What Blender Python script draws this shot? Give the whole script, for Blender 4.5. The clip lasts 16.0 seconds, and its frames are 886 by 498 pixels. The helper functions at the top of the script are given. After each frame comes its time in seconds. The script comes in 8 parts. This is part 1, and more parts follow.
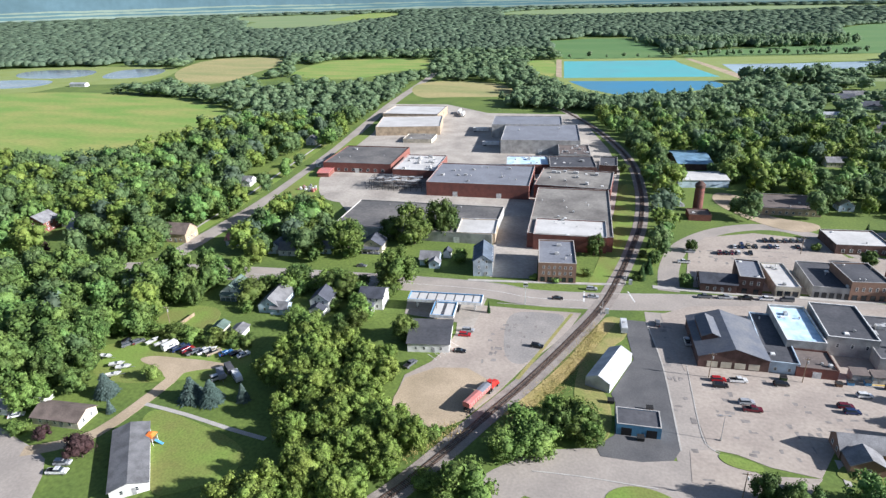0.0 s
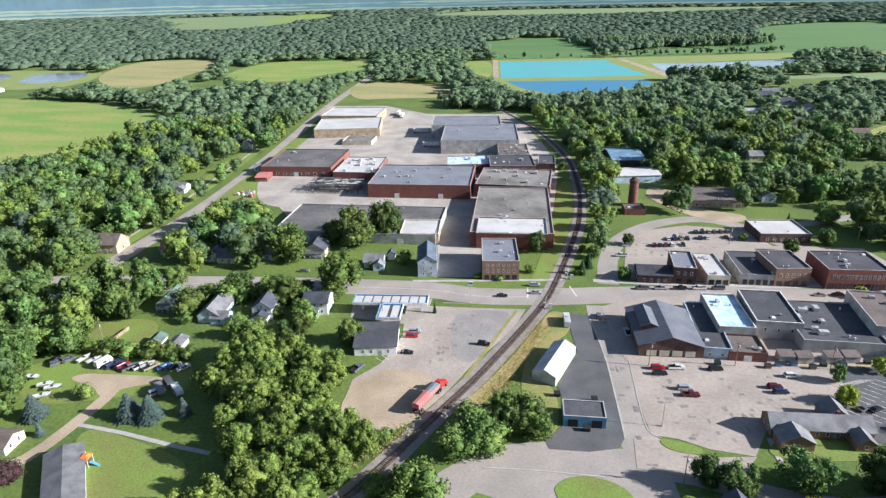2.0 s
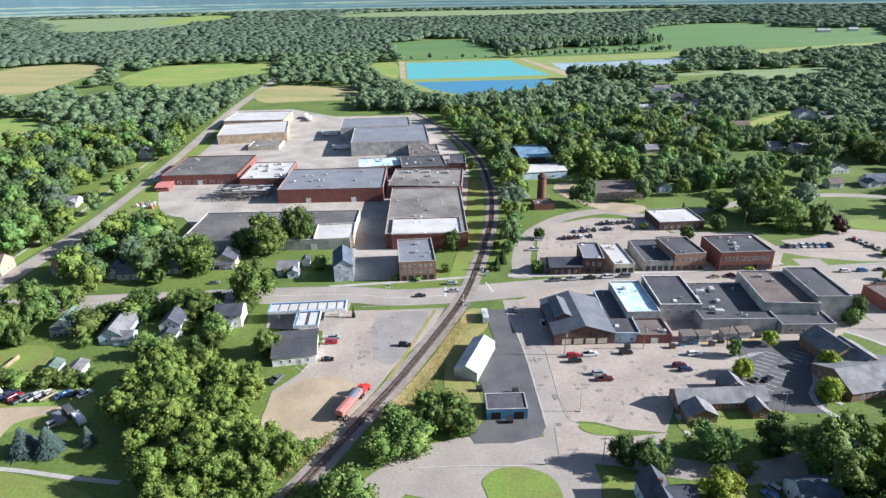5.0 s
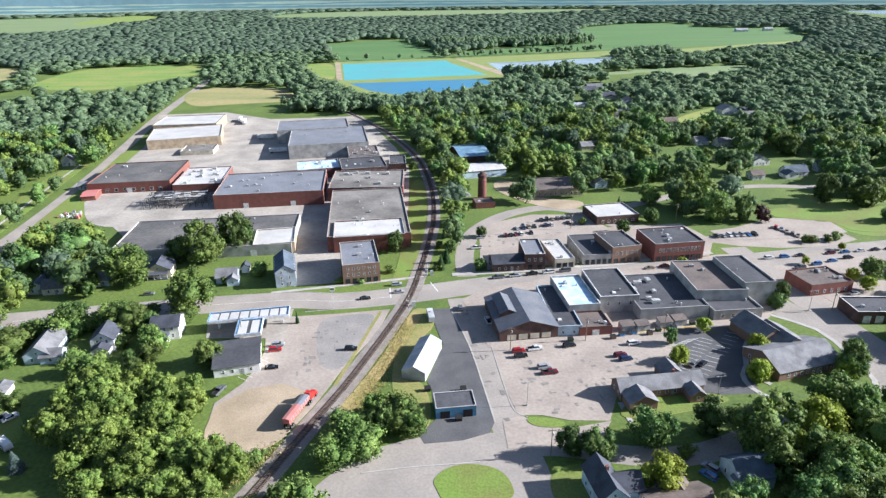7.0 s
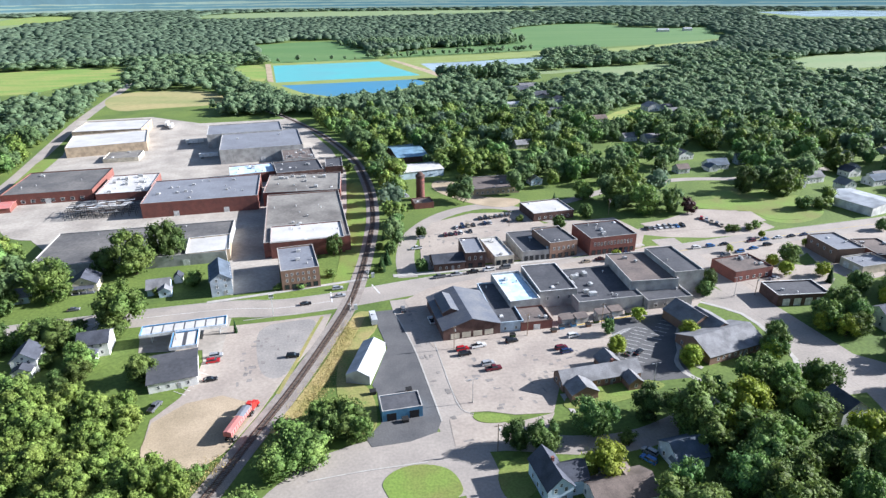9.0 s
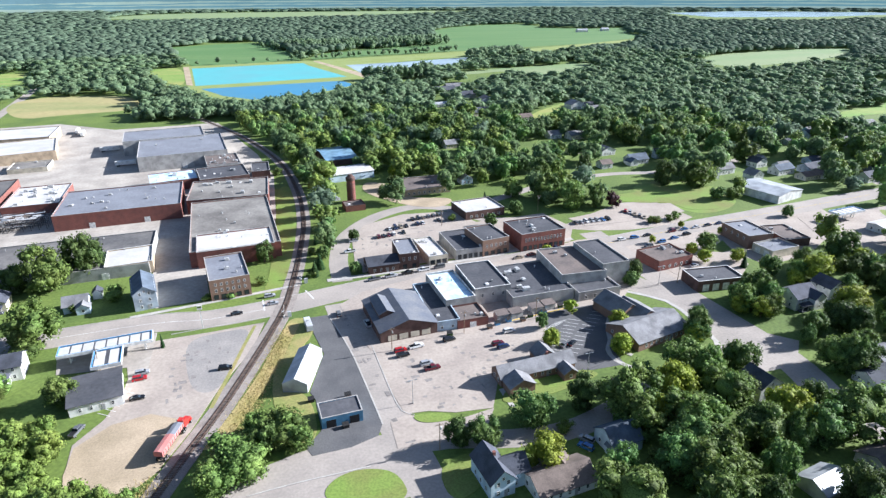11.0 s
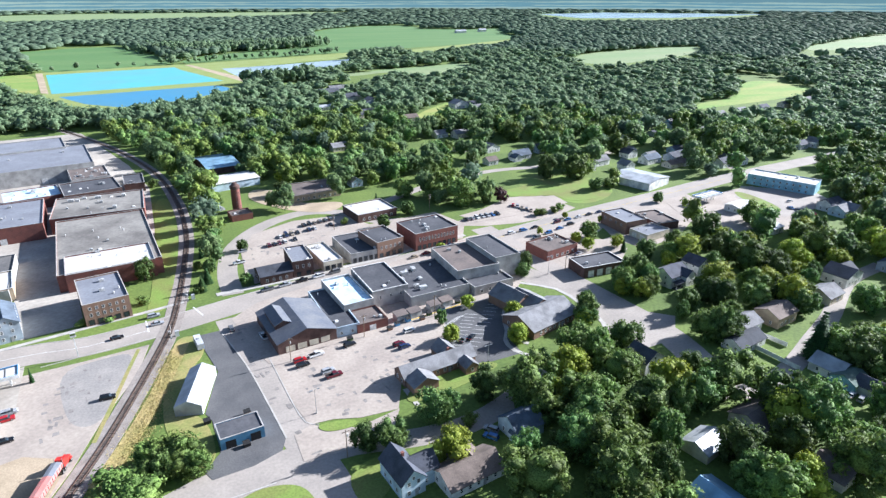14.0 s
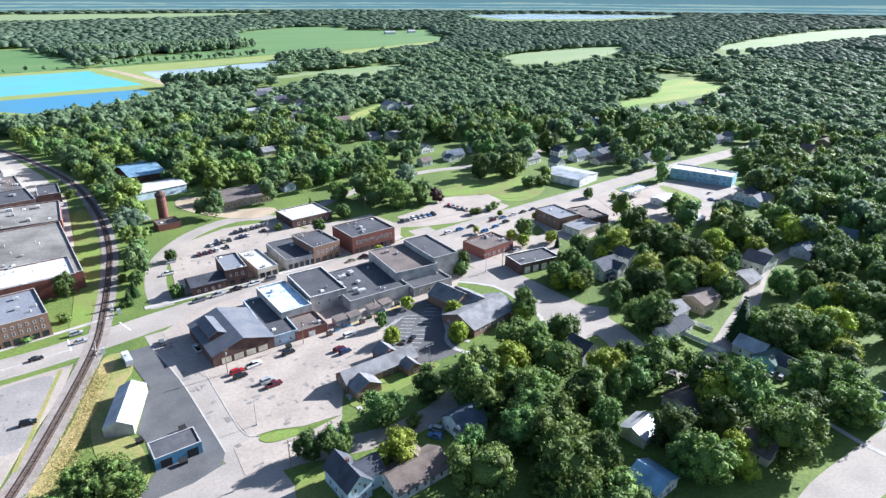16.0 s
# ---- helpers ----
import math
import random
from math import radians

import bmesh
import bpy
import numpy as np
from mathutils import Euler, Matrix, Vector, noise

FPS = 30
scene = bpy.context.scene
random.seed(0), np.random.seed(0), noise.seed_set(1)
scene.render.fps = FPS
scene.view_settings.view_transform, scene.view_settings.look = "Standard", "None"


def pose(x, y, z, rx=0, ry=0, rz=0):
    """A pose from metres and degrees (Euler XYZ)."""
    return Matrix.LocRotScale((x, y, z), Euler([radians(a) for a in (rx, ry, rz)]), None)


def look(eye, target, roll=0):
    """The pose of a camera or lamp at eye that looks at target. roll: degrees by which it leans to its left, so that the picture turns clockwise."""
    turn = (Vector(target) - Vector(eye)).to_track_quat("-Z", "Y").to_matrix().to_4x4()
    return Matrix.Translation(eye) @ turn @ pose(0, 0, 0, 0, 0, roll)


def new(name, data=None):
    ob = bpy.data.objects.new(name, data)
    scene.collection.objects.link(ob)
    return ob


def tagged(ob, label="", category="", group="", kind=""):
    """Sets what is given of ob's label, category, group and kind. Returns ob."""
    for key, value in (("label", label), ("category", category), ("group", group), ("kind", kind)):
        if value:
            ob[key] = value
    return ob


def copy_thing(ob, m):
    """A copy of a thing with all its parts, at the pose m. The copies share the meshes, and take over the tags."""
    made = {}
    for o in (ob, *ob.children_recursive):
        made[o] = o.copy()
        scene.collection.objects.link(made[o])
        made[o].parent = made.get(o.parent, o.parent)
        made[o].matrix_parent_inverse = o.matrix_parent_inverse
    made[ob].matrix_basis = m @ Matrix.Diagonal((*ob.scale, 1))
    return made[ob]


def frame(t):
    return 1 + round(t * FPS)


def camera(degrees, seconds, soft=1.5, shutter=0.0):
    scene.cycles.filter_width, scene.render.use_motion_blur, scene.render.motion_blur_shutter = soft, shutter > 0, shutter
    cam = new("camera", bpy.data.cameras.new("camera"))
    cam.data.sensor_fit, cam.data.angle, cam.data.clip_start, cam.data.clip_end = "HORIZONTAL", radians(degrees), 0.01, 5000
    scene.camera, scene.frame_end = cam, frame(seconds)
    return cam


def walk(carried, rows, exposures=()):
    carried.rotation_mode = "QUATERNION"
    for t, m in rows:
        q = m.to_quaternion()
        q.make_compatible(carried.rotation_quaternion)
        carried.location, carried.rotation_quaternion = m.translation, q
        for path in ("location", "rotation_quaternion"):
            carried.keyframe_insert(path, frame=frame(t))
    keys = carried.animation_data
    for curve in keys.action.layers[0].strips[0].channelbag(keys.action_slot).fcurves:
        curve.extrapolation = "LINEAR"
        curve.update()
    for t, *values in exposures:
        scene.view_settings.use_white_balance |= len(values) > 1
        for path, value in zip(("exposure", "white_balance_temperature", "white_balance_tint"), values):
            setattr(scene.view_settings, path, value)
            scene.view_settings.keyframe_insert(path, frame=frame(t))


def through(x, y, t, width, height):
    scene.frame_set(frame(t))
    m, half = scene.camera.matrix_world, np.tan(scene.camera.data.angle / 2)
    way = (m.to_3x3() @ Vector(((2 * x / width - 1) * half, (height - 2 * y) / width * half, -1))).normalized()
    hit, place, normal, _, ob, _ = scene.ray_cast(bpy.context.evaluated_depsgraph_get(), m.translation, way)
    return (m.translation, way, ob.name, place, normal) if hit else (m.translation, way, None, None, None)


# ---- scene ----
# Camera: hovering 120 m up, turning slowly to its right.
cam = camera(71.8, 16.0, soft=1.4)


def aim(yaw, pitch, roll):
    """Pose of the hovering camera from its heading, tilt and lean in degrees."""
    m = pose(0, 0, 120, 0, 0, -yaw) @ pose(0, 0, 0, 90 + pitch, 0, 0) @ pose(0, 0, 0, 0, 0, roll)
    return m


walk(cam, [
    (0, aim(-21.44, -22.78, -1.45)), (0.5, aim(-20.0, -22.79, -1.4)), (1, aim(-18.59, -22.79, -1.35)),
    (1.5, aim(-17.16, -22.8, -1.29)), (2, aim(-15.75, -22.81, -1.24)), (2.5, aim(-14.33, -22.82, -1.19)),
    (3, aim(-12.93, -22.83, -1.14)), (3.5, aim(-11.5, -22.84, -1.09)), (4, aim(-10.08, -22.84, -1.03)),
    (6.5, aim(-2.94, -22.87, -0.77)), (7, aim(-1.49, -22.88, -0.71)), (7.5, aim(0.0, -22.88, -0.66)),
    (8, aim(1.5, -22.88, -0.6)), (8.5, aim(2.98, -22.88, -0.55)), (9, aim(4.56, -22.88, -0.49)),
    (11.5, aim(12.99, -22.84, -0.21)), (12, aim(14.71, -22.83, -0.15)), (12.5, aim(16.46, -22.82, -0.1)),
    (13, aim(18.27, -22.8, -0.04)), (13.5, aim(20.08, -22.78, 0.02)), (14, aim(21.92, -22.76, 0.07)),
    (14.5, aim(23.67, -22.73, 0.13)), (15, aim(25.25, -22.7, 0.19)), (15.5, aim(26.82, -22.67, 0.25)),
    (16, aim(28.24, -22.64, 0.31)),
], exposures=[(0, 1.18, 5730, 13), (7, 1.36, 5640, 13), (16, 1.68, 5450, 13)])

# ---- light: clear morning, low sun over the right shoulder of the view ----
SUN_EL, SUN_AZ = radians(24.5), radians(5)  # azimuth from +x towards +y
world = bpy.data.worlds.new("world")
scene.world = world
world.use_nodes = True
wn = world.node_tree.nodes
sky = wn.new("ShaderNodeTexSky")
sky.sky_type, sky.sun_disc = "NISHITA", False
sky.sun_elevation, sky.sun_rotation = SUN_EL, radians(90) - SUN_AZ
sky.air_density, sky.dust_density, sky.ozone_density = 1.0, 1.2, 1.0
world.node_tree.links.new(sky.outputs[0], wn["Background"].inputs[0])
wn["Background"].inputs[1].default_value = 0.05
sun_data = bpy.data.lights.new("sun", "SUN")
sun_data.energy, sun_data.angle, sun_data.color = 5.0, radians(0.53), (1.0, 0.94, 0.84)
sun = new("sun", sun_data)
sun.matrix_world = look((0, 0, 300), (-math.cos(SUN_EL) * math.cos(SUN_AZ), -math.cos(SUN_EL) * math.sin(SUN_AZ), 300 - math.sin(SUN_EL)))


# ---- materials ----
def mat(name, rgb, rough=0.8, metal=0.0, var=0.25, scale=0.5, fine=6.0, bump=0.0, tint=None, rand=0.0, island=0.0, spec=0.3, stretch=(1, 1, 1)):
    """A surface whose colour varies at two scales, in metres, towards tint, with a fine relief."""
    m = bpy.data.materials.new(name)
    m.use_nodes = True
    nt = m.node_tree
    n, l = nt.nodes, nt.links
    b = n["Principled BSDF"]
    b.inputs["Roughness"].default_value, b.inputs["Metallic"].default_value = rough, metal
    b.inputs["Specular IOR Level"].default_value = spec
    geo = n.new("ShaderNodeNewGeometry")
    mp = n.new("ShaderNodeMapping")
    mp.inputs["Scale"].default_value = stretch
    l.new(geo.outputs["Position"], mp.inputs["Vector"])
    big, small = n.new("ShaderNodeTexNoise"), n.new("ShaderNodeTexNoise")
    big.inputs["Scale"].default_value, big.inputs["Detail"].default_value = scale, 5
    small.inputs["Scale"].default_value, small.inputs["Detail"].default_value = fine, 4
    for t in (big, small):
        l.new(mp.outputs[0], t.inputs["Vector"])
    ramp = n.new("ShaderNodeMapRange")
    ramp.inputs[1].default_value, ramp.inputs[2].default_value = 0.38, 0.66
    l.new(big.outputs["Fac"], ramp.inputs[0])
    t2 = tint or tuple(c * 0.62 for c in rgb)
    mix = n.new("ShaderNodeMix")
    mix.data_type = "RGBA"
    mix.inputs[6].default_value, mix.inputs[7].default_value = (*rgb, 1), (*t2, 1)
    l.new(ramp.outputs[0], mix.inputs[0])
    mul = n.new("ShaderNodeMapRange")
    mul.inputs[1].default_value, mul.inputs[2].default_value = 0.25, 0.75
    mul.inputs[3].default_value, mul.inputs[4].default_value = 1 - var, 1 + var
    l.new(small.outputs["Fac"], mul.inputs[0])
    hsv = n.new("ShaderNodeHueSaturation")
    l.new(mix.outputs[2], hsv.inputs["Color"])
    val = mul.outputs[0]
    for amount, socket in ((rand, n.new("ShaderNodeObjectInfo").outputs["Random"]), (island, geo.outputs["Random Per Island"])):
        if amount:
            r = n.new("ShaderNodeMapRange")
            r.inputs[3].default_value, r.inputs[4].default_value = 1 - amount, 1 + amount
            l.new(socket, r.inputs[0])
            mm = n.new("ShaderNodeMath")
            mm.operation = "MULTIPLY"
            l.new(val, mm.inputs[0])
            l.new(r.outputs[0], mm.inputs[1])
            val = mm.outputs[0]
            if socket.name == "Random":
                h = n.new("ShaderNodeMapRange")
                h.inputs[3].default_value, h.inputs[4].default_value = 0.5 - 0.05 * amount, 0.5 + 0.015 * amount
                l.new(socket, h.inputs[0])
                l.new(h.outputs[0], hsv.inputs["Hue"])
    l.new(val, hsv.inputs["Value"])
    l.new(hsv.outputs[0], b.inputs["Base Color"])
    if bump:
        bp = n.new("ShaderNodeBump")
        bp.inputs["Strength"].default_value, bp.inputs["Distance"].default_value = 0.6, bump
        l.new(small.outputs["Fac"], bp.inputs["Height"])
        l.new(bp.outputs[0], b.inputs["Normal"])
    return m


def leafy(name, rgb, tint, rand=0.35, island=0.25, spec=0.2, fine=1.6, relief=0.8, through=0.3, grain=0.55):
    """Foliage: clumps and gaps of leaves at the scale fine, letting some light through. grain paints the shade of the
    gaps into the colour.
    """
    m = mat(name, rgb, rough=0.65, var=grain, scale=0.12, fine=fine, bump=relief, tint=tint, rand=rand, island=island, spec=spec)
    nt = m.node_tree
    b = nt.nodes["Principled BSDF"]
    tr = nt.nodes.new("ShaderNodeBsdfTranslucent")
    mx = nt.nodes.new("ShaderNodeMixShader")
    mx.inputs[0].default_value = through
    nt.links.new(b.inputs["Base Color"].links[0].from_socket, tr.inputs[0])
    nt.links.new(b.outputs[0], mx.inputs[1])
    nt.links.new(tr.outputs[0], mx.inputs[2])
    nt.links.new(mx.outputs[0], nt.nodes["Material Output"].inputs[0])
    return m


M = {}
M["grass"] = mat("grass", (0.13, 0.18, 0.036), 0.9, var=0.3, scale=0.03, fine=0.8, tint=(0.085, 0.13, 0.028), bump=0.05)
M["lawn"] = mat("lawn", (0.165, 0.24, 0.045), 0.9, var=0.25, scale=0.07, fine=1.5, tint=(0.17, 0.18, 0.05), bump=0.04)
M["meadow"] = mat("meadow", (0.16, 0.26, 0.05), 0.95, var=0.2, scale=0.02, fine=0.3, tint=(0.27, 0.28, 0.08), stretch=(0.6, 1.6, 1))
M["hay"] = mat("hay", (0.34, 0.29, 0.13), 0.95, var=0.2, scale=0.015, fine=0.3, tint=(0.22, 0.24, 0.09), stretch=(0.5, 1.5, 1))
M["crop"] = mat("crop", (0.085, 0.17, 0.05), 0.9, var=0.12, scale=0.008, fine=0.2, tint=(0.11, 0.19, 0.06), stretch=(0.4, 1.5, 1))
# Light green crop, dulled by some distance haze put into its colour.
M["crop_light_hazed"] = mat("crop_light_hazed", (0.17, 0.24, 0.1), 0.9, var=0.12, scale=0.008, fine=0.2, tint=(0.21, 0.25, 0.12), stretch=(0.4, 1.5, 1))
M["bank"] = mat("bank", (0.22, 0.265, 0.085), 0.95, var=0.2, scale=0.03, fine=0.5, tint=(0.2, 0.24, 0.06))
M["dry"] = mat("dry_grass", (0.41, 0.32, 0.14), 0.95, var=0.25, scale=0.12, fine=1.3, tint=(0.3, 0.26, 0.09), bump=0.05)
M["dry_lawn"] = mat("sun_dried_lawn", (0.2, 0.22, 0.062), 0.95, var=0.25, scale=0.1, fine=1.4, tint=(0.3, 0.25, 0.1), bump=0.04)
M["asphalt"] = mat("asphalt", (0.115, 0.113, 0.114), 0.9, var=0.2, scale=0.12, fine=2.5, tint=(0.085, 0.085, 0.088), bump=0.01)
M["road"] = mat("old_road", (0.335, 0.296, 0.258), 0.9, var=0.14, scale=0.08, fine=1.2, tint=(0.275, 0.245, 0.216), bump=0.01)
M["lot"] = mat("worn_lot", (0.37, 0.318, 0.268), 0.92, var=0.16, scale=0.07, fine=0.9, tint=(0.3, 0.255, 0.218), bump=0.01)
M["yard"] = mat("concrete_yard", (0.41, 0.37, 0.318), 0.92, var=0.17, scale=0.06, fine=0.6, tint=(0.29, 0.26, 0.225), bump=0.01)
M["old_asphalt"] = mat("old_asphalt", (0.235, 0.22, 0.205), 0.92, var=0.18, scale=0.1, fine=1.4, tint=(0.3, 0.275, 0.25), bump=0.01)
M["gravel"] = mat("gravel", (0.41, 0.325, 0.225), 0.95, var=0.2, scale=0.08, fine=2.0, tint=(0.3, 0.24, 0.16), bump=0.05)
M["ballast"] = mat("ballast", (0.285, 0.25, 0.22), 0.95, var=0.3, scale=0.3, fine=4, tint=(0.22, 0.19, 0.165), bump=0.06)
M["rail"] = mat("rusty_rail", (0.24, 0.16, 0.12), 0.55, metal=0.7, var=0.2, scale=1)
M["tie"] = mat("timber_tie", (0.165, 0.13, 0.105), 0.9, var=0.3, scale=1, island=0.4)
M["concrete"] = mat("concrete", (0.42, 0.395, 0.36), 0.9, var=0.15, scale=0.3, fine=3, tint=(0.34, 0.32, 0.29))
M["paint"] = mat("road_paint", (0.7, 0.69, 0.66), 0.8, var=0.15, scale=1.2)
M["yellow"] = mat("yellow_paint", (0.65, 0.45, 0.05), 0.8, var=0.15, scale=1.2)
M["patch"] = mat("tar_patch", (0.265, 0.24, 0.22), 0.92, var=0.2, scale=0.5, fine=2)
M["water"] = mat("pond_water", (0.11, 0.4, 0.4), 0.45, var=0.04, scale=0.012, fine=0.05, tint=(0.13, 0.36, 0.37), spec=0.25)
M["water_blue"] = mat("pond_water_blue", (0.06, 0.22, 0.36), 0.45, var=0.04, scale=0.012, fine=0.05, tint=(0.08, 0.22, 0.31), spec=0.25)
# Pale base colour: the sky's reflection painted into the water.
M["lake"] = mat("lake_sky_sheen", (0.42, 0.52, 0.58), 0.2, var=0.03, scale=0.01, fine=0.05, spec=0.5)
M["settle"] = mat("settling_water", (0.16, 0.2, 0.23), 0.15, var=0.2, scale=0.03, fine=0.3, tint=(0.3, 0.31, 0.32), spec=0.5)
M["roof_grey"] = mat("grey_membrane_roof", (0.205, 0.215, 0.24), 0.85, var=0.15, scale=0.07, fine=0.8, tint=(0.165, 0.172, 0.195))
M["roof_dark"] = mat("black_roof", (0.06, 0.062, 0.07), 0.85, var=0.22, scale=0.1, fine=0.9, tint=(0.09, 0.09, 0.098))
M["roof_slate"] = mat("slate_grey_metal_roof", (0.105, 0.115, 0.14), 0.7, var=0.15, scale=0.15, fine=1.2, tint=(0.15, 0.155, 0.165))
M["roof_worn"] = mat("worn_dark_roof", (0.1, 0.097, 0.096), 0.88, var=0.22, scale=0.06, fine=0.7, tint=(0.165, 0.155, 0.145))
M["roof_weather"] = mat("stained_roof", (0.25, 0.235, 0.21), 0.9, var=0.2, scale=0.06, fine=0.7, tint=(0.13, 0.12, 0.11))
M["roof_brown"] = mat("brown_gravel_roof", (0.16, 0.13, 0.115), 0.92, var=0.2, scale=0.1, fine=1, tint=(0.1, 0.085, 0.08))
M["roof_white"] = mat("white_membrane_roof", (0.55, 0.535, 0.51), 0.6, var=0.08, scale=0.08, fine=0.8, tint=(0.44, 0.425, 0.4))
M["roof_ice"] = mat("pale_blue_coated_roof", (0.62, 0.74, 0.82), 0.5, var=0.12, scale=0.25, fine=1.2, tint=(0.38, 0.54, 0.68))
M["shingle"] = mat("grey_shingle", (0.205, 0.204, 0.21), 0.9, var=0.2, scale=0.3, fine=3, rand=0.2, bump=0.02)
M["shingle_dark"] = mat("dark_shingle", (0.07, 0.075, 0.094), 0.9, var=0.2, scale=0.3, fine=3, rand=0.2, bump=0.02)
M["shingle_blue"] = mat("slate_blue_shingle", (0.10, 0.125, 0.16), 0.9, var=0.15, scale=0.3, fine=3, rand=0.1, bump=0.02)
M["shingle_brown"] = mat("brown_shingle", (0.17, 0.135, 0.115), 0.9, var=0.2, scale=0.3, fine=3, rand=0.15, bump=0.02)
M["shingle_green"] = mat("green_shingle", (0.13, 0.18, 0.15), 0.9, var=0.2, scale=0.3, fine=3, bump=0.02)
M["metal_blue"] = mat("blue_metal_roof", (0.26, 0.42, 0.55), 0.35, metal=0.3, var=0.08, scale=0.2)
M["metal_roof"] = mat("pale_metal_roof", (0.46, 0.475, 0.485), 0.45, metal=0.2, var=0.08, scale=0.2)
M["white"] = mat("white_siding", (0.68, 0.675, 0.65), 0.6, var=0.06, scale=0.3, fine=3)
M["fabric"] = mat("white_fabric", (0.5, 0.51, 0.52), 0.5, var=0.06, scale=0.2, fine=2)
M["cream"] = mat("cream_siding", (0.62, 0.56, 0.44), 0.7, var=0.08, scale=0.3, fine=3)
M["pale_blue"] = mat("pale_blue_siding", (0.5, 0.6, 0.68), 0.65, var=0.07, scale=0.3, fine=3)
M["grey_blue"] = mat("grey_blue_siding", (0.33, 0.38, 0.43), 0.65, var=0.07, scale=0.3, fine=3)
M["blue"] = mat("blue_siding", (0.10, 0.24, 0.38), 0.6, var=0.08, scale=0.3, fine=3)
M["teal"] = mat("light_blue_panels", (0.3, 0.52, 0.64), 0.55, var=0.07, scale=0.3, fine=3)
M["tan"] = mat("tan_masonry", (0.42, 0.33, 0.23), 0.85, var=0.12, scale=0.3, fine=4)
M["grey_wall"] = mat("grey_block_wall", (0.42, 0.41, 0.39), 0.85, var=0.12, scale=0.25, fine=3)
M["brick"] = mat("red_brick", (0.215, 0.085, 0.066), 0.9, var=0.25, scale=0.4, fine=5, tint=(0.16, 0.07, 0.058))
M["brick_dark"] = mat("dark_brick", (0.125, 0.075, 0.063), 0.9, var=0.25, scale=0.4, fine=5)
M["brick_tan"] = mat("brown_brick", (0.23, 0.145, 0.105), 0.9, var=0.22, scale=0.4, fine=5, tint=(0.2, 0.125, 0.09))
M["trim"] = mat("white_trim", (0.76, 0.75, 0.72), 0.6, var=0.06, scale=0.5)
M["glass"] = mat("window_glass", (0.03, 0.04, 0.05), 0.08, var=0.2, scale=0.2, spec=0.6)
M["door"] = mat("grey_door", (0.3, 0.3, 0.3), 0.6, var=0.1, scale=1)
M["door_white"] = mat("white_door", (0.72, 0.71, 0.68), 0.6, var=0.05, scale=1)
# Near black: shop window frames, pickup beds, and painted shade in doorways.
M["dark"] = mat("dark_parts_and_shade", (0.015, 0.015, 0.017), 0.9, var=0.2, scale=1)
M["steel"] = mat("galvanised_steel", (0.4, 0.41, 0.42), 0.5, metal=0.6, var=0.15, scale=0.6)
M["unit"] = mat("hvac_casing", (0.5, 0.5, 0.49), 0.6, metal=0.2, var=0.12, scale=0.8, rand=0.25)
M["wood"] = mat("weathered_wood", (0.24, 0.18, 0.12), 0.85, var=0.2, scale=0.8, rand=0.3)
M["bark"] = mat("bark", (0.11, 0.085, 0.065), 0.95, var=0.3, scale=1, fine=5)
M["rubber"] = mat("rubber", (0.02, 0.02, 0.021), 0.85, var=0.2, scale=2)
M["chrome"] = mat("wheel_rim", (0.5, 0.5, 0.5), 0.35, metal=0.8, var=0.1, scale=2)
M["red_paint"] = mat("red_lacquer", (0.55, 0.035, 0.025), 0.35, var=0.06, scale=1, spec=0.5)
M["red_tarp"] = mat("faded_red_tarp", (0.5, 0.16, 0.14), 0.7, var=0.1, scale=0.5, tint=(0.42, 0.2, 0.18))
M["orange"] = mat("orange_plastic", (0.75, 0.2, 0.04), 0.5, var=0.05, scale=1)
M["blue_tarp"] = mat("blue_tarp", (0.1, 0.3, 0.55), 0.5, var=0.1, scale=1)
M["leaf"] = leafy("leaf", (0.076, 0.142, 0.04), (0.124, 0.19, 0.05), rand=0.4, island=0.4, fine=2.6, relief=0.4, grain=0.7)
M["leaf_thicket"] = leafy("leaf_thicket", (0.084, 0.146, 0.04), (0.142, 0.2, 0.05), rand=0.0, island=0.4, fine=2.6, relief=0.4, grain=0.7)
# Middle and far leaves: some distance haze put into the colour, paler and bluer.
M["leaf_mid_hazed"] = leafy("leaf_mid_hazed", (0.15, 0.226, 0.122), (0.195, 0.262, 0.14), rand=0.0, island=0.25, spec=0.1, fine=0.5, relief=1.0, grain=0.4, through=0.5)
M["leaf_far_hazed"] = leafy("leaf_far_hazed", (0.116, 0.184, 0.076), (0.162, 0.228, 0.09), rand=0.0, island=0.32, spec=0.12, fine=1.1, relief=0.8, grain=0.5, through=0.45)
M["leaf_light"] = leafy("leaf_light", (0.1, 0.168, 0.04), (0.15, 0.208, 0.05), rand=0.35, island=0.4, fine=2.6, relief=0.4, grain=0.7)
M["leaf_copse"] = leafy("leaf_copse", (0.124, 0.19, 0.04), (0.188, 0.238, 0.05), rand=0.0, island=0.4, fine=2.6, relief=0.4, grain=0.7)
# Farthest leaves carry the most haze, painted in as pale blue-green.
M["leaf_distant_hazed"] = leafy("leaf_distant_hazed", (0.155, 0.225, 0.15), (0.195, 0.256, 0.17), rand=0.0, island=0.2, spec=0.06, fine=0.25, relief=1.0, grain=0.3, through=0.6)
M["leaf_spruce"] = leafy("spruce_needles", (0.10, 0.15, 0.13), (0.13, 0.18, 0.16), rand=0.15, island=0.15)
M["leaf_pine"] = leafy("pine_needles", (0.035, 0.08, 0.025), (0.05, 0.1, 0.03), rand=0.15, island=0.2)
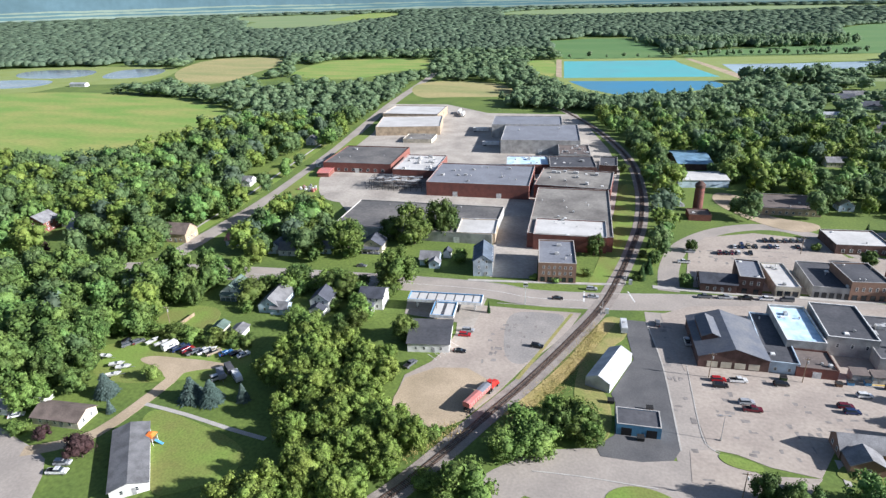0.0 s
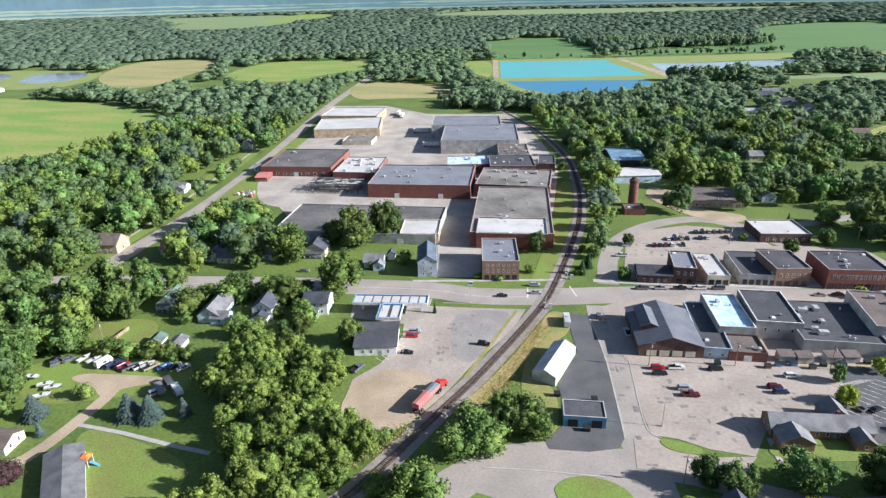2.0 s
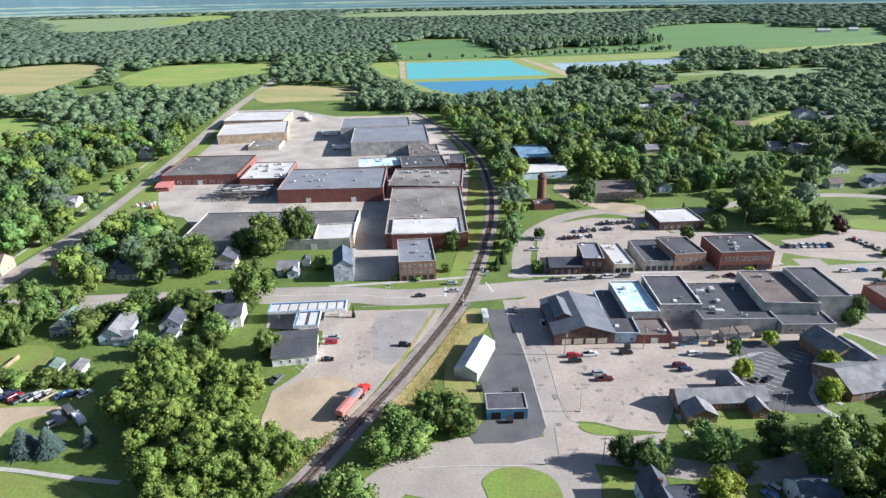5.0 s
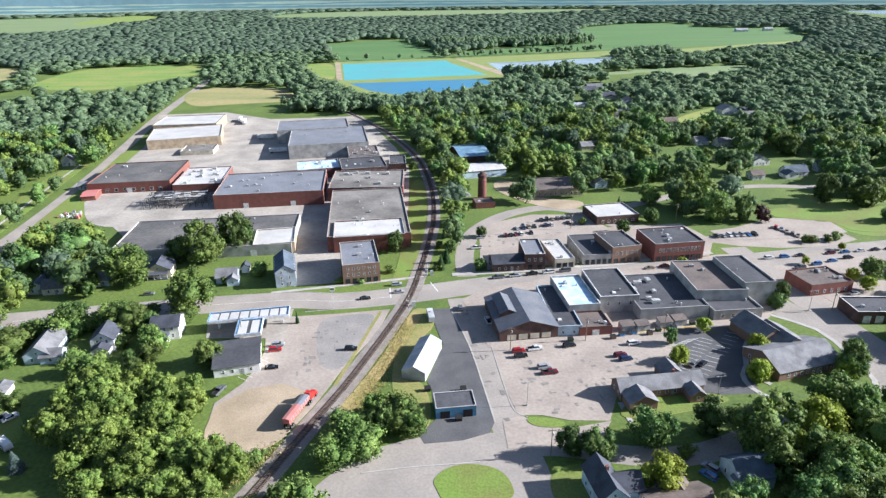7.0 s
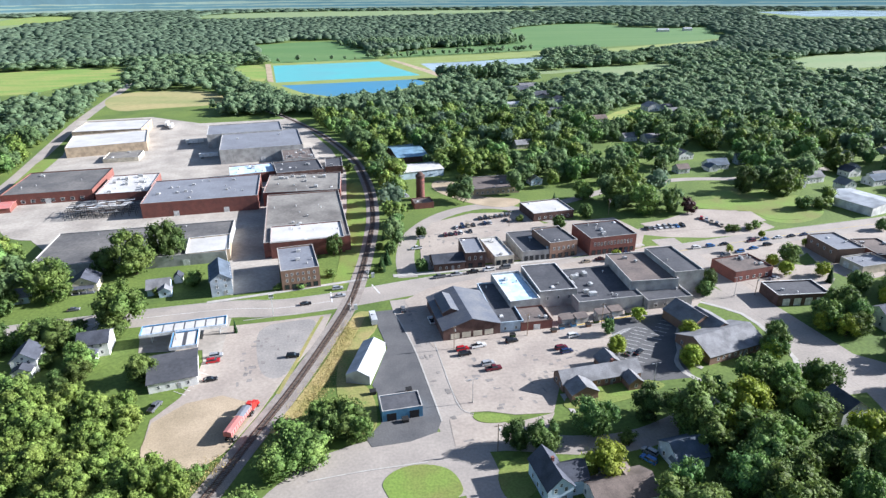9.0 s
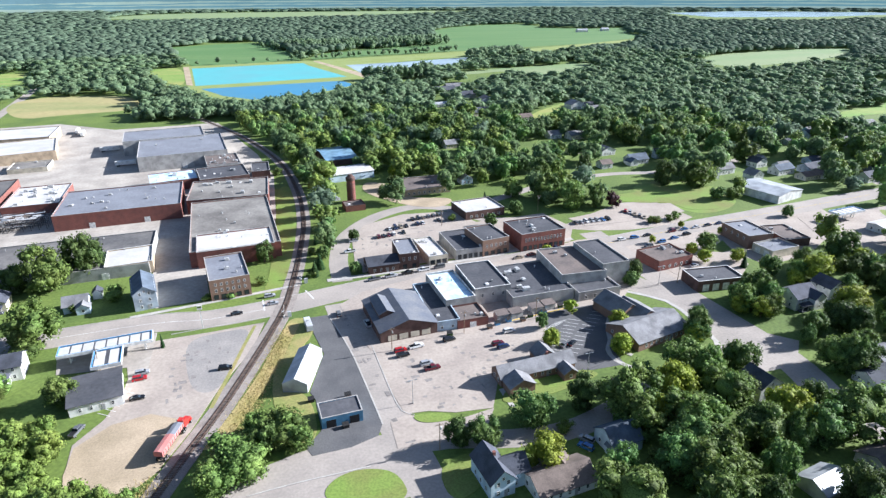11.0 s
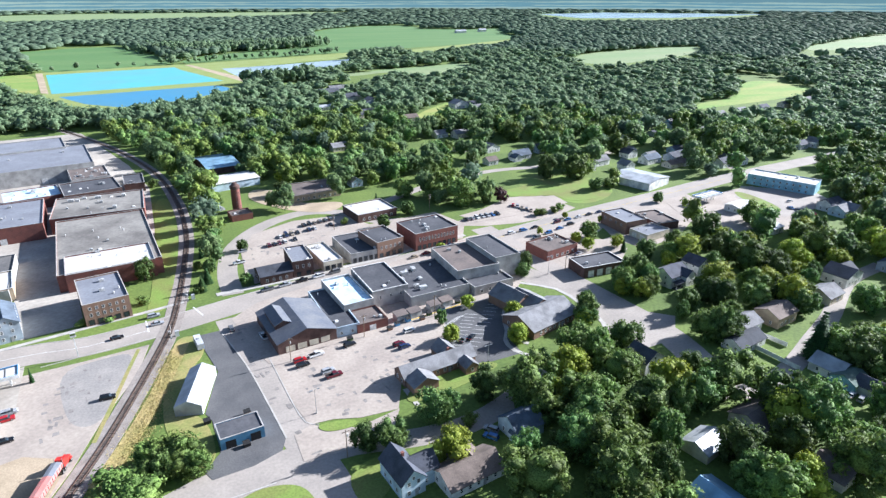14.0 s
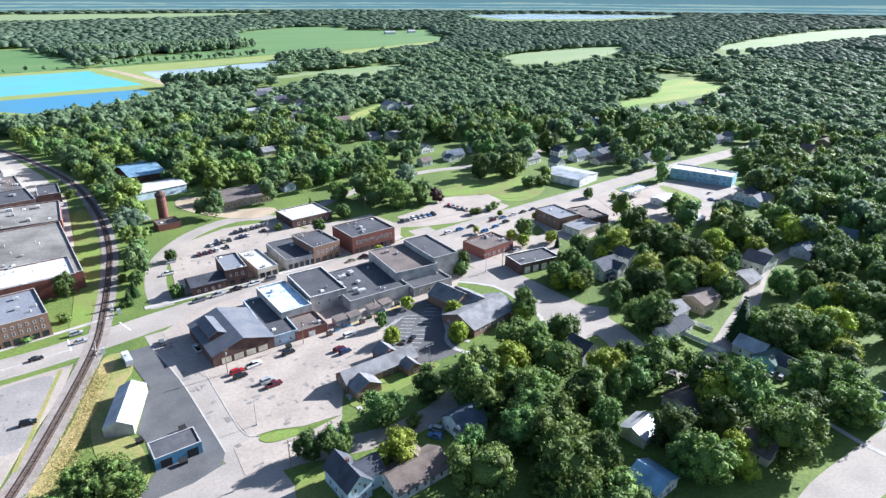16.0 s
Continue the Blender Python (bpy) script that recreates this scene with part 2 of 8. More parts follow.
# Backdrop colours: haze put into the base colour and an added glow.
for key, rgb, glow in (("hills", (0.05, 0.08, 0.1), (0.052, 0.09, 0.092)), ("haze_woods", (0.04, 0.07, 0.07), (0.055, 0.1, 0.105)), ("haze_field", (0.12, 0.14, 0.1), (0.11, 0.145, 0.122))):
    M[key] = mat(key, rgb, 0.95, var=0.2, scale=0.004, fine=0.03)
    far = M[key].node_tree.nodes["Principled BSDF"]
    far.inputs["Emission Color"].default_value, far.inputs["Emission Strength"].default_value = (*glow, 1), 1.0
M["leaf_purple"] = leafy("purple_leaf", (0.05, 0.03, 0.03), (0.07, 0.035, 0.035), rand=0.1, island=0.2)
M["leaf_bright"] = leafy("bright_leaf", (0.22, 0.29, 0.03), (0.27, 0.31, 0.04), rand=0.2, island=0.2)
CAR_PAINT = {
    "white": (0.75, 0.75, 0.74), "silver": (0.42, 0.43, 0.45), "grey": (0.15, 0.155, 0.165), "black": (0.015, 0.015, 0.018),
    "red": (0.42, 0.02, 0.025), "maroon": (0.13, 0.015, 0.025), "navy": (0.02, 0.035, 0.1), "blue": (0.05, 0.16, 0.4), "tan": (0.36, 0.3, 0.22),
}
for key, rgb in CAR_PAINT.items():
    M["car_" + key] = mat("car_paint_" + key, rgb, 0.25, metal=0.15, var=0.03, scale=2, spec=0.6)


# ---- mesh helpers ----
class Mesh:
    """Collects boxes, prisms and quads into one mesh."""

    def __init__(self):
        self.v, self.f = [], []

    def add(self, verts, faces):
        k = len(self.v)
        self.v += [tuple(p) for p in verts]
        self.f += [tuple(i + k for i in face) for face in faces]
        return self

    def box(self, x0, x1, y0, y1, z0, z1, taper=0.0):
        t = taper
        return self.add([(x0, y0, z0), (x1, y0, z0), (x1, y1, z0), (x0, y1, z0), (x0 + t, y0 + t, z1), (x1 - t, y0 + t, z1), (x1 - t, y1 - t, z1), (x0 + t, y1 - t, z1)],
                        [(0, 3, 2, 1), (4, 5, 6, 7), (0, 1, 5, 4), (1, 2, 6, 5), (2, 3, 7, 6), (3, 0, 4, 7)])

    def prism(self, pts, z0, z1):
        n = len(pts)
        return self.add([(x, y, z0) for x, y in pts] + [(x, y, z1) for x, y in pts],
                        [tuple(range(n - 1, -1, -1)), tuple(range(n, 2 * n))] + [(i, (i + 1) % n, n + (i + 1) % n, n + i) for i in range(n)])

    def tube(self, x, y, z0, z1, r0, r1=None, n=8):
        r1 = r0 if r1 is None else r1
        ring = [(math.cos(2 * math.pi * i / n), math.sin(2 * math.pi * i / n)) for i in range(n)]
        return self.add([(x + r0 * a, y + r0 * b, z0) for a, b in ring] + [(x + r1 * a, y + r1 * b, z1) for a, b in ring],
                        [tuple(range(n - 1, -1, -1)), tuple(range(n, 2 * n))] + [(i, (i + 1) % n, n + (i + 1) % n, n + i) for i in range(n)])

    def bar(self, a, b, r=0.1, n=5):
        """A round bar from a to b."""
        a, b = Vector(a), Vector(b)
        d = (b - a).normalized()
        u = d.orthogonal().normalized()
        w = d.cross(u)
        ring = [(u * math.cos(2 * math.pi * i / n) + w * math.sin(2 * math.pi * i / n)) * r for i in range(n)]
        return self.add([a + q for q in ring] + [b + q for q in ring],
                        [tuple(range(n - 1, -1, -1)), tuple(range(n, 2 * n))] + [(i, (i + 1) % n, n + (i + 1) % n, n + i) for i in range(n)])

    def extrude_y(self, prof, y0, y1, inset=0.0):
        """A profile in x and z, drawn out along y; inset narrows its upper half."""
        n = len(prof)
        top = max(z for _, z in prof)
        low = min(z for _, z in prof)
        ins = [inset * (z - low) / (top - low) for _, z in prof]
        return self.add([(x, y0 + i, z) for (x, z), i in zip(prof, ins)] + [(x, y1 - i, z) for (x, z), i in zip(prof, ins)],
                        [tuple(range(n)), tuple(range(2 * n - 1, n - 1, -1))] + [((i + 1) % n, i, n + i, n + (i + 1) % n) for i in range(n)])

    def data(self, name, material, smooth=False):
        me = bpy.data.meshes.new(name)
        me.from_pydata(self.v, [], self.f)
        me.materials.append(material if not isinstance(material, str) else M[material])
        if smooth:
            me.shade_smooth()
        me.update()
        return me


def part(name, mesh, material, parent, label="", kind=""):
    """Links a mesh as one object under a thing or a part."""
    data = mesh.data(name, material) if isinstance(mesh, Mesh) else mesh
    ob = new(name, data)
    ob.parent = parent
    return tagged(ob, label, kind=kind)


def root(name, x, y, z, rz, label, category, group=""):
    ob = new(name)
    ob.empty_display_size = 0.5
    ob.matrix_world = pose(x, y, z, 0, 0, rz)
    return tagged(ob, label, category, group)


CLEAR = []  # outlines, in plan, where no scattered tree may stand


def keep_open(pts, reach, steps=4):
    """Keeps the land towards the viewpoint free of trees that would hide what stands there."""
    for i in range(1, steps + 1):
        k = 1 - reach * i / steps
        keep_clear([(x * k, y * k) for x, y in pts])


def keep_clear(pts, margin=0.0):
    p = np.array(pts, float)
    if margin:
        c = p.mean(0)
        d = p - c
        p = c + d * (1 + margin / np.maximum(np.linalg.norm(d, axis=1), 1e-3))[:, None]
    CLEAR.append((p.min(0), p.max(0), p))


def inside(x, y, pts):
    """Which of the places x, y lie inside an outline."""
    hit = np.zeros(len(x), bool)
    j = len(pts) - 1
    for i in range(len(pts)):
        (xi, yi), (xj, yj) = pts[i], pts[j]
        if yi != yj:
            hit ^= ((yi > y) != (yj > y)) & (x < (xj - xi) * (y - yi) / (yj - yi) + xi)
        j = i
    return hit


def rect_pts(cx, cy, w, d, rz):
    c, s = math.cos(radians(rz)), math.sin(radians(rz))
    return [(cx + c * a * w / 2 - s * b * d / 2, cy + s * a * w / 2 + c * b * d / 2) for a, b in ((-1, -1), (1, -1), (1, 1), (-1, 1))]


def area(name, label, category, pts, z, material, clear=True, under=0.3, reach=0.0, soft=False):
    """A flat piece of the ground with a real edge; soft rounds its corners."""
    for _ in range(2 if soft else 0):
        pts = [(p[0] * k + q[0] * (1 - k), p[1] * k + q[1] * (1 - k)) for p, q in zip(pts, pts[1:] + pts[:1]) for k in (0.75, 0.25)]
    ob = new(name, Mesh().prism(pts, z - under, z).data(name, material))
    a = sum(p[0] * q[1] - q[0] * p[1] for p, q in zip(pts, pts[1:] + pts[:1]))
    if a < 0:
        ob.data.flip_normals()
    if clear:
        keep_clear(pts, 1.0)
    for i in range(1, 7 if reach else 0):  # open land in front of far fields
        k = 1 - reach * i / 6
        keep_clear([(x * k, y * k) for x, y in pts], 1.0)
    return tagged(ob, label, category, kind="structure")


def smooth_line(pts, step=6.0):
    out = []
    p = [Vector(q) for q in pts]
    p = [p[0] * 2 - p[1]] + p + [p[-1] * 2 - p[-2]]
    for i in range(1, len(p) - 2):
        n = max(2, int((p[i + 1] - p[i]).length / step))
        for k in range(n):
            t = k / n
            out.append(0.5 * ((2 * p[i]) + (p[i + 1] - p[i - 1]) * t + (2 * p[i - 1] - 5 * p[i] + 4 * p[i + 1] - p[i + 2]) * t * t + (3 * p[i] - p[i - 1] - 3 * p[i + 1] + p[i + 2]) * t ** 3))
    out.append(p[-2])
    return out


def offset_line(line, d):
    out = []
    for i, p in enumerate(line):
        t = (line[min(i + 1, len(line) - 1)] - line[max(i - 1, 0)]).normalized()
        out.append(p + Vector((-t.y, t.x)) * d)
    return out


def strip(name, label, category, pts, width, z, material, clear=True, shift=0.0, under=0.3, opened=True):
    """A ribbon of ground along a line: a road, a path, a kerb."""
    line = offset_line(smooth_line(pts), shift)
    a, b = offset_line(line, width / 2), offset_line(line, -width / 2)
    n = len(line)
    v = [(p.x, p.y, z) for p in a] + [(p.x, p.y, z) for p in b] + [(p.x, p.y, z - under) for p in a] + [(p.x, p.y, z - under) for p in b]
    f = []
    for i in range(n - 1):
        f += [(i, n + i, n + i + 1, i + 1), (2 * n + i, i, i + 1, 2 * n + i + 1), (n + i, 3 * n + i, 3 * n + i + 1, n + i + 1)]
    ob = new(name, Mesh().add(v, f).data(name, material))
    if clear:
        for i in range(0, n - 1, 2):
            k = min(i + 2, n - 1)
            keep_clear([a[i], a[k], b[k], b[i]], 1.5)
            if width > 8 and opened:
                keep_open([a[i], a[k], b[k], b[i]], 0.06, 3)
    return tagged(ob, label, category, kind="structure")


# ---- parts of buildings ----
CACHE = {}


def window_mesh(w, h, glass="glass", frame="trim"):
    key = ("win", round(w, 2), round(h, 2), glass, frame)
    if key not in CACHE:
        m = Mesh()
        t = 0.11
        m.box(-w / 2, -w / 2 + t, -0.06, 0.1, 0, h).box(w / 2 - t, w / 2, -0.06, 0.1, 0, h)
        m.box(-w / 2 + t, w / 2 - t, -0.06, 0.1, 0, t).box(-w / 2 + t, w / 2 - t, -0.06, 0.1, h - t, h)
        m.box(-w / 2 + t, w / 2 - t, -0.05, 0.1, h / 2 - 0.04, h / 2 + 0.04)
        CACHE[key] = m.data("window", frame), Mesh().box(-w / 2 + t, w / 2 - t, -0.02, 0.08, t, h - t).data("pane", glass)
    return CACHE[key]


def place_window(parent, side, u, z, w, h, W, D, frame="trim", name="window", glass="glass"):
    """A window on one side (s, e, n, w) of a W x D body, u metres from the middle of that side."""
    fr, pn = window_mesh(w, h, glass, frame)
    x, y, rz = {"s": (u, -D / 2, 0), "e": (W / 2, u, 90), "n": (-u, D / 2, 180), "w": (-W / 2, -u, -90)}[side]
    a = new(name, fr)
    a.parent = parent
    a.matrix_local = pose(x, y, z, 0, 0, rz)
    b = new("pane", pn)
    b.parent = a
    return a


def panel_on(parent, name, side, u, z, w, h, W, D, material, label="", proud=0.07):
    key = ("panel", name, round(w, 2), round(h, 2), material, proud)
    if key not in CACHE:
        m = Mesh().box(-w / 2, w / 2, -proud, 0.1, 0, h)
        if name in ("garage_door", "dock_door"):
            for i in range(1, 5):
                m.box(-w / 2, w / 2, -proud - 0.03, -proud, h * i / 5 - 0.03, h * i / 5 + 0.03)
        CACHE[key] = m.data(name, material)
    x, y, rz = {"s": (u, -D / 2, 0), "e": (W / 2, u, 90), "n": (-u, D / 2, 180), "w": (-W / 2, -u, -90)}[side]
    a = new(name, CACHE[key])
    a.parent = parent
    a.matrix_local = pose(x, y, z, 0, 0, rz)
    return tagged(a, label)


def row_of(parent, side, n, z, w, h, W, D, frame="trim", span=0.86, name="window", glass="glass"):
    L = W if side in "sn" else D
    for i in range(n):
        place_window(parent, side, ((i + 0.5) / n - 0.5) * L * span, z, w, h, W, D, frame, name, glass)


def rooftop(parent, W, D, z, n, rng, big=False):
    """Cooling units, pipes and hatches scattered on a flat roof."""
    for i in range(n):
        x, y = rng.uniform(-0.42, 0.42) * W, rng.uniform(-0.42, 0.42) * D
        k = rng.random()
        m = Mesh()
        if k < 0.45:
            a, b, c = rng.choice([(1.2, 1.0, 0.9), (2.2, 1.4, 1.2), (3.2, 2.0, 1.5)] if big else [(0.9, 0.8, 0.7), (1.4, 1.1, 0.9), (2.0, 1.3, 1.1)])
            m.box(-a / 2, a / 2, -b / 2, b / 2, 0.12, c, 0.03).box(-a / 2 + 0.1, -a / 2 + 0.2, -b / 2, b / 2, 0, 0.12).box(a / 2 - 0.2, a / 2 - 0.1, -b / 2, b / 2, 0, 0.12)
            m.tube(0, 0, c, c + 0.12, min(a, b) * 0.36, n=10)
            ob = part("rooftop_unit", m, "unit", parent)
        elif k < 0.85:
            r = rng.uniform(0.25, 0.5)
            m.tube(0, 0, 0, 0.7, r * 0.6).tube(0, 0, 0.7, 0.95, r, r * 0.7)
            ob = part("roof_vent", m, "unit", parent)
        else:
            m.box(-0.8, 0.8, -0.8, 0.8, 0, 0.35, 0.08).box(-0.65, 0.65, -0.65, 0.65, 0.35, 0.5, 0.15)
            ob = part("skylight", m, "trim", parent)
        ob.matrix_local = pose(x, y, z, 0, 0, rng.choice([0, 90]))


def flat(name, label, category, cx, cy, w, d, rz, h, wall="brick", roof="roof_grey", coping="grey_wall", units=4, parapet=0.5, front=(), east=(), west=(), seed=1, big=False, group=""):
    """A flat-roofed building: four walls with a parapet, coping, roof deck, openings and things on the roof.
    front, east, west: rows of (kind, count, sill, width, height)."""
    rng = random.Random(seed + int(abs(cx) * 7 + abs(cy)))
    r = root(name, cx, cy, 0, rz, label, category, group)
    t = 0.28
    m = Mesh()
    m.box(-w / 2, w / 2, -d / 2, -d / 2 + t, 0, h).box(-w / 2, w / 2, d / 2 - t, d / 2, 0, h)
    m.box(-w / 2, -w / 2 + t, -d / 2 + t, d / 2 - t, 0, h).box(w / 2 - t, w / 2, -d / 2 + t, d / 2 - t, 0, h)
    part("wall", m, wall, r)
    part("roof", Mesh().box(-w / 2 + t, w / 2 - t, -d / 2 + t, d / 2 - t, h - parapet - 0.3, h - parapet), roof, r)
    c = Mesh()
    o = 0.03
    for x0, x1, y0, y1 in ((-w / 2 - o, w / 2 + o, -d / 2 - o, -d / 2 + t + o), (-w / 2 - o, w / 2 + o, d / 2 - t - o, d / 2 + o),
                           (-w / 2 - o, -w / 2 + t + o, -d / 2 + t + o, d / 2 - t - o), (w / 2 - t - o, w / 2 + o, -d / 2 + t + o, d / 2 - t - o)):
        c.box(x0, x1, y0, y1, h, h + 0.12)
    part("coping", c, coping, r)
    rooftop(r, w, d, h - parapet, units, rng, big)
    for side, rows in (("s", front), ("e", east), ("w", west)):
        for kind, n, sill, ww, hh in rows:
            L = w if side == "s" else d
            if kind == "window":
                row_of(r, side, n, sill, ww, hh, w, d)
            elif kind == "shop":
                row_of(r, side, n, sill, ww, hh, w, d, frame="dark", span=0.94, name="shop_window")
            elif kind == "arch":
                row_of(r, side, n, sill, ww, hh, w, d, frame="door_white")
            else:
                for i in range(n):
                    panel_on(r, kind, side, ((i + 0.5) / n - 0.5) * L * 0.86, sill, ww, hh, w, d, "door_white" if kind in ("garage_door", "dock_door") else "door")
    keep_clear(rect_pts(cx, cy, w + 3, d + 3, rz))
    keep_open(rect_pts(cx, cy, w, d, rz), 0.13, 5)
    return r


def gable_body(m, w, d, eave, ridge, along):
    if along == "x":
        m.add([(-w / 2, -d / 2, 0), (w / 2, -d / 2, 0), (w / 2, d / 2, 0), (-w / 2, d / 2, 0), (-w / 2, -d / 2, eave), (w / 2, -d / 2, eave), (w / 2, d / 2, eave), (-w / 2, d / 2, eave), (-w / 2, 0, ridge), (w / 2, 0, ridge)],
              [(0, 1, 5, 4), (1, 2, 6, 9, 5), (2, 3, 7, 6), (3, 0, 4, 8, 7), (3, 2, 1, 0), (4, 5, 9, 8), (6, 7, 8, 9)])
    else:
        m.add([(-w / 2, -d / 2, 0), (w / 2, -d / 2, 0), (w / 2, d / 2, 0), (-w / 2, d / 2, 0), (-w / 2, -d / 2, eave), (w / 2, -d / 2, eave), (w / 2, d / 2, eave), (-w / 2, d / 2, eave), (0, -d / 2, ridge), (0, d / 2, ridge)],
              [(0, 1, 5, 8, 4), (1, 2, 6, 5), (2, 3, 7, 9, 6), (3, 0, 4, 7), (3, 2, 1, 0), (5, 6, 9, 8), (7, 4, 8, 9)])


def gable_roof(m, w, d, eave, ridge, along, over=0.45, thick=0.18):
    """Two sloping slabs with an overhang."""
    if along == "x":
        run, half = d / 2, w / 2 + over
    else:
        run, half = w / 2, d / 2 + over
    slope = (ridge - eave) / run
    e, z = run + over, eave - over * slope
    for s in (-1, 1):
        q = [(-half, s * e, z), (half, s * e, z), (half, 0, ridge), (-half, 0, ridge)]
        q = q + [(x, y, zz + thick) for x, y, zz in q]
        if along != "x":
            q = [(-y, x, zz) for x, y, zz in q]
        f = [(0, 3, 2, 1), (4, 5, 6, 7), (0, 1, 5, 4), (1, 2, 6, 5), (2, 3, 7, 6), (3, 0, 4, 7)]
        if s > 0:
            f = [tuple(reversed(k)) for k in f]
        m.add(q, f)


def house(name, label, cx, cy, w, d, rz, eave, ridge, wall="white", roof="shingle", along="x", storeys=1, wing=None, porch="", chimney=False, group="", category="house", windows=True, over=0.45):
    """A gabled house. wing: (x, y, w, d, eave, ridge, along) of a lower part that joins the body."""
    r = root(name, cx, cy, 0, rz, label, category, group)
    m = Mesh()
    gable_body(m, w, d, eave, ridge, along)
    rf = Mesh()
    gable_roof(rf, w, d, eave, ridge, along, over)
    part("wall", m, wall, r)
    part("roof", rf, roof, r)
    for x, y, ww, dd, e2, r2, al in ([] if not wing else wing if isinstance(wing, list) else [wing]):
        a, b = Mesh(), Mesh()
        gable_body(a, ww, dd, e2, r2, al)
        gable_roof(b, ww, dd, e2, r2, al, 0.35)
        pa, pb = part("wing_wall", a, wall, r), part("wing_roof", b, roof, r)
        pa.matrix_local = pb.matrix_local = pose(x, y, 0)
        if windows:
            place_window(pa, "s", 0, 1.0, 1.1, 1.3, ww, dd)
    if windows:
        n = max(2, int(w / 3.2))
        k = max(2, int(d / 3.4))
        for s in range(storeys):
            z = 1.0 + 2.8 * s
            for side, c in (("s", n), ("n", n), ("e", k), ("w", k)):
                row_of(r, side, c, z, 1.0, 1.4, w, d, span=0.8)
        if along == "y" and ridge - eave > 2:
            place_window(r, "s", 0, eave + 0.2, 0.9, 1.1, w, d)
        panel_on(r, "front_door", "s", 0.12 * w, 0.1, 1.0, 2.1, w, d, "door")
    if porch:
        p = Mesh().box(-w * 0.4, w * 0.4, -d / 2 - 2.2, -d / 2, 0, 0.4)
        p.add([(-w * 0.42, -d / 2 - 2.4, 2.6), (w * 0.42, -d / 2 - 2.4, 2.6), (w * 0.42, -d / 2, 3.2), (-w * 0.42, -d / 2, 3.2), (-w * 0.42, -d / 2 - 2.4, 2.75), (w * 0.42, -d / 2 - 2.4, 2.75), (w * 0.42, -d / 2, 3.35), (-w * 0.42, -d / 2, 3.35)],
              [(0, 3, 2, 1), (4, 5, 6, 7), (0, 1, 5, 4), (1, 2, 6, 5), (2, 3, 7, 6), (3, 0, 4, 7)])
        part("porch_roof", p, roof, r)
        for i in range(4):
            x = (-0.39 + 0.26 * i) * w
            part("porch_post", Mesh().box(x - 0.08, x + 0.08, -d / 2 - 2.2, -d / 2 - 2.04, 0.4, 2.7), "trim", r)
    if chimney:
        x = w * 0.18 if along == "x" else 0.3
        part("chimney", Mesh().box(x - 0.35, x + 0.35, -0.1, 0.6, eave, ridge + 0.9).box(x - 0.42, x + 0.42, -0.17, 0.67, ridge + 0.9, ridge + 1.05), "brick", r)
    keep_clear(rect_pts(cx, cy, w + 3, d + 3, rz))
    keep_open(rect_pts(cx, cy, w * 0.9, d, rz), 0.12, 5)
    return r


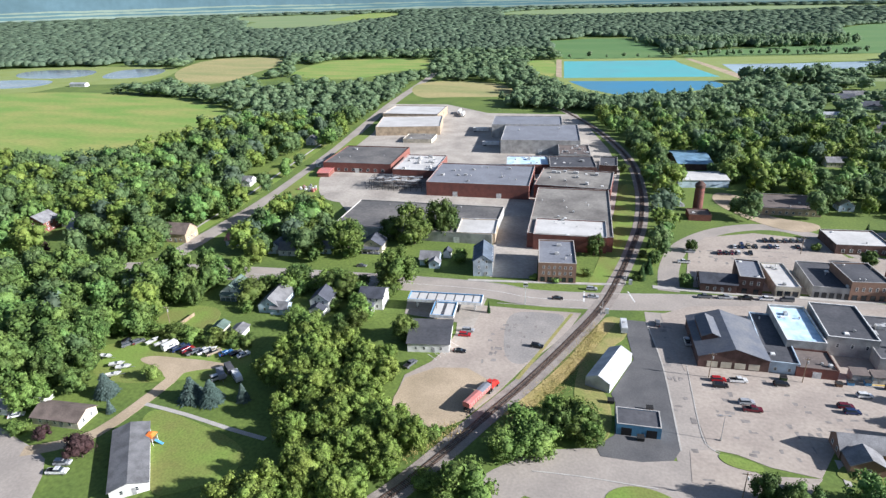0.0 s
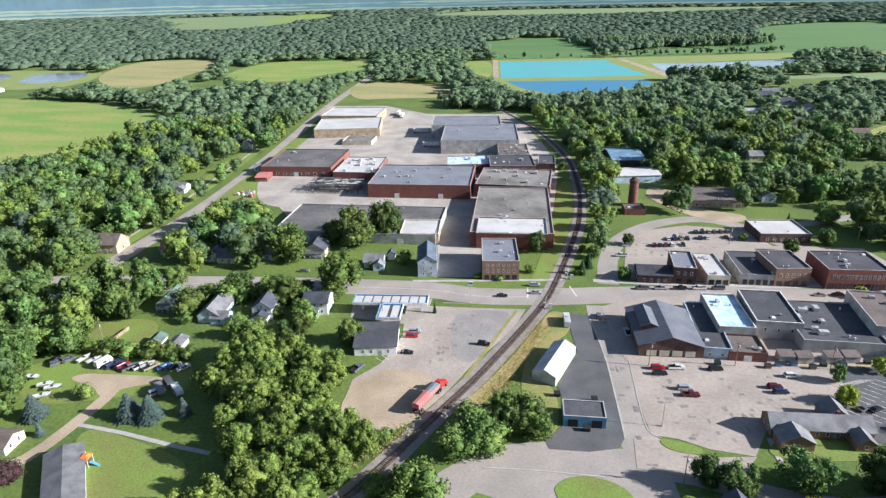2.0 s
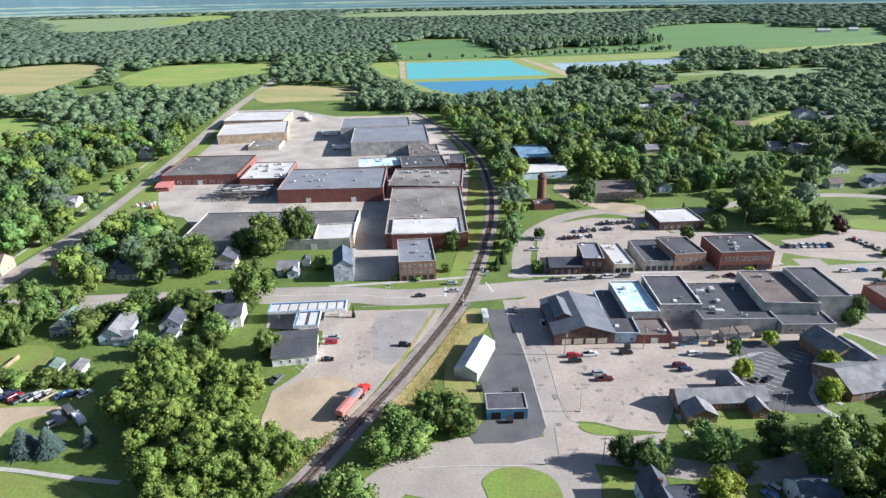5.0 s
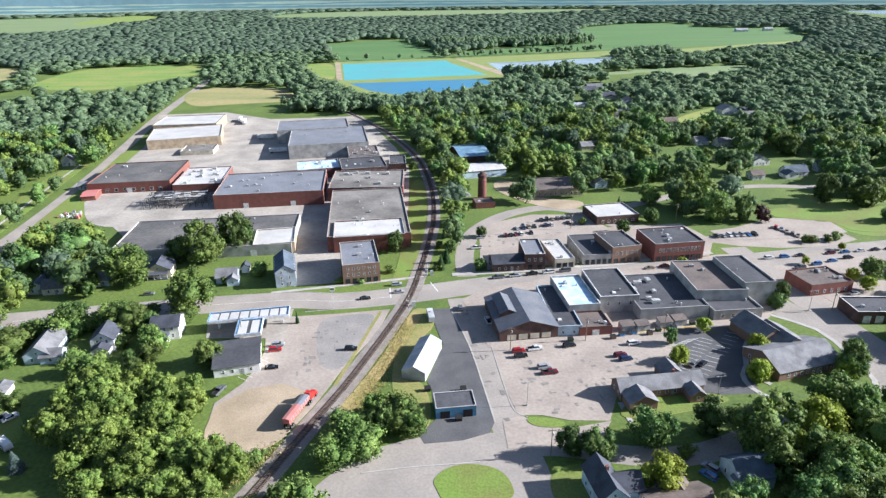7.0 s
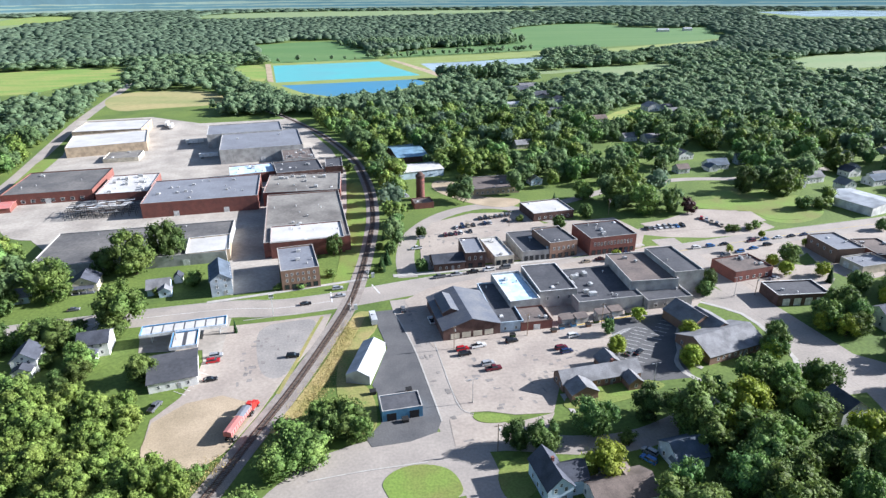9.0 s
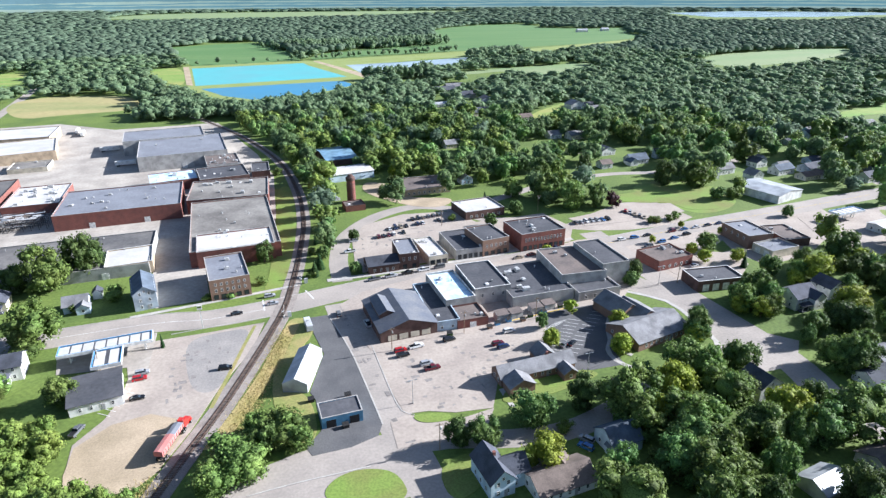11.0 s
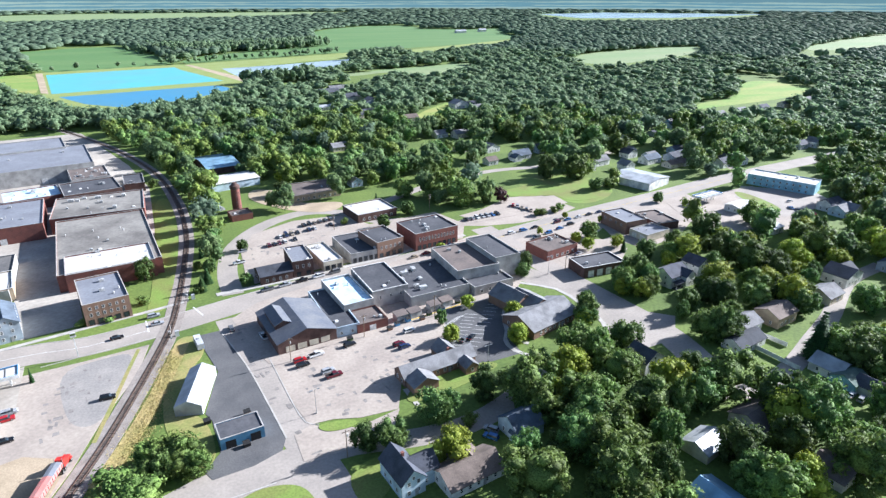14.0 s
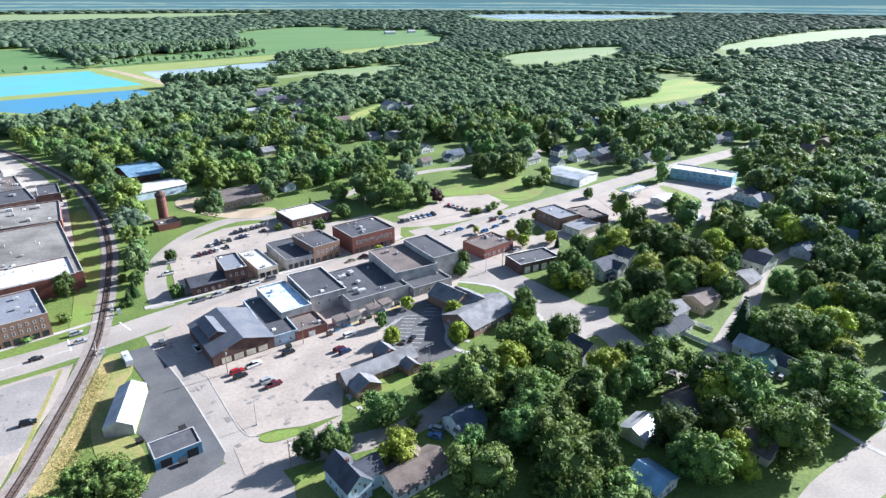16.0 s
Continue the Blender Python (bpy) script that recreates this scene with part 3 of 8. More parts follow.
# ---- vehicles ----
def car_meshes(kind, paint):
    key = ("car", kind, paint)
    if key in CACHE:
        return CACHE[key]
    L, Wd = {"sedan": (4.7, 1.8), "suv": (4.7, 1.9), "pickup": (5.7, 2.0), "van": (5.2, 2.0)}[kind]
    x0, x1 = -L / 2, L / 2
    y0, y1 = -Wd / 2, Wd / 2
    low = Mesh()
    if kind == "sedan":
        prof = [(x0, 0.3), (x1, 0.3), (x1, 0.62), (x1 - 0.3, 0.78), (x1 - 1.35, 0.92), (x0 + 0.75, 0.95), (x0 + 0.1, 0.88), (x0, 0.6)]
        cab, roof = [(x0 + 0.6, 0.93), (x1 - 1.3, 0.91), (x1 - 2.0, 1.4), (x0 + 1.3, 1.4)], (x0 + 1.25, x1 - 1.95, 1.4)
    elif kind == "suv":
        prof = [(x0, 0.35), (x1, 0.35), (x1, 0.8), (x1 - 0.2, 0.98), (x1 - 1.2, 1.06), (x0 + 0.2, 1.08), (x0, 0.95)]
        cab, roof = [(x0 + 0.1, 1.06), (x1 - 1.15, 1.05), (x1 - 1.8, 1.66), (x0 + 0.4, 1.66)], (x0 + 0.35, x1 - 1.75, 1.66)
    elif kind == "van":
        prof = [(x0, 0.35), (x1, 0.35), (x1, 0.85), (x1 - 0.25, 1.1), (x1 - 0.9, 1.2), (x0, 1.2)]
        cab, roof = [(x0 + 0.02, 1.18), (x1 - 0.85, 1.18), (x1 - 1.6, 2.0), (x0 + 0.15, 2.0)], (x0 + 0.1, x1 - 1.55, 2.0)
    else:
        prof = [(x0, 0.45), (x1, 0.45), (x1, 0.95), (x1 - 0.25, 1.1), (x1 - 1.4, 1.16), (x0 + 2.3, 1.16), (x0, 1.14)]
        cab, roof = [(x0 + 2.1, 1.14), (x1 - 1.35, 1.14), (x1 - 1.95, 1.82), (x0 + 2.35, 1.82)], (x0 + 2.3, x1 - 1.9, 1.82)
    low.extrude_y(prof, y0, y1, 0.08)
    glass = Mesh().extrude_y(cab, y0 + 0.1, y1 - 0.1, 0.18)
    top = Mesh().box(roof[0], roof[1], y0 + 0.26, y1 - 0.26, roof[2] - 0.03, roof[2] + 0.05, 0.04)
    bed = Mesh().box(x0 + 0.12, x0 + 2.05, y0 + 0.22, y1 - 0.22, 1.1, 1.17) if kind == "pickup" else None
    lamp = Mesh().box(x1 - 0.08, x1 + 0.02, -0.22, 0.22, 0.62, 0.76)
    tail = Mesh().box(x0 - 0.02, x0 + 0.08, -0.14, 0.14, 0.66, 0.84)
    wheel, rim = Mesh(), Mesh()
    ring = [(math.cos(math.pi * i / 5) * 0.34, math.sin(math.pi * i / 5) * 0.34) for i in range(10)]
    wheel.extrude_y([(a, b + 0.34) for a, b in ring], -0.11, 0.11)
    rim.extrude_y([(a * 0.6, b * 0.6 + 0.34) for a, b in ring], -0.125, 0.125)
    CACHE[key] = dict(L=L, W=Wd, body=low.data("body", "car_" + paint), glass=glass.data("window_band", "glass"), roof=top.data("roof", "car_" + paint),
                      bed=bed.data("bed", "dark") if bed else None, lamp=lamp.data("headlight", "trim"), tail=tail.data("tail_light", "red_paint"),
                      wheel=wheel.data("wheel", "rubber"), rim=rim.data("rim", "chrome"))
    return CACHE[key]


CAR_FIRST = {}


def car(kind, paint, x, y, rz, group="parked cars", where="on the asphalt"):
    """A parked road vehicle: body, glasshouse, roof, lights and wheels with rims."""
    words = {"sedan": "sedan", "suv": "sport utility car", "pickup": "pickup truck", "van": "van"}
    key = (kind, paint, where)
    if key in CAR_FIRST:
        return copy_thing(CAR_FIRST[key], pose(x, y, 0.03, 0, 0, rz))
    c = car_meshes(kind, paint)
    r = root({"sedan": "car", "suv": "car", "pickup": "pickup_truck", "van": "van"}[kind], x, y, 0.03, rz, f"{paint} {words[kind]} parked {where}", "van" if kind == "van" else "truck" if kind == "pickup" else "car", group)
    part("body", c["body"], None, r)
    part("window_band", c["glass"], None, r)
    part("roof", c["roof"], None, r)
    if c["bed"]:
        part("bed", c["bed"], None, r)
    for s in (-1, 1):
        part("headlight", c["lamp"], None, r).matrix_local = pose(0, s * (c["W"] / 2 - 0.32), 0.05)
        part("tail_light", c["tail"], None, r).matrix_local = pose(0, s * (c["W"] / 2 - 0.24), 0.05)
        for a in (-1, 1):
            wh = part("wheel", c["wheel"], None, r)
            wh.matrix_local = pose(a * (c["L"] / 2 - 0.9), s * (c["W"] / 2 - 0.1), 0)
            part("rim", c["rim"], None, wh)
    CAR_FIRST[key] = r
    return r


# ---- trees ----
def ico(sub):
    bm = bmesh.new()
    bmesh.ops.create_icosphere(bm, subdivisions=sub, radius=1)
    v = np.array([p.co[:] for p in bm.verts])
    f = np.array([[p.index for p in q.verts] for q in bm.faces])
    bm.free()
    return v, f


ICO1 = ico(1)


def crown_arrays(rng, lumps, cards, size, shape, core=0.72, loose=0.55):
    """A crown about the origin within a unit ball: lumps of foliage clothed in small tilted leaf clumps round a darker heart."""
    centres, radii = [], []
    lobes = rng.normal(size=(5, 3))
    lobes /= np.linalg.norm(lobes, axis=1)[:, None]
    mean = min(0.5, 1.3 / math.sqrt(lumps))
    for i in range(lumps):
        c = rng.normal(size=3)
        c /= np.linalg.norm(c)
        r = mean * rng.uniform(0.7, 1.4)
        reach = 0.74 + 0.26 * max(0.0, float((lobes @ c).max())) ** 3
        centres.append(c * (reach - 0.75 * r) * rng.uniform(0.86, 1.05) * shape)
        radii.append(r)
    centres, radii = np.array(centres), np.array(radii)
    v, f = [], []
    k = 0
    for c, r in zip(centres, radii):
        base, tri = ICO1
        b = base * r * core * rng.uniform(0.75, 1.25, (len(base), 1)) + c
        v.append(b)
        f += [tuple(t + k) for t in tri]
        k += len(b)
    hv = ICO1[0] * 0.5 * np.array(shape) * rng.uniform(0.9, 1.1, (len(ICO1[0]), 1))
    v.append(hv)
    f += [tuple(t + k) for t in ICO1[1]]
    k += len(hv)
    made = 0
    while made < cards:
        i = rng.integers(lumps)
        n = rng.normal(size=3)
        n /= np.linalg.norm(n)
        p = centres[i] + n * radii[i] * rng.uniform(0.8, 1.25)
        if rng.random() < 0.55 and np.any(np.linalg.norm((centres - p), axis=1) < radii * 0.8):
            continue
        nn = n + rng.normal(size=3) * loose + np.array((0, 0, 0.25))
        nn /= np.linalg.norm(nn)
        a = np.cross(nn, rng.normal(size=3))
        a /= np.linalg.norm(a)
        b = np.cross(nn, a)
        s = size * rng.uniform(0.6, 1.3)
        v.append(np.array([p - a * s - b * s * 0.6, p + a * s - b * s * 0.5 + nn * s * 0.25, p + b * s * 1.1]))
        f.append((k, k + 1, k + 2))
        k += 3
        made += 1
    return np.concatenate(v), f


def tapered_limb(m, a, b, r0, r1, n=6):
    a, b = Vector(a), Vector(b)
    d = (b - a).normalized()
    u = d.orthogonal().normalized()
    w = d.cross(u)
    ring = [u * math.cos(2 * math.pi * i / n) + w * math.sin(2 * math.pi * i / n) for i in range(n)]
    m.add([a + q * r0 for q in ring] + [b + q * r1 for q in ring], [(i, (i + 1) % n, n + (i + 1) % n, n + i) for i in range(n)])


TREE_DATA = {}


def tree_data(kind, i):
    """Trunk and crown meshes of a tree one metre tall and about as wide as it should be for its kind."""
    key = (kind, i)
    if key in TREE_DATA:
        return TREE_DATA[key]
    rng = np.random.default_rng(100 + 17 * i + sum(map(ord, kind)))
    trunk = Mesh()
    if kind in ("spruce", "pine"):
        tapered_limb(trunk, (0, 0, 0), (0, 0, 0.9), 0.022, 0.004)
        v, f, k = [], [], 0
        tiers = 15
        for t in range(tiers):
            z = 0.08 + 0.9 * t / tiers
            r = (0.25 if kind == "spruce" else 0.22) * (1 - 0.95 * t / tiers) * rng.uniform(0.85, 1.15) + 0.015
            n = max(6, int(70 * r * 4))
            for j in range(n):
                a = 2 * math.pi * (j + rng.random()) / n
                d = np.array((math.cos(a), math.sin(a), 0))
                e = np.array((-math.sin(a), math.cos(a), 0))
                rr = r * rng.uniform(0.7, 1.1)
                dz = -0.25 * rr * rng.uniform(0.3, 1.2)
                base = d * rr * 0.2 + np.array((0, 0, z + 0.02))
                tip = d * rr + np.array((0, 0, z + dz))
                mid = (base + tip) / 2
                wd = 0.035 * rng.uniform(0.6, 1.4)
                v.append(np.array([base, mid - e * wd, tip, mid + e * wd + np.array((0, 0, 0.012))]))
                f += [(k, k + 1, k + 2), (k, k + 2, k + 3)]
                k += 4
        v = np.concatenate(v)
        name = "leaf_spruce" if kind == "spruce" else "leaf_pine"
    else:
        wide, tall, cz = {"oak": (0.54, 0.56, 0.5), "maple": (0.47, 0.57, 0.49), "tall": (0.34, 0.58, 0.49), "shrub": (0.72, 0.6, 0.46), "purple": (0.56, 0.55, 0.5), "bright": (0.53, 0.55, 0.52)}[kind]
        tapered_limb(trunk, (0, 0, 0), (0.01, 0, 0.38), 0.028, 0.018, 7)
        for j in range(6):
            a = 2 * math.pi * j / 6 + rng.random()
            r = wide * rng.uniform(0.35, 0.6)
            tapered_limb(trunk, (0.01, 0, rng.uniform(0.25, 0.38)), (r * math.cos(a), r * math.sin(a), rng.uniform(0.5, 0.75)), 0.014, 0.004, 5)
        lumps, cards = {"shrub": (16, 800), "purple": (20, 900), "bright": (26, 1400)}.get(kind, (40, 2200))
        v, f = crown_arrays(rng, lumps, cards, 0.043 if cards > 850 else 0.06, np.array((1, 1, 1.0)), core=0.74, loose=0.75)
        v = v * np.array((wide, wide, tall)) / 0.95 + np.array((0, 0, cz))
        name = {"purple": "leaf_purple", "bright": "leaf_bright", "oak": "leaf_light", "shrub": "leaf_light"}.get(kind, "leaf")
    me = bpy.data.meshes.new("crown")
    me.from_pydata(v.tolist(), [], f)
    me.shade_smooth()
    me.materials.append(M[name])
    TREE_DATA[key] = trunk.data("trunk", "bark"), me
    return TREE_DATA[key]


TREE_WORDS = {
    "oak": ("tree", "broad leafy green shade tree in full leaf", "tree"), "maple": ("tree", "rounded dark green maple tree in full leaf", "tree"),
    "tall": ("tree", "tall slender leafy green tree", "tree"), "shrub": ("bush", "dense green leafy bush on rough grass", "bush"),
    "purple": ("tree", "small purple-leaved ornamental tree on a lawn", "tree"), "bright": ("tree", "small bright yellow-green street tree", "tree"),
    "spruce": ("spruce_tree", "blue-grey conical spruce tree", "tree"), "pine": ("pine_tree", "dark green conifer with drooping boughs", "tree"),
}
TREE_FIRST = {}
TREE_RNG = random.Random(5)


def tree(kind, x, y, h, wide=1.0, group="", z=0.0):
    """One tree of height h metres."""
    i = TREE_RNG.randrange({"oak": 5, "maple": 5, "tall": 4}.get(kind, 2))
    tr, cr = tree_data(kind, i)
    name, label, cat = TREE_WORDS[kind]
    r = root(name, x, y, z - 0.05, TREE_RNG.uniform(0, 360), label, cat, group or "leafy trees of the town")
    r.scale = (h * wide, h * wide, h)
    part("trunk", tr, None, r)
    part("crown", cr, None, r)
    return r


def free_places(x, y, margin=0.0):
    ok = np.ones(len(x), bool)
    for lo, hi, p in CLEAR:
        near = ok & (x > lo[0]) & (x < hi[0]) & (y > lo[1]) & (y < hi[1])
        if near.any():
            idx = np.nonzero(near)[0]
            ok[idx[inside(x[idx], y[idx], p)]] = False
    return ok


def jittered(rng, x0, x1, y0, y1, step):
    nx, ny = int((x1 - x0) / step) + 1, int((y1 - y0) / step) + 1
    gx, gy = np.meshgrid(np.arange(nx), np.arange(ny))
    x = x0 + (gx.ravel() + rng.uniform(0, 1, nx * ny)) * step
    y = y0 + (gy.ravel() + rng.uniform(0, 1, nx * ny)) * step
    return x, y


def grove_mesh(name, label, x, y, h, wide, rng, cards, lumps=7, variants=6, size=0.17, leaf="leaf_far_hazed"):
    """Many trees in one mesh: woods that nobody could count."""
    kinds = []
    for i in range(variants):
        if cards:
            v, f = crown_arrays(rng, lumps, cards, size, np.array((1, 1, 1.0)), core=0.82)
        else:
            v = ICO1[0] * rng.uniform(0.8, 1.2, (len(ICO1[0]), 1))
            f = [tuple(t) for t in ICO1[1] if ICO1[0][t][:, 2].max() > 0.1]
        kinds.append((v, np.array(f)))
    V, T, k = [], [], 0
    for a, b, c, w in zip(x, y, h, wide):
        v, f = kinds[rng.integers(variants)]
        t = rng.uniform(0, 6.28)
        cs, sn = math.cos(t), math.sin(t)
        q = np.empty_like(v)
        q[:, 0] = a + w * (cs * v[:, 0] - sn * v[:, 1])
        q[:, 1] = b + w * (sn * v[:, 0] + cs * v[:, 1])
        q[:, 2] = c * 0.54 + v[:, 2] * c * 0.5
        V.append(q)
        T.append(f + k)
        k += len(q)
    V, T = np.concatenate(V), np.concatenate(T)
    me = bpy.data.meshes.new(name)
    me.vertices.add(len(V))
    me.vertices.foreach_set("co", V.ravel())
    me.loops.add(T.size)
    me.loops.foreach_set("vertex_index", T.ravel())
    me.polygons.add(len(T))
    me.polygons.foreach_set("loop_start", np.arange(0, T.size, 3))
    me.polygons.foreach_set("loop_total", np.full(len(T), 3))
    me.update(calc_edges=True)
    me.validate()
    me.shade_smooth()
    me.materials.append(M[leaf])
    return tagged(new(name, me), label, "woods", kind="stuff")




# ---- things with a shape of their own ----
def grove(pts, step, h0, h1, kinds, seed):
    """Single trees over a patch of ground, clear of roads and buildings."""
    g = np.random.default_rng(seed)
    p = np.array(pts)
    gx, gy = jittered(g, p[:, 0].min(), p[:, 0].max(), p[:, 1].min(), p[:, 1].max(), step)
    hit = inside(gx, gy, p) & free_places(gx, gy)
    names = kinds.split()
    for a, b in zip(gx[hit], gy[hit]):
        tree(names[g.integers(len(names))], round(float(a), 1), round(float(b), 1), round(float(g.uniform(h0, h1)), 1), round(float(g.uniform(0.95, 1.25)), 2), "trees of the copses")


def thicket(pts, step, h0, h1, seed, cards=420, leaf="leaf"):
    """Garden trees too many to count, over a patch of ground."""
    g = np.random.default_rng(seed)
    p = np.array(pts)
    gx, gy = jittered(g, p[:, 0].min(), p[:, 0].max(), p[:, 1].min(), p[:, 1].max(), step)
    hit = inside(gx, gy, p) & free_places(gx, gy)
    hh = g.uniform(h0, h1, hit.sum())
    grove_mesh("garden_trees", "leafy green garden trees standing close together", gx[hit], gy[hit], hh, hh * g.uniform(0.4, 0.52, len(hh)), g, int(cards * 1.6), lumps=24 if cards < 600 else 32, variants=7, size=0.075 if cards < 600 else 0.055, leaf=leaf)


def silo(x, y, h, r):
    keep_clear([(x - 14, y - 12), (x + 14, y - 12), (x + 14, y + 8), (x - 14, y + 8)])
    keep_open([(x - 10, y - 8), (x + 10, y - 8), (x + 10, y + 4), (x - 10, y + 4)], 0.1)
    s = root("brick_stack", x, y, 0, 0, "round red brick silo tower with ribbed crown", "tower")
    m = Mesh().tube(0, 0, 0, h * 0.8, r, r * 0.92, 20)
    part("shaft", m, "brick", s)
    for i in range(9):
        part("band", Mesh().tube(0, 0, 1 + i * 1.35, 1.16 + i * 1.35, r * 1.03, r * 1.03, 20), "brick_dark", s)
    part("cap", Mesh().tube(0, 0, h * 0.8, h * 0.9, r * 1.06, r * 1.06, 20).tube(0, 0, h * 0.9, h, r * 0.95, r * 0.4, 20), "brick_dark", s)
    part("ladder", Mesh().box(-0.25, -0.2, -r - 0.15, -r - 0.1, 0, h * 0.85).box(0.2, 0.25, -r - 0.15, -r - 0.1, 0, h * 0.85), "steel", s)


def bin_tank(x, y, w, length, rz):
    t = root("quonset_shed", x, y, 0, rz - 90, "small round-topped grey metal shed", "shed")
    prof = [(math.cos(math.pi * i / 10) * w / 2, math.sin(math.pi * i / 10) * w * 0.62) for i in range(11)]
    part("shell", Mesh().extrude_y(prof, -length / 2, length / 2), "metal_roof", t)
    part("door", Mesh().box(-0.8, 0.8, -length / 2 - 0.06, -length / 2, 0, 1.9), "door", t)


def canopy_slab(t, x0, x1, y0, y1, z):
    part("roof", Mesh().box(x0, x1, y0, y1, z - 0.7, z), "roof_dark", t)
    e = 0.18
    f = Mesh()
    for a, b, c, d in ((x0 - e, x1 + e, y0 - e, y0), (x0 - e, x1 + e, y1, y1 + e), (x0 - e, x0, y0, y1), (x1, x1 + e, y0, y1)):
        f.box(a, b, c, d, z - 0.8, z + 0.35)
    part("fascia", f, "trim", t)
    g = Mesh()
    for a, b, c, d in ((x0, x1, y0, y0 + 0.25), (x0, x1, y1 - 0.25, y1), (x0, x0 + 0.25, y0 + 0.25, y1 - 0.25), (x1 - 0.25, x1, y0 + 0.25, y1 - 0.25)):
        g.box(a, b, c, d, z, z + 0.38)
    part("inner_edge", g, "blue_tarp", t, "thin blue canopy edge")
    n = int((x1 - x0) / 3.6)
    for i in range(n):
        xx = x0 + (i + 0.5) * (x1 - x0) / n
        part("roof_panel", Mesh().box(xx - 1.6, xx + 1.6, y0 + 0.7, y1 - 0.7, z, z + 0.05), "roof_white", t)


def pump(t, x, y):
    p = part("fuel_pump", Mesh().box(x - 0.35, x + 0.35, y - 0.25, y + 0.25, 0.15, 1.9, 0.03), "trim", t)
    part("island", Mesh().box(x - 1.2, x + 1.2, y - 0.5, y + 0.5, 0.0, 0.16), "concrete", t)
    part("screen", Mesh().box(x - 0.25, x + 0.25, y - 0.29, y - 0.25, 1.2, 1.6), "glass", p)


def gas_canopy(x, y, w, d, rz, stem_w, stem_d):
    t = root("fuel_canopy", x, y, 0, rz, "flat T-shaped fuel canopy with blue and white edge", "canopy")
    canopy_slab(t, -w / 2, w / 2, -d / 2, d / 2, 5.2)
    canopy_slab(t, -3.5, 5.5, -d / 2 - stem_d - 0.4, -d / 2 - 0.4, 4.9)
    for px in (-w / 2 + 3, -3, 4, w / 2 - 3):
        part("post", Mesh().box(px - 0.2, px + 0.2, -0.2, 0.2, 0, 4.5), "trim", t)
        pump(t, px, 1.4)
    for px in (-2, 4):
        part("post", Mesh().box(px - 0.15, px + 0.15, -d / 2 - stem_d, -d / 2 - stem_d + 0.3, 0, 4.2), "trim", t)
    keep_clear(rect_pts(x, y - 5, w, d + 14, rz))


def gas_canopy_east(x, y, w, d, rz):
    t = root("fuel_canopy", x, y, 0, rz, "flat fuel canopy with blue edge on white posts", "canopy")
    canopy_slab(t, -w / 2, w / 2, -d / 2, d / 2, 5.2)
    for px in (-w / 2 + 3, 0, w / 2 - 3):
        part("post", Mesh().box(px - 0.2, px + 0.2, -0.2, 0.2, 0, 4.5), "trim", t)
        pump(t, px, 1.4)
    keep_clear(rect_pts(x, y, w + 10, d + 10, rz))


def yard_trailer(x, y, rz, paint, word):
    t = root("camper_trailer", x, y, 0.06, rz, word + " box camper trailer parked in the grassy yard", "trailer", "trailers in the yard")
    part("body", Mesh().extrude_y([(-3, 0.6), (2.7, 0.6), (3, 1.2), (2.6, 2.6), (-2.8, 2.6), (-3, 2.3)], -1.15, 1.15, 0.05), paint, t)
    part("window", Mesh().box(-1.0, 0.6, -1.2, -1.12, 1.4, 2.0), "glass", t)
    part("door", Mesh().box(1.2, 1.9, -1.2, -1.12, 0.75, 2.2), "door", t)
    part("hitch", Mesh().bar((3, 0, 0.6), (4.1, 0, 0.5), 0.07), "steel", t)
    for s in (-1, 1):
        part("wheel", Mesh().extrude_y([(-0.3 + math.cos(math.pi * i / 5) * 0.33, 0.33 + math.sin(math.pi * i / 5) * 0.33) for i in range(10)], s * 1.0 - 0.11, s * 1.0 + 0.11), "rubber", t)


def caravan(x, y, rz):
    t = root("travel_trailer", x, y, 0.06, rz, "white travel trailer parked on dark asphalt", "trailer")
    prof = [(-4, 0.5), (3.6, 0.5), (4, 1.0), (3.9, 2.2), (3.3, 2.9), (-3.7, 2.9), (-4, 2.6)]
    b = part("body", Mesh().extrude_y(prof, -1.2, 1.2, 0.05), "fabric", t)
    part("stripe", Mesh().box(-3.8, 3.7, -1.26, -1.2, 1.0, 1.2), "blue_tarp", b)
    for a in (-2, 0.5, 2.4):
        part("window", Mesh().box(a - 0.5, a + 0.5, -1.25, -1.17, 1.5, 2.2), "glass", t)
    part("air_conditioner", Mesh().box(-0.5, 0.5, -0.4, 0.4, 2.9, 3.15, 0.08), "unit", t)
    part("hitch", Mesh().bar((4, 0, 0.55), (5, 0, 0.5), 0.08), "steel", t)
    for s in (-1, 1):
        for a in (-0.6, 0.3):
            w = Mesh().extrude_y([(a + math.cos(math.pi * i / 5) * 0.36, 0.36 + math.sin(math.pi * i / 5) * 0.36) for i in range(10)], s * 1.1 - 0.12, s * 1.1 + 0.12)
            part("wheel", w, "rubber", t)


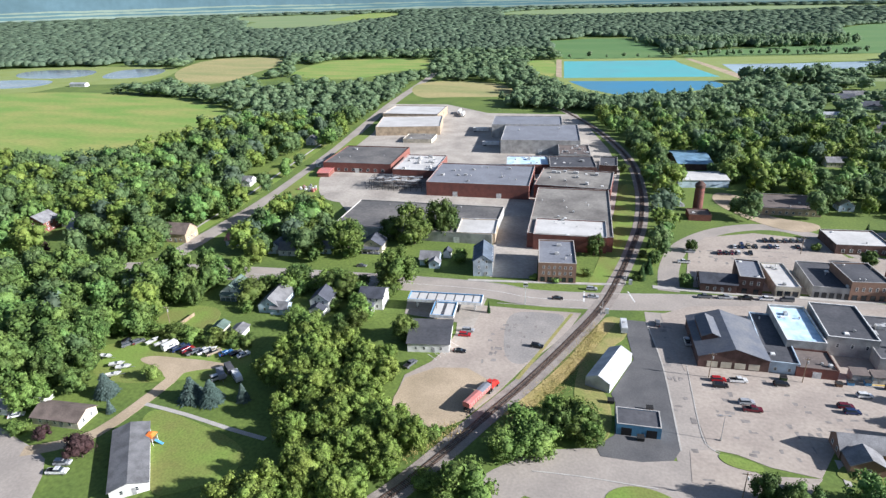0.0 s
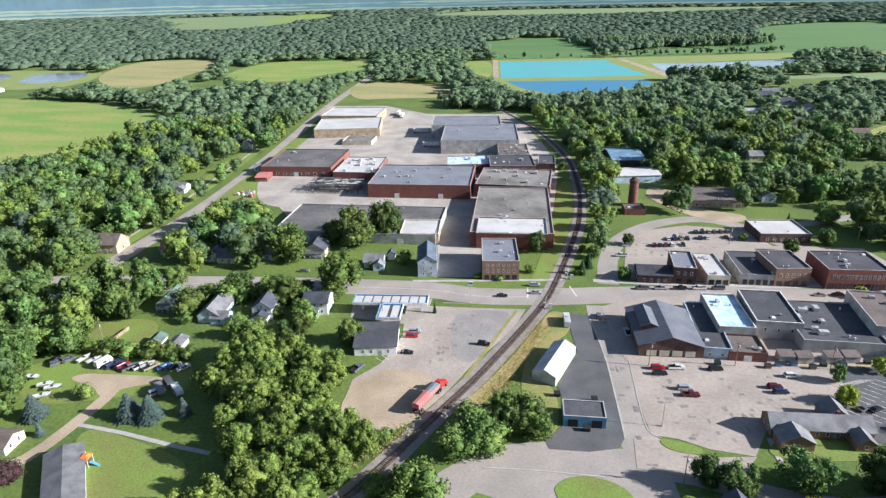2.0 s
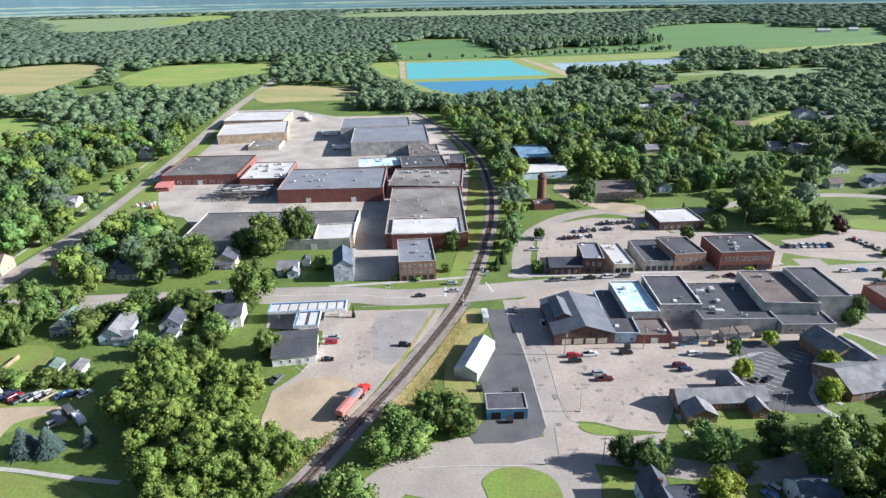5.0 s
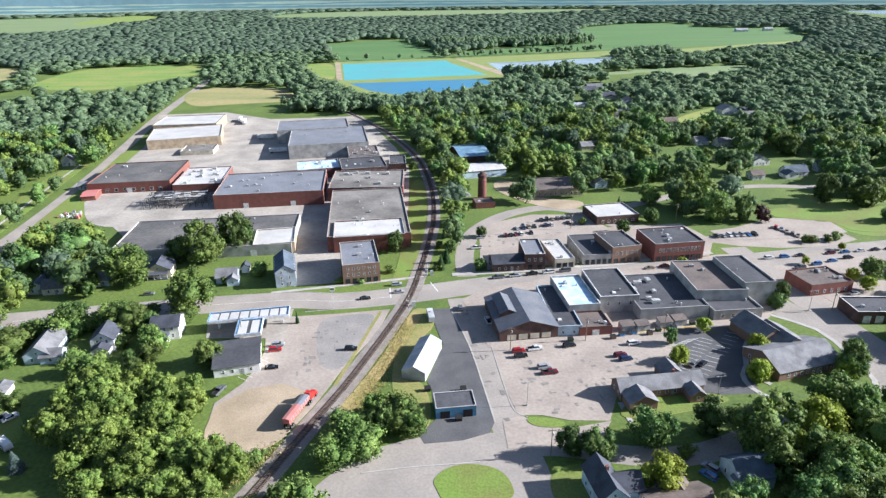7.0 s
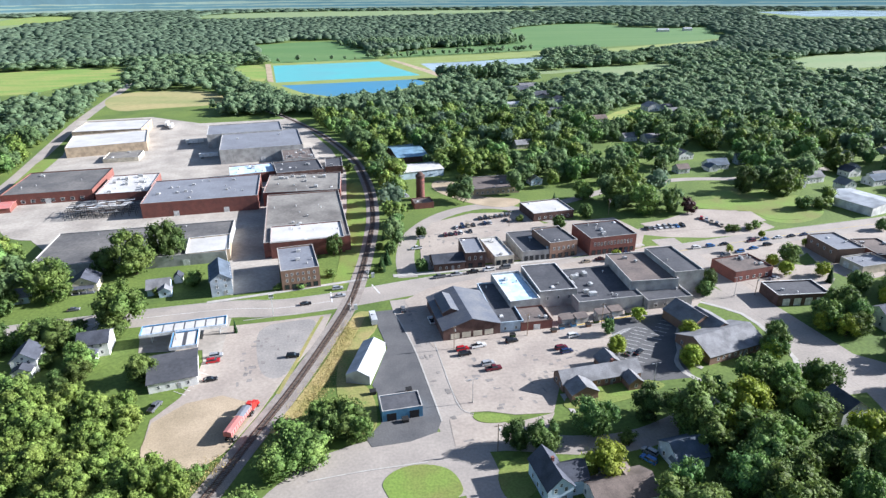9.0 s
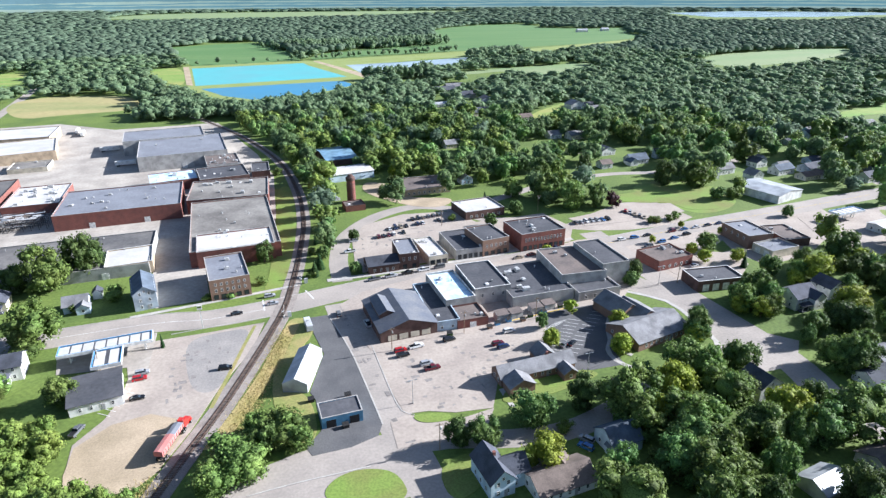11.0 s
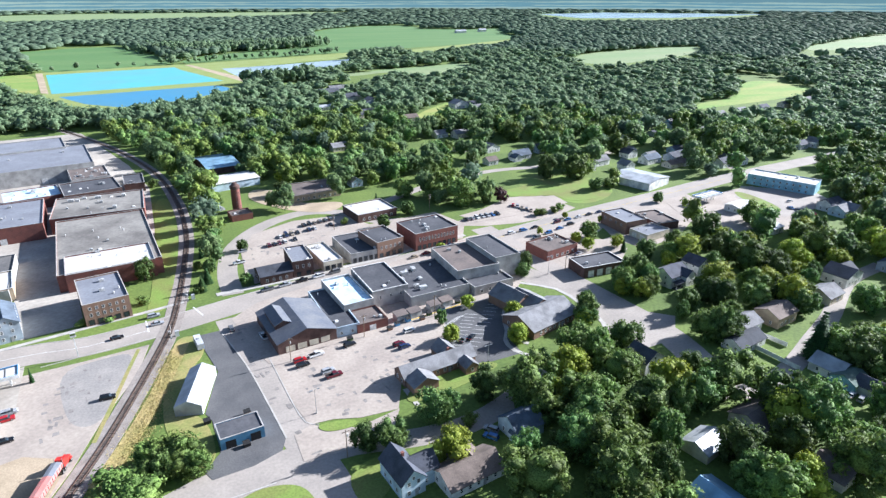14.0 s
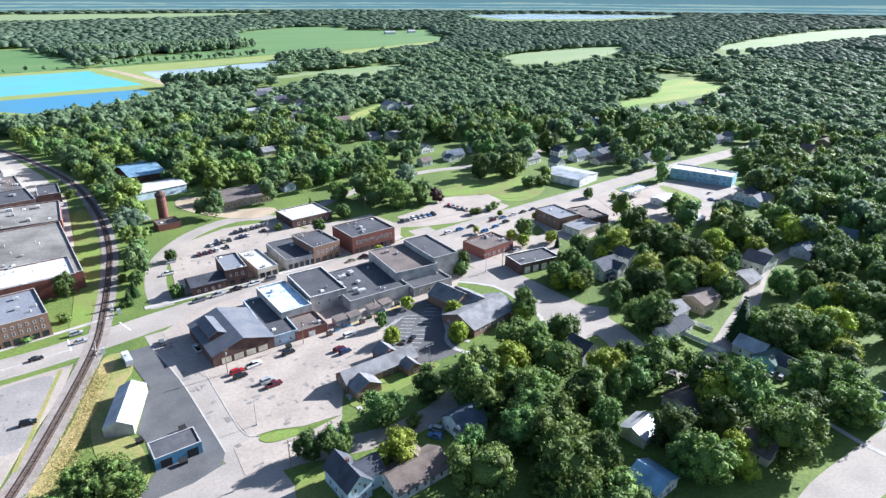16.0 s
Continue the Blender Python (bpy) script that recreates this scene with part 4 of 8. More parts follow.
def truck(x, y, rz):
    """Bonneted lorry with a long grain trailer; x is the way it faces, measured from the tail."""
    t = root("semi_truck", x, y, 0.07, rz, "red bonneted semi truck with a tarped red grain trailer", "truck")
    t.scale = (1.0, 1.0, 1.14)
    L = 12.8
    m = Mesh().add([(0, -1.28, 3.1), (L, -1.28, 3.1), (L, 1.28, 3.1), (0, 1.28, 3.1), (1.6, -0.7, 1.1), (L - 1.6, -0.7, 1.1), (L - 1.6, 0.7, 1.1), (1.6, 0.7, 1.1), (0, -1.28, 1.9), (L, -1.28, 1.9), (L, 1.28, 1.9), (0, 1.28, 1.9)],
                   [(0, 1, 2, 3), (8, 9, 1, 0), (9, 10, 2, 1), (10, 11, 3, 2), (11, 8, 0, 3), (4, 5, 9, 8), (5, 6, 10, 9), (6, 7, 11, 10), (7, 4, 8, 11), (7, 6, 5, 4)])
    tr = part("trailer", m, "red_tarp", t)
    prof = [(-1.3, 3.1), (-1.25, 3.22), (0, 3.42), (1.25, 3.22), (1.3, 3.1)]
    part("tarp", Mesh().add([(0.05, a, b) for a, b in prof] + [(7.5, a, b) for a, b in prof], [(i, i + 1, 6 + i, 5 + i) for i in range(4)] + [(4, 3, 2, 1, 0), (5, 6, 7, 8, 9)]), "red_tarp", tr, "faded red rolled tarp")
    part("tarp", Mesh().add([(7.5, a, b - 0.01) for a, b in prof] + [(L - 0.05, a, b - 0.01) for a, b in prof], [(i, i + 1, 6 + i, 5 + i) for i in range(4)] + [(4, 3, 2, 1, 0), (5, 6, 7, 8, 9)]), "roof_grey", tr, "grey canvas tarp")
    for i in range(10):
        for s in (-1, 1):
            part("rib", Mesh().box(0.6 + i * 1.28, 0.7 + i * 1.28, s * 1.31 - 0.04, s * 1.31 + 0.04, 1.9, 3.1), "car_maroon", tr)
    part("chassis", Mesh().box(0.2, L + 5.5, -0.45, 0.45, 0.75, 1.05), "rubber", t)
    cab = part("cab", Mesh().extrude_y([(L + 0.9, 1.0), (L + 3.0, 1.0), (L + 3.05, 2.0), (L + 2.6, 3.0), (L + 0.9, 3.1)], -1.15, 1.15, 0.12), "red_paint", t)
    part("bonnet", Mesh().extrude_y([(L + 3.0, 0.7), (L + 5.3, 0.7), (L + 5.35, 1.6), (L + 3.0, 1.95)], -0.95, 0.95, 0.15), "red_paint", t)
    part("windscreen", Mesh().add([(L + 3.08, -0.95, 2.1), (L + 3.08, 0.95, 2.1), (L + 2.72, 0.9, 2.85), (L + 2.72, -0.9, 2.85)], [(0, 1, 2, 3)]), "glass", cab)
    for s in (-1, 1):
        part("fender", Mesh().box(L + 4.0, L + 5.3, s * 1.1 - 0.22, s * 1.1 + 0.22, 0.95, 1.15, 0.06), "red_paint", t)
        part("exhaust_stack", Mesh().tube(L + 0.75, s * 0.95, 1.0, 3.7, 0.09), "chrome", t)
        part("fuel_tank", Mesh().extrude_y([(L + 1.2 + 0.0, 0.5), (L + 2.6, 0.5), (L + 2.6, 1.0), (L + 1.2, 1.0)], s * 1.0 - 0.25, s * 1.0 + 0.25), "chrome", t)
        for a in (0.9, 2.1, L - 0.3, L + 0.9, L + 4.6):
            w = Mesh().extrude_y([(a + math.cos(math.pi * i / 6) * 0.5, 0.5 + math.sin(math.pi * i / 6) * 0.5) for i in range(12)], s * 1.05 - 0.2, s * 1.05 + 0.2)
            wh = part("wheel", w, "rubber", t)
            part("rim", Mesh().extrude_y([(a + math.cos(math.pi * i / 6) * 0.28, 0.5 + math.sin(math.pi * i / 6) * 0.28) for i in range(12)], s * 1.05 - 0.22, s * 1.05 + 0.22), "chrome", wh)


M["rack_steel"] = mat("weathered_rack_steel", (0.1, 0.1, 0.105), 0.6, metal=0.3, var=0.25, scale=0.6, rand=0.3)


def pipe_rack(x, y, w, d, rz):
    t = root("steel_rack", x, y, 0.05, rz, "open steel rack of pipes and storage frames", "rack")
    nx, ny = 11, 6
    for i in range(nx):
        for j in range(ny):
            px, py = (i / (nx - 1) - 0.5) * w, (j / (ny - 1) - 0.5) * d
            part("post", Mesh().box(px - 0.12, px + 0.12, py - 0.12, py + 0.12, 0, 5), "rack_steel", t)
    for zz in (2.6, 5.0):
        for j in range(ny):
            py = (j / (ny - 1) - 0.5) * d
            part("beam", Mesh().box(-w / 2, w / 2, py - 0.1, py + 0.1, zz, zz + 0.2), "rack_steel", t)
        for i in range(nx):
            px = (i / (nx - 1) - 0.5) * w
            part("cross_beam", Mesh().box(px - 0.1, px + 0.1, -d / 2, d / 2, zz + 0.2, zz + 0.36), "rack_steel", t)
    g = random.Random(3)
    for i in range(60):
        py, zz = g.uniform(-0.46, 0.46) * d, g.choice([2.9, 5.45])
        a = g.uniform(-0.5, 0.1) * w
        part("pipe", Mesh().bar((a, py, zz), (a + g.uniform(0.3, 0.4) * w, py, zz), g.uniform(0.08, 0.2), 6), g.choice(["rack_steel", "unit", "rail"]), t)
    for i in range(34):
        a, b = g.uniform(-0.46, 0.42) * w, g.uniform(-0.35, 0.35) * d
        part("platform", Mesh().box(a - 1.9, a + 1.9, b - 0.8, b + 0.8, 5.36 + 0.012 * i, 5.5 + 0.012 * i), g.choice(["unit", "steel", "rack_steel", "roof_white"]), t)
    for i in range(4):
        a = (-0.4 + 0.26 * i) * w
        part("tank", Mesh().tube(a, 0.2 * d, 0, 4.4, 1.1, 1.1, 14).tube(a, 0.2 * d, 4.4, 4.9, 1.1, 0.3, 14), "metal_roof", t)
    keep_clear(rect_pts(x, y, w + 3, d + 3, rz))


def price_sign(x, y, h):
    t = root("price_sign", x, y, 0, 11, "white and green fuel price sign on a pole", "sign")
    part("post", Mesh().box(-0.15, 0.15, -0.15, 0.15, 0, h - 1.8), "trim", t)
    part("panel", Mesh().box(-0.9, 0.9, -0.2, 0.2, h - 1.8, h), "trim", t)
    part("band", Mesh().box(-0.8, 0.8, -0.23, -0.2, h - 1.0, h - 0.3), "leaf", t)


def church_tower(x, y, h):
    t = root("church_tower", x, y, 0, 11, "pale square church tower with pyramid cap", "tower")
    part("wall", Mesh().box(-2, 2, -2, 2, 0, h * 0.72), "tan", t)
    part("belfry", Mesh().box(-1.7, 1.7, -1.7, 1.7, h * 0.72, h * 0.82), "trim", t)
    part("cap", Mesh().box(-2.1, 2.1, -2.1, 2.1, h * 0.82, h, 1.9), "shingle", t)


POLE = {}


def pole(x, y, h, lamp=False):
    """A wooden power pole with a cross arm, or a steel lamp post."""
    key = (h, lamp)
    if key in POLE:
        return copy_thing(POLE[key], pose(x, y, 0, 0, 0, 11))
    if lamp:
        t = root("lamp_post", x, y, 0, 11, "tall grey steel car park lamp post", "lamp post", "lamp posts")
        part("shaft", Mesh().tube(0, 0, 0, h, 0.11, 0.07), "steel", t)
        part("base", Mesh().tube(0, 0, 0, 0.7, 0.3, 0.28, 10), "concrete", t)
        part("arm", Mesh().bar((-0.9, 0, h), (0.9, 0, h), 0.05), "steel", t)
        for s in (-1, 1):
            part("lantern", Mesh().box(s * 1.2 - 0.4, s * 1.2 + 0.4, -0.18, 0.18, h - 0.1, h + 0.08), "steel", t)
    else:
        t = root("power_pole", x, y, 0, 11, "weathered wooden power pole with cross arm", "pole", "power poles")
        part("shaft", Mesh().tube(0, 0, 0, h, 0.16, 0.11), "wood", t)
        part("cross_arm", Mesh().box(-1.2, 1.2, -0.08, 0.08, h - 0.7, h - 0.55), "wood", t)
        part("transformer", Mesh().tube(0.35, -0.2, h - 2.2, h - 1.3, 0.24), "unit", t)
        for i in range(4):
            xx = -1.1 + i * 0.733
            part("insulator", Mesh().tube(xx, 0, h - 0.55, h - 0.35, 0.06, 0.04, 6), "trim", t)
    POLE[key] = t
    return t


def crossing_signal(x, y):
    t = root("crossing_signal", x, y, 0, 11, "railway crossing signal with raised barrier arm", "signal", "crossing signals")
    part("mast", Mesh().tube(0, 0, 0, 4.5, 0.09), "steel", t)
    part("crossbuck", Mesh().bar((-0.6, -0.12, 3.7), (0.6, -0.12, 4.5), 0.08).bar((-0.6, -0.12, 4.5), (0.6, -0.12, 3.7), 0.08), "trim", t)
    part("lights", Mesh().box(-0.7, 0.7, -0.1, 0.1, 2.7, 2.95), "rubber", t)
    part("barrier", Mesh().bar((0.3, 0, 1.2), (0.6, 0, 7), 0.06), "trim", t)
    part("counterweight", Mesh().box(0.1, 0.5, -0.2, 0.2, 0.7, 1.4), "steel", t)
    part("relay_box", Mesh().box(2, 3.4, 2, 3, 0, 2.2), "metal_roof", t)



def trailer_box(x, y, rz, paint="trim"):
    t = root("box_trailer", x, y, 0.05, rz, "white box trailer parked at the loading yard", "trailer", "box trailers")
    part("box", Mesh().box(-7, 7, -1.25, 1.25, 1.15, 4.0), paint, t)
    part("chassis", Mesh().box(-6.8, 6.6, -0.5, 0.5, 0.8, 1.15), "rubber", t)
    part("landing_leg", Mesh().box(4, 4.2, -0.9, -0.7, 0, 1.0).box(4, 4.2, 0.7, 0.9, 0, 1.0), "steel", t)
    for s in (-1, 1):
        for q in (-5.6, -4.4):
            part("wheel", Mesh().extrude_y([(q + math.cos(math.pi * i / 5) * 0.5, 0.5 + math.sin(math.pi * i / 5) * 0.5) for i in range(10)], s * 1.0 - 0.2, s * 1.0 + 0.2), "rubber", t)


def pallets(x, y, n):
    g = random.Random(9)
    for i in range(n):
        px, py, h = x + g.uniform(-7, 7), y + g.uniform(-5, 5), g.choice([0.9, 1.3, 1.9])
        t = root("pallet_stack", px, py, 0.04, 11 + g.uniform(-6, 6), "stack of pale wrapped goods on a pallet", "pallet", "pallet stacks")
        part("pallet", Mesh().box(-0.6, 0.6, -0.6, 0.6, 0.0, 0.14), "wood", t)
        part("goods", Mesh().box(-0.58, 0.58, -0.58, 0.58, 0.14, h, 0.03), g.choice(["unit", "red_tarp", "trim", "steel"]), t)


def fence(pts, h, material, label):
    """Posts and boards along a line."""
    a, b = Vector(pts[0]), Vector(pts[1])
    d = b - a
    t = root("fence", a.x, a.y, 0, math.degrees(math.atan2(d.y, d.x)), label, "fence")
    n = max(2, int(d.length / 2.4))
    for i in range(n + 1):
        u = d.length * i / n
        part("post", Mesh().box(u - 0.06, u + 0.06, -0.06, 0.06, 0, h + 0.1), material, t)
        if i < n:
            part("panel", Mesh().box(u + 0.06, u + d.length / n - 0.06, -0.025, 0.025, 0.08, h), material, t)


def boat(x, y, rz, paint="trim"):
    t = root("boat", x, y, 0.05, rz, "white motor boat on its trailer in the yard", "boat", "stored boats")
    m = Mesh().add([(-2.6, -0.9, 1.3), (1.2, -1.0, 1.35), (2.8, 0, 1.5), (1.2, 1.0, 1.35), (-2.6, 0.9, 1.3), (-2.6, -0.4, 0.55), (1.0, -0.4, 0.55), (2.0, 0, 0.8), (1.0, 0.4, 0.55), (-2.6, 0.4, 0.55)],
                   [(0, 1, 2, 3, 4), (5, 6, 1, 0), (6, 7, 2, 1), (7, 8, 3, 2), (8, 9, 4, 3), (9, 5, 0, 4), (9, 8, 7, 6, 5)])
    part("hull", m, paint, t)
    part("windscreen", Mesh().box(0.0, 0.15, -0.7, 0.7, 1.36, 1.75), "glass", t)
    part("trailer_frame", Mesh().box(-2.2, 3.6, -0.08, 0.08, 0.4, 0.52).box(-1.2, -1.0, -1.0, 1.0, 0.35, 0.55), "steel", t)
    for s in (-1, 1):
        part("wheel", Mesh().extrude_y([(-1.1 + math.cos(math.pi * i / 5) * 0.3, 0.3 + math.sin(math.pi * i / 5) * 0.3) for i in range(10)], s * 1.0 - 0.09, s * 1.0 + 0.09), "rubber", t)


def patches(pts, n, seed, z):
    """Tar patches on worn paving, too many and too small to pick apart."""
    g = np.random.default_rng(seed)
    p = np.array(pts)
    m, made = Mesh(), 0
    while made < n:
        c = g.uniform(p.min(0), p.max(0))
        if not inside(c[:1], c[1:], p)[0]:
            continue
        w, d = g.uniform(0.8, 3.2), g.uniform(0.6, 1.6)
        q = rect_pts(c[0], c[1], w, d, 11 + g.choice([0, 90]) + g.uniform(-3, 3))
        m.prism([(a + g.uniform(-0.35, 0.35), b + g.uniform(-0.25, 0.25)) for a, b in q], z - 0.05, z + 0.0003 * made)
        made += 1
    return tagged(new("tar_patches", m.data("tar_patches", "patch")), "darker tar patches on the worn paving", "patches", kind="stuff")


def bay_lines(a, b, n, length, rz, z, material="paint"):
    """White parking bay lines between two ends."""
    m = Mesh()
    for i in range(n):
        x, y = a[0] + (b[0] - a[0]) * i / (n - 1), a[1] + (b[1] - a[1]) * i / (n - 1)
        m.prism(rect_pts(x, y, 0.16, length, rz), z - 0.03, z + 0.006)
    return tagged(new("bay_marking", m.data("bay_marking", material)), "worn white parking bay lines on the paving", "marking", kind="structure")


def weeds(pts, width, n, seed, h=1.1):
    """Dry standing weeds along a line."""
    g = np.random.default_rng(seed)
    ln = smooth_line(pts, 2.0)
    m = Mesh()
    for i in range(n):
        p = ln[g.integers(len(ln))]
        x, y = p.x + g.normal() * width / 2, p.y + g.normal() * width / 2
        s, hh, t = g.uniform(0.04, 0.12), g.uniform(0.35, 1.0) * h, g.uniform(0, 3.14)
        c, k = math.cos(t) * s, math.sin(t) * s
        lx, ly = g.normal() * 0.2, g.normal() * 0.2
        m.add([(x - c, y - k, 0), (x + c, y + k, 0), (x + c * 0.6 + lx, y + k * 0.6 + ly, hh), (x - c * 0.7 + lx, y - k * 0.7 + ly, hh * 0.85)], [(0, 1, 2, 3)])
    return tagged(new("weeds", m.data("weeds", "dry")), "tall dry tan weeds beside the railway", "weeds", kind="stuff")



def dumpster(x, y, material):
    t = root("dumpster", x, y, 0.05, 11, "steel waste container with sloping lid", "dumpster", "waste containers")
    part("bin", Mesh().add([(-0.95, -0.7, 0.1), (0.95, -0.7, 0.1), (0.95, 0.6, 0.1), (-0.95, 0.6, 0.1), (-1, -0.8, 1.15), (1, -0.8, 1.15), (1, 0.75, 1.5), (-1, 0.75, 1.5)], [(3, 2, 1, 0), (4, 5, 6, 7), (0, 1, 5, 4), (1, 2, 6, 5), (2, 3, 7, 6), (3, 0, 4, 7)]), material, t)
    for s in (-0.52, 0.52):
        part("lid", Mesh().add([(s - 0.5, -0.85, 1.17), (s + 0.5, -0.85, 1.17), (s + 0.5, 0.78, 1.54), (s - 0.5, 0.78, 1.54), (s - 0.5, -0.85, 1.23), (s + 0.5, -0.85, 1.23), (s + 0.5, 0.78, 1.6), (s - 0.5, 0.78, 1.6)], [(3, 2, 1, 0), (4, 5, 6, 7), (0, 1, 5, 4), (1, 2, 6, 5), (2, 3, 7, 6), (3, 0, 4, 7)]), "rubber", t)
        part("foot", Mesh().box(s - 0.2, s + 0.2, -0.5, 0.4, 0, 0.1), "rubber", t)


def lean_to(x, y, rz):
    t = root("lean_to", x, y, 0, rz, "low grey lean-to shed behind the shops", "shed", "lean-to sheds")
    part("wall", Mesh().box(-2.5, 2.5, -1.8, 1.8, 0, 2.5), "grey_wall", t)
    part("roof", Mesh().add([(-2.7, -2.1, 2.5), (2.7, -2.1, 2.5), (2.7, 1.9, 3.1), (-2.7, 1.9, 3.1), (-2.7, -2.1, 2.65), (2.7, -2.1, 2.65), (2.7, 1.9, 3.25), (-2.7, 1.9, 3.25)], [(3, 2, 1, 0), (4, 5, 6, 7), (0, 1, 5, 4), (1, 2, 6, 5), (2, 3, 7, 6), (3, 0, 4, 7)]), "roof_brown", t)
    part("door", Mesh().box(-0.5, 0.5, -1.86, -1.8, 0.05, 2.1), "door", t)



def container(x, y, rz):
    t = root("waste_skip", x, y, 0.05, rz, "bright red open waste skip behind the hall", "skip")
    part("floor", Mesh().box(-2.4, 2.4, -1.1, 1.1, 0.1, 0.25), "red_paint", t)
    for a, b, c, d in ((-2.4, 2.4, -1.15, -1.05), (-2.4, 2.4, 1.05, 1.15), (-2.4, -2.3, -1.05, 1.05), (2.3, 2.4, -1.05, 1.05)):
        part("side", Mesh().box(a, b, c, d, 0.1, 1.7), "red_paint", t)


def playset(x, y, rz):
    t = root("playset", x, y, 0.05, rz, "garden play frame with orange canopy and slide", "play frame")
    for a in (-1.2, 1.2):
        for b in (-1.2, 1.2):
            part("post", Mesh().box(a - 0.06, a + 0.06, b - 0.06, b + 0.06, 0, 3.0), "trim", t)
    part("deck", Mesh().box(-1.2, 1.2, -1.2, 1.2, 1.3, 1.42), "wood", t)
    part("canopy", Mesh().box(-1.5, 1.5, -1.5, 1.5, 2.9, 3.6, 0.9), "orange", t)
    part("slide", Mesh().add([(1.2, -0.4, 1.4), (1.2, 0.4, 1.4), (3.6, 0.4, 0.1), (3.6, -0.4, 0.1), (1.2, -0.4, 1.3), (1.2, 0.4, 1.3), (3.6, 0.4, 0.0), (3.6, -0.4, 0.0)], [(0, 1, 2, 3), (7, 6, 5, 4), (0, 3, 7, 4), (1, 5, 6, 2), (0, 4, 5, 1), (3, 2, 6, 7)]), "blue_tarp", t)



# ---- ground, fields and water ----
ground = new("ground", Mesh().add([(-4900, -900, 0), (4900, -900, 0), (4900, 4950, 0), (-4900, 4950, 0)], [(0, 1, 2, 3)]).data("ground", "grass"))
tagged(ground, "flat green ground reaching to the horizon", "ground", kind="structure")
area("meadow", "wide mown green meadow beside woods", "field", [(-913.5, 608.0), (-827.2, 646.9), (-712.5, 649.4), (-587.0, 619.3), (-466.7, 578.1), (-450.0, 530.7), (-441.5, 465.7), (-434.5, 418.2), (-416.3, 380.4), (-454.9, 344.9), (-493.5, 339.8), (-562.4, 330.5), (-715.9, 356.2), (-1073.1, 553.8)], 0.0515, "meadow", reach=0.05, soft=True)
area("hay_field", "dry tan hay field behind the woods", "field", [(-835.4, 853.5), (-927.7, 1020.8), (-931.8, 1120.9), (-789.5, 1148.6), (-711.4, 1010.0), (-693.4, 908.1), (-650.8, 773.9), (-696.7, 740.8)], 0.053, "hay", reach=0.1, soft=True)
area("green_field", "bright green field beyond the tree line", "field", [(-627.3, 887.6), (-664.5, 1106.7), (-562.2, 1140.3), (-458.4, 1152.4), (-408.8, 1000.3), (-457.1, 945.3), (-463.9, 858.8), (-529.0, 834.2)], 0.0545, "meadow", reach=0.1, soft=True)
area("tan_field", "pale dry field behind the factory", "field", [(-359.6, 804.7), (-337.3, 868.2), (-225.6, 852.4), (-190.3, 739.1), (-266.5, 723.1), (-306.6, 701.4)], 0.056, "hay", reach=0.1, soft=True)
area("settling_basin", "grey shallow settling basin with earth banks", "basin", [(-1135.8, 788.1), (-1164.3, 851.5), (-1030.7, 890.0), (-950.4, 781.1), (-1048.0, 742.2)], 0.0775, "settle", reach=0.1, soft=True)
area("settling_basin", "pale settling basin with earth banks", "basin", [(-1115.1, 674.7), (-1073.2, 730.6), (-967.1, 749.5), (-916.9, 662.8), (-1040.2, 626.8)], 0.079, "settle", reach=0.1, soft=True)
area("settling_basin", "pale settling basin beside the hay field", "basin", [(-933.7, 791.4), (-990.6, 896.0), (-902.3, 927.2), (-836.9, 822.8), (-877.4, 772.5)], 0.0805, "settle", reach=0.1, soft=True)
area("basin_bank", "dry earth bank round the settling basins", "bank", [(-1086.9, 561.5), (-1244.4, 738.0), (-1271.5, 872.5), (-935.6, 959.7), (-866.7, 914.8), (-797.3, 800.6), (-800.3, 733.6), (-895.5, 703.2), (-870.5, 627.4), (-920.0, 596.2)], 0.052, "bank", reach=0.1, soft=True)
area("pond_bank", "mown yellow-green bank round the treatment ponds", "bank", [(-228.6, 1180.7), (-114.3, 1215.7), (-16.8, 1233.0), (21.2, 1194.1), (111.7, 1161.9), (90.3, 1036.0), (61.8, 919.7), (49.4, 864.8), (-5.8, 797.1), (-74.5, 764.8), (-119.4, 795.8), (-166.5, 875.7)], 0.0535, "bank", reach=0.1)
area("pond_lawn", "green lawn beside the treatment pond", "lawn", [(-282.7, 1143.6), (-228.6, 1180.7), (-178.6, 928.7), (-202.3, 944.3), (-231.0, 1011.8)], 0.0535, "meadow", reach=0.1, soft=True)
area("long_bank", "long yellow-green mown bank beside the ponds", "bank", [(-3.5, 1232.5), (101.5, 1266.5), (219.4, 1307.4), (340.1, 1357.8), (310.3, 1234.5), (202.4, 1202.3), (156.1, 1171.3), (92.4, 1148.2), (31.6, 1158.3)], 0.0555, "bank", reach=0.08)
area("treatment_pond", "turquoise rectangular treatment pond", "pond", [(-207.1, 1144.2), (-21.2, 1188.4), (-11.8, 1144.2), (45.5, 975.6), (-165.6, 921.5)], 0.085, "water", reach=0.1)
area("treatment_pond", "blue rectangular treatment pond", "pond", [(-153.3, 890.0), (35.6, 928.8), (48.6, 895.4), (45.1, 874.0), (-6.2, 810.5), (-76.4, 781.9), (-116.2, 820.9)], 0.0865, "water_blue", reach=0.1)
area("treatment_pond", "pale blue treatment pond beyond the dyke", "pond", [(53.3, 1137.6), (154.9, 1161.7), (304.6, 1224.2), (281.0, 1155.0), (228.2, 1070.2), (174.0, 1026.8), (101.3, 981.1), (74.0, 990.2)], 0.088, "lake", reach=0.06)
area("dyke_track", "pale gravel track on the pond dyke", "track", [(-5.0, 1219.5), (4.4, 1220.7), (85.8, 970.6), (74.3, 922.1), (69.6, 961.6)], 0.07, "gravel")
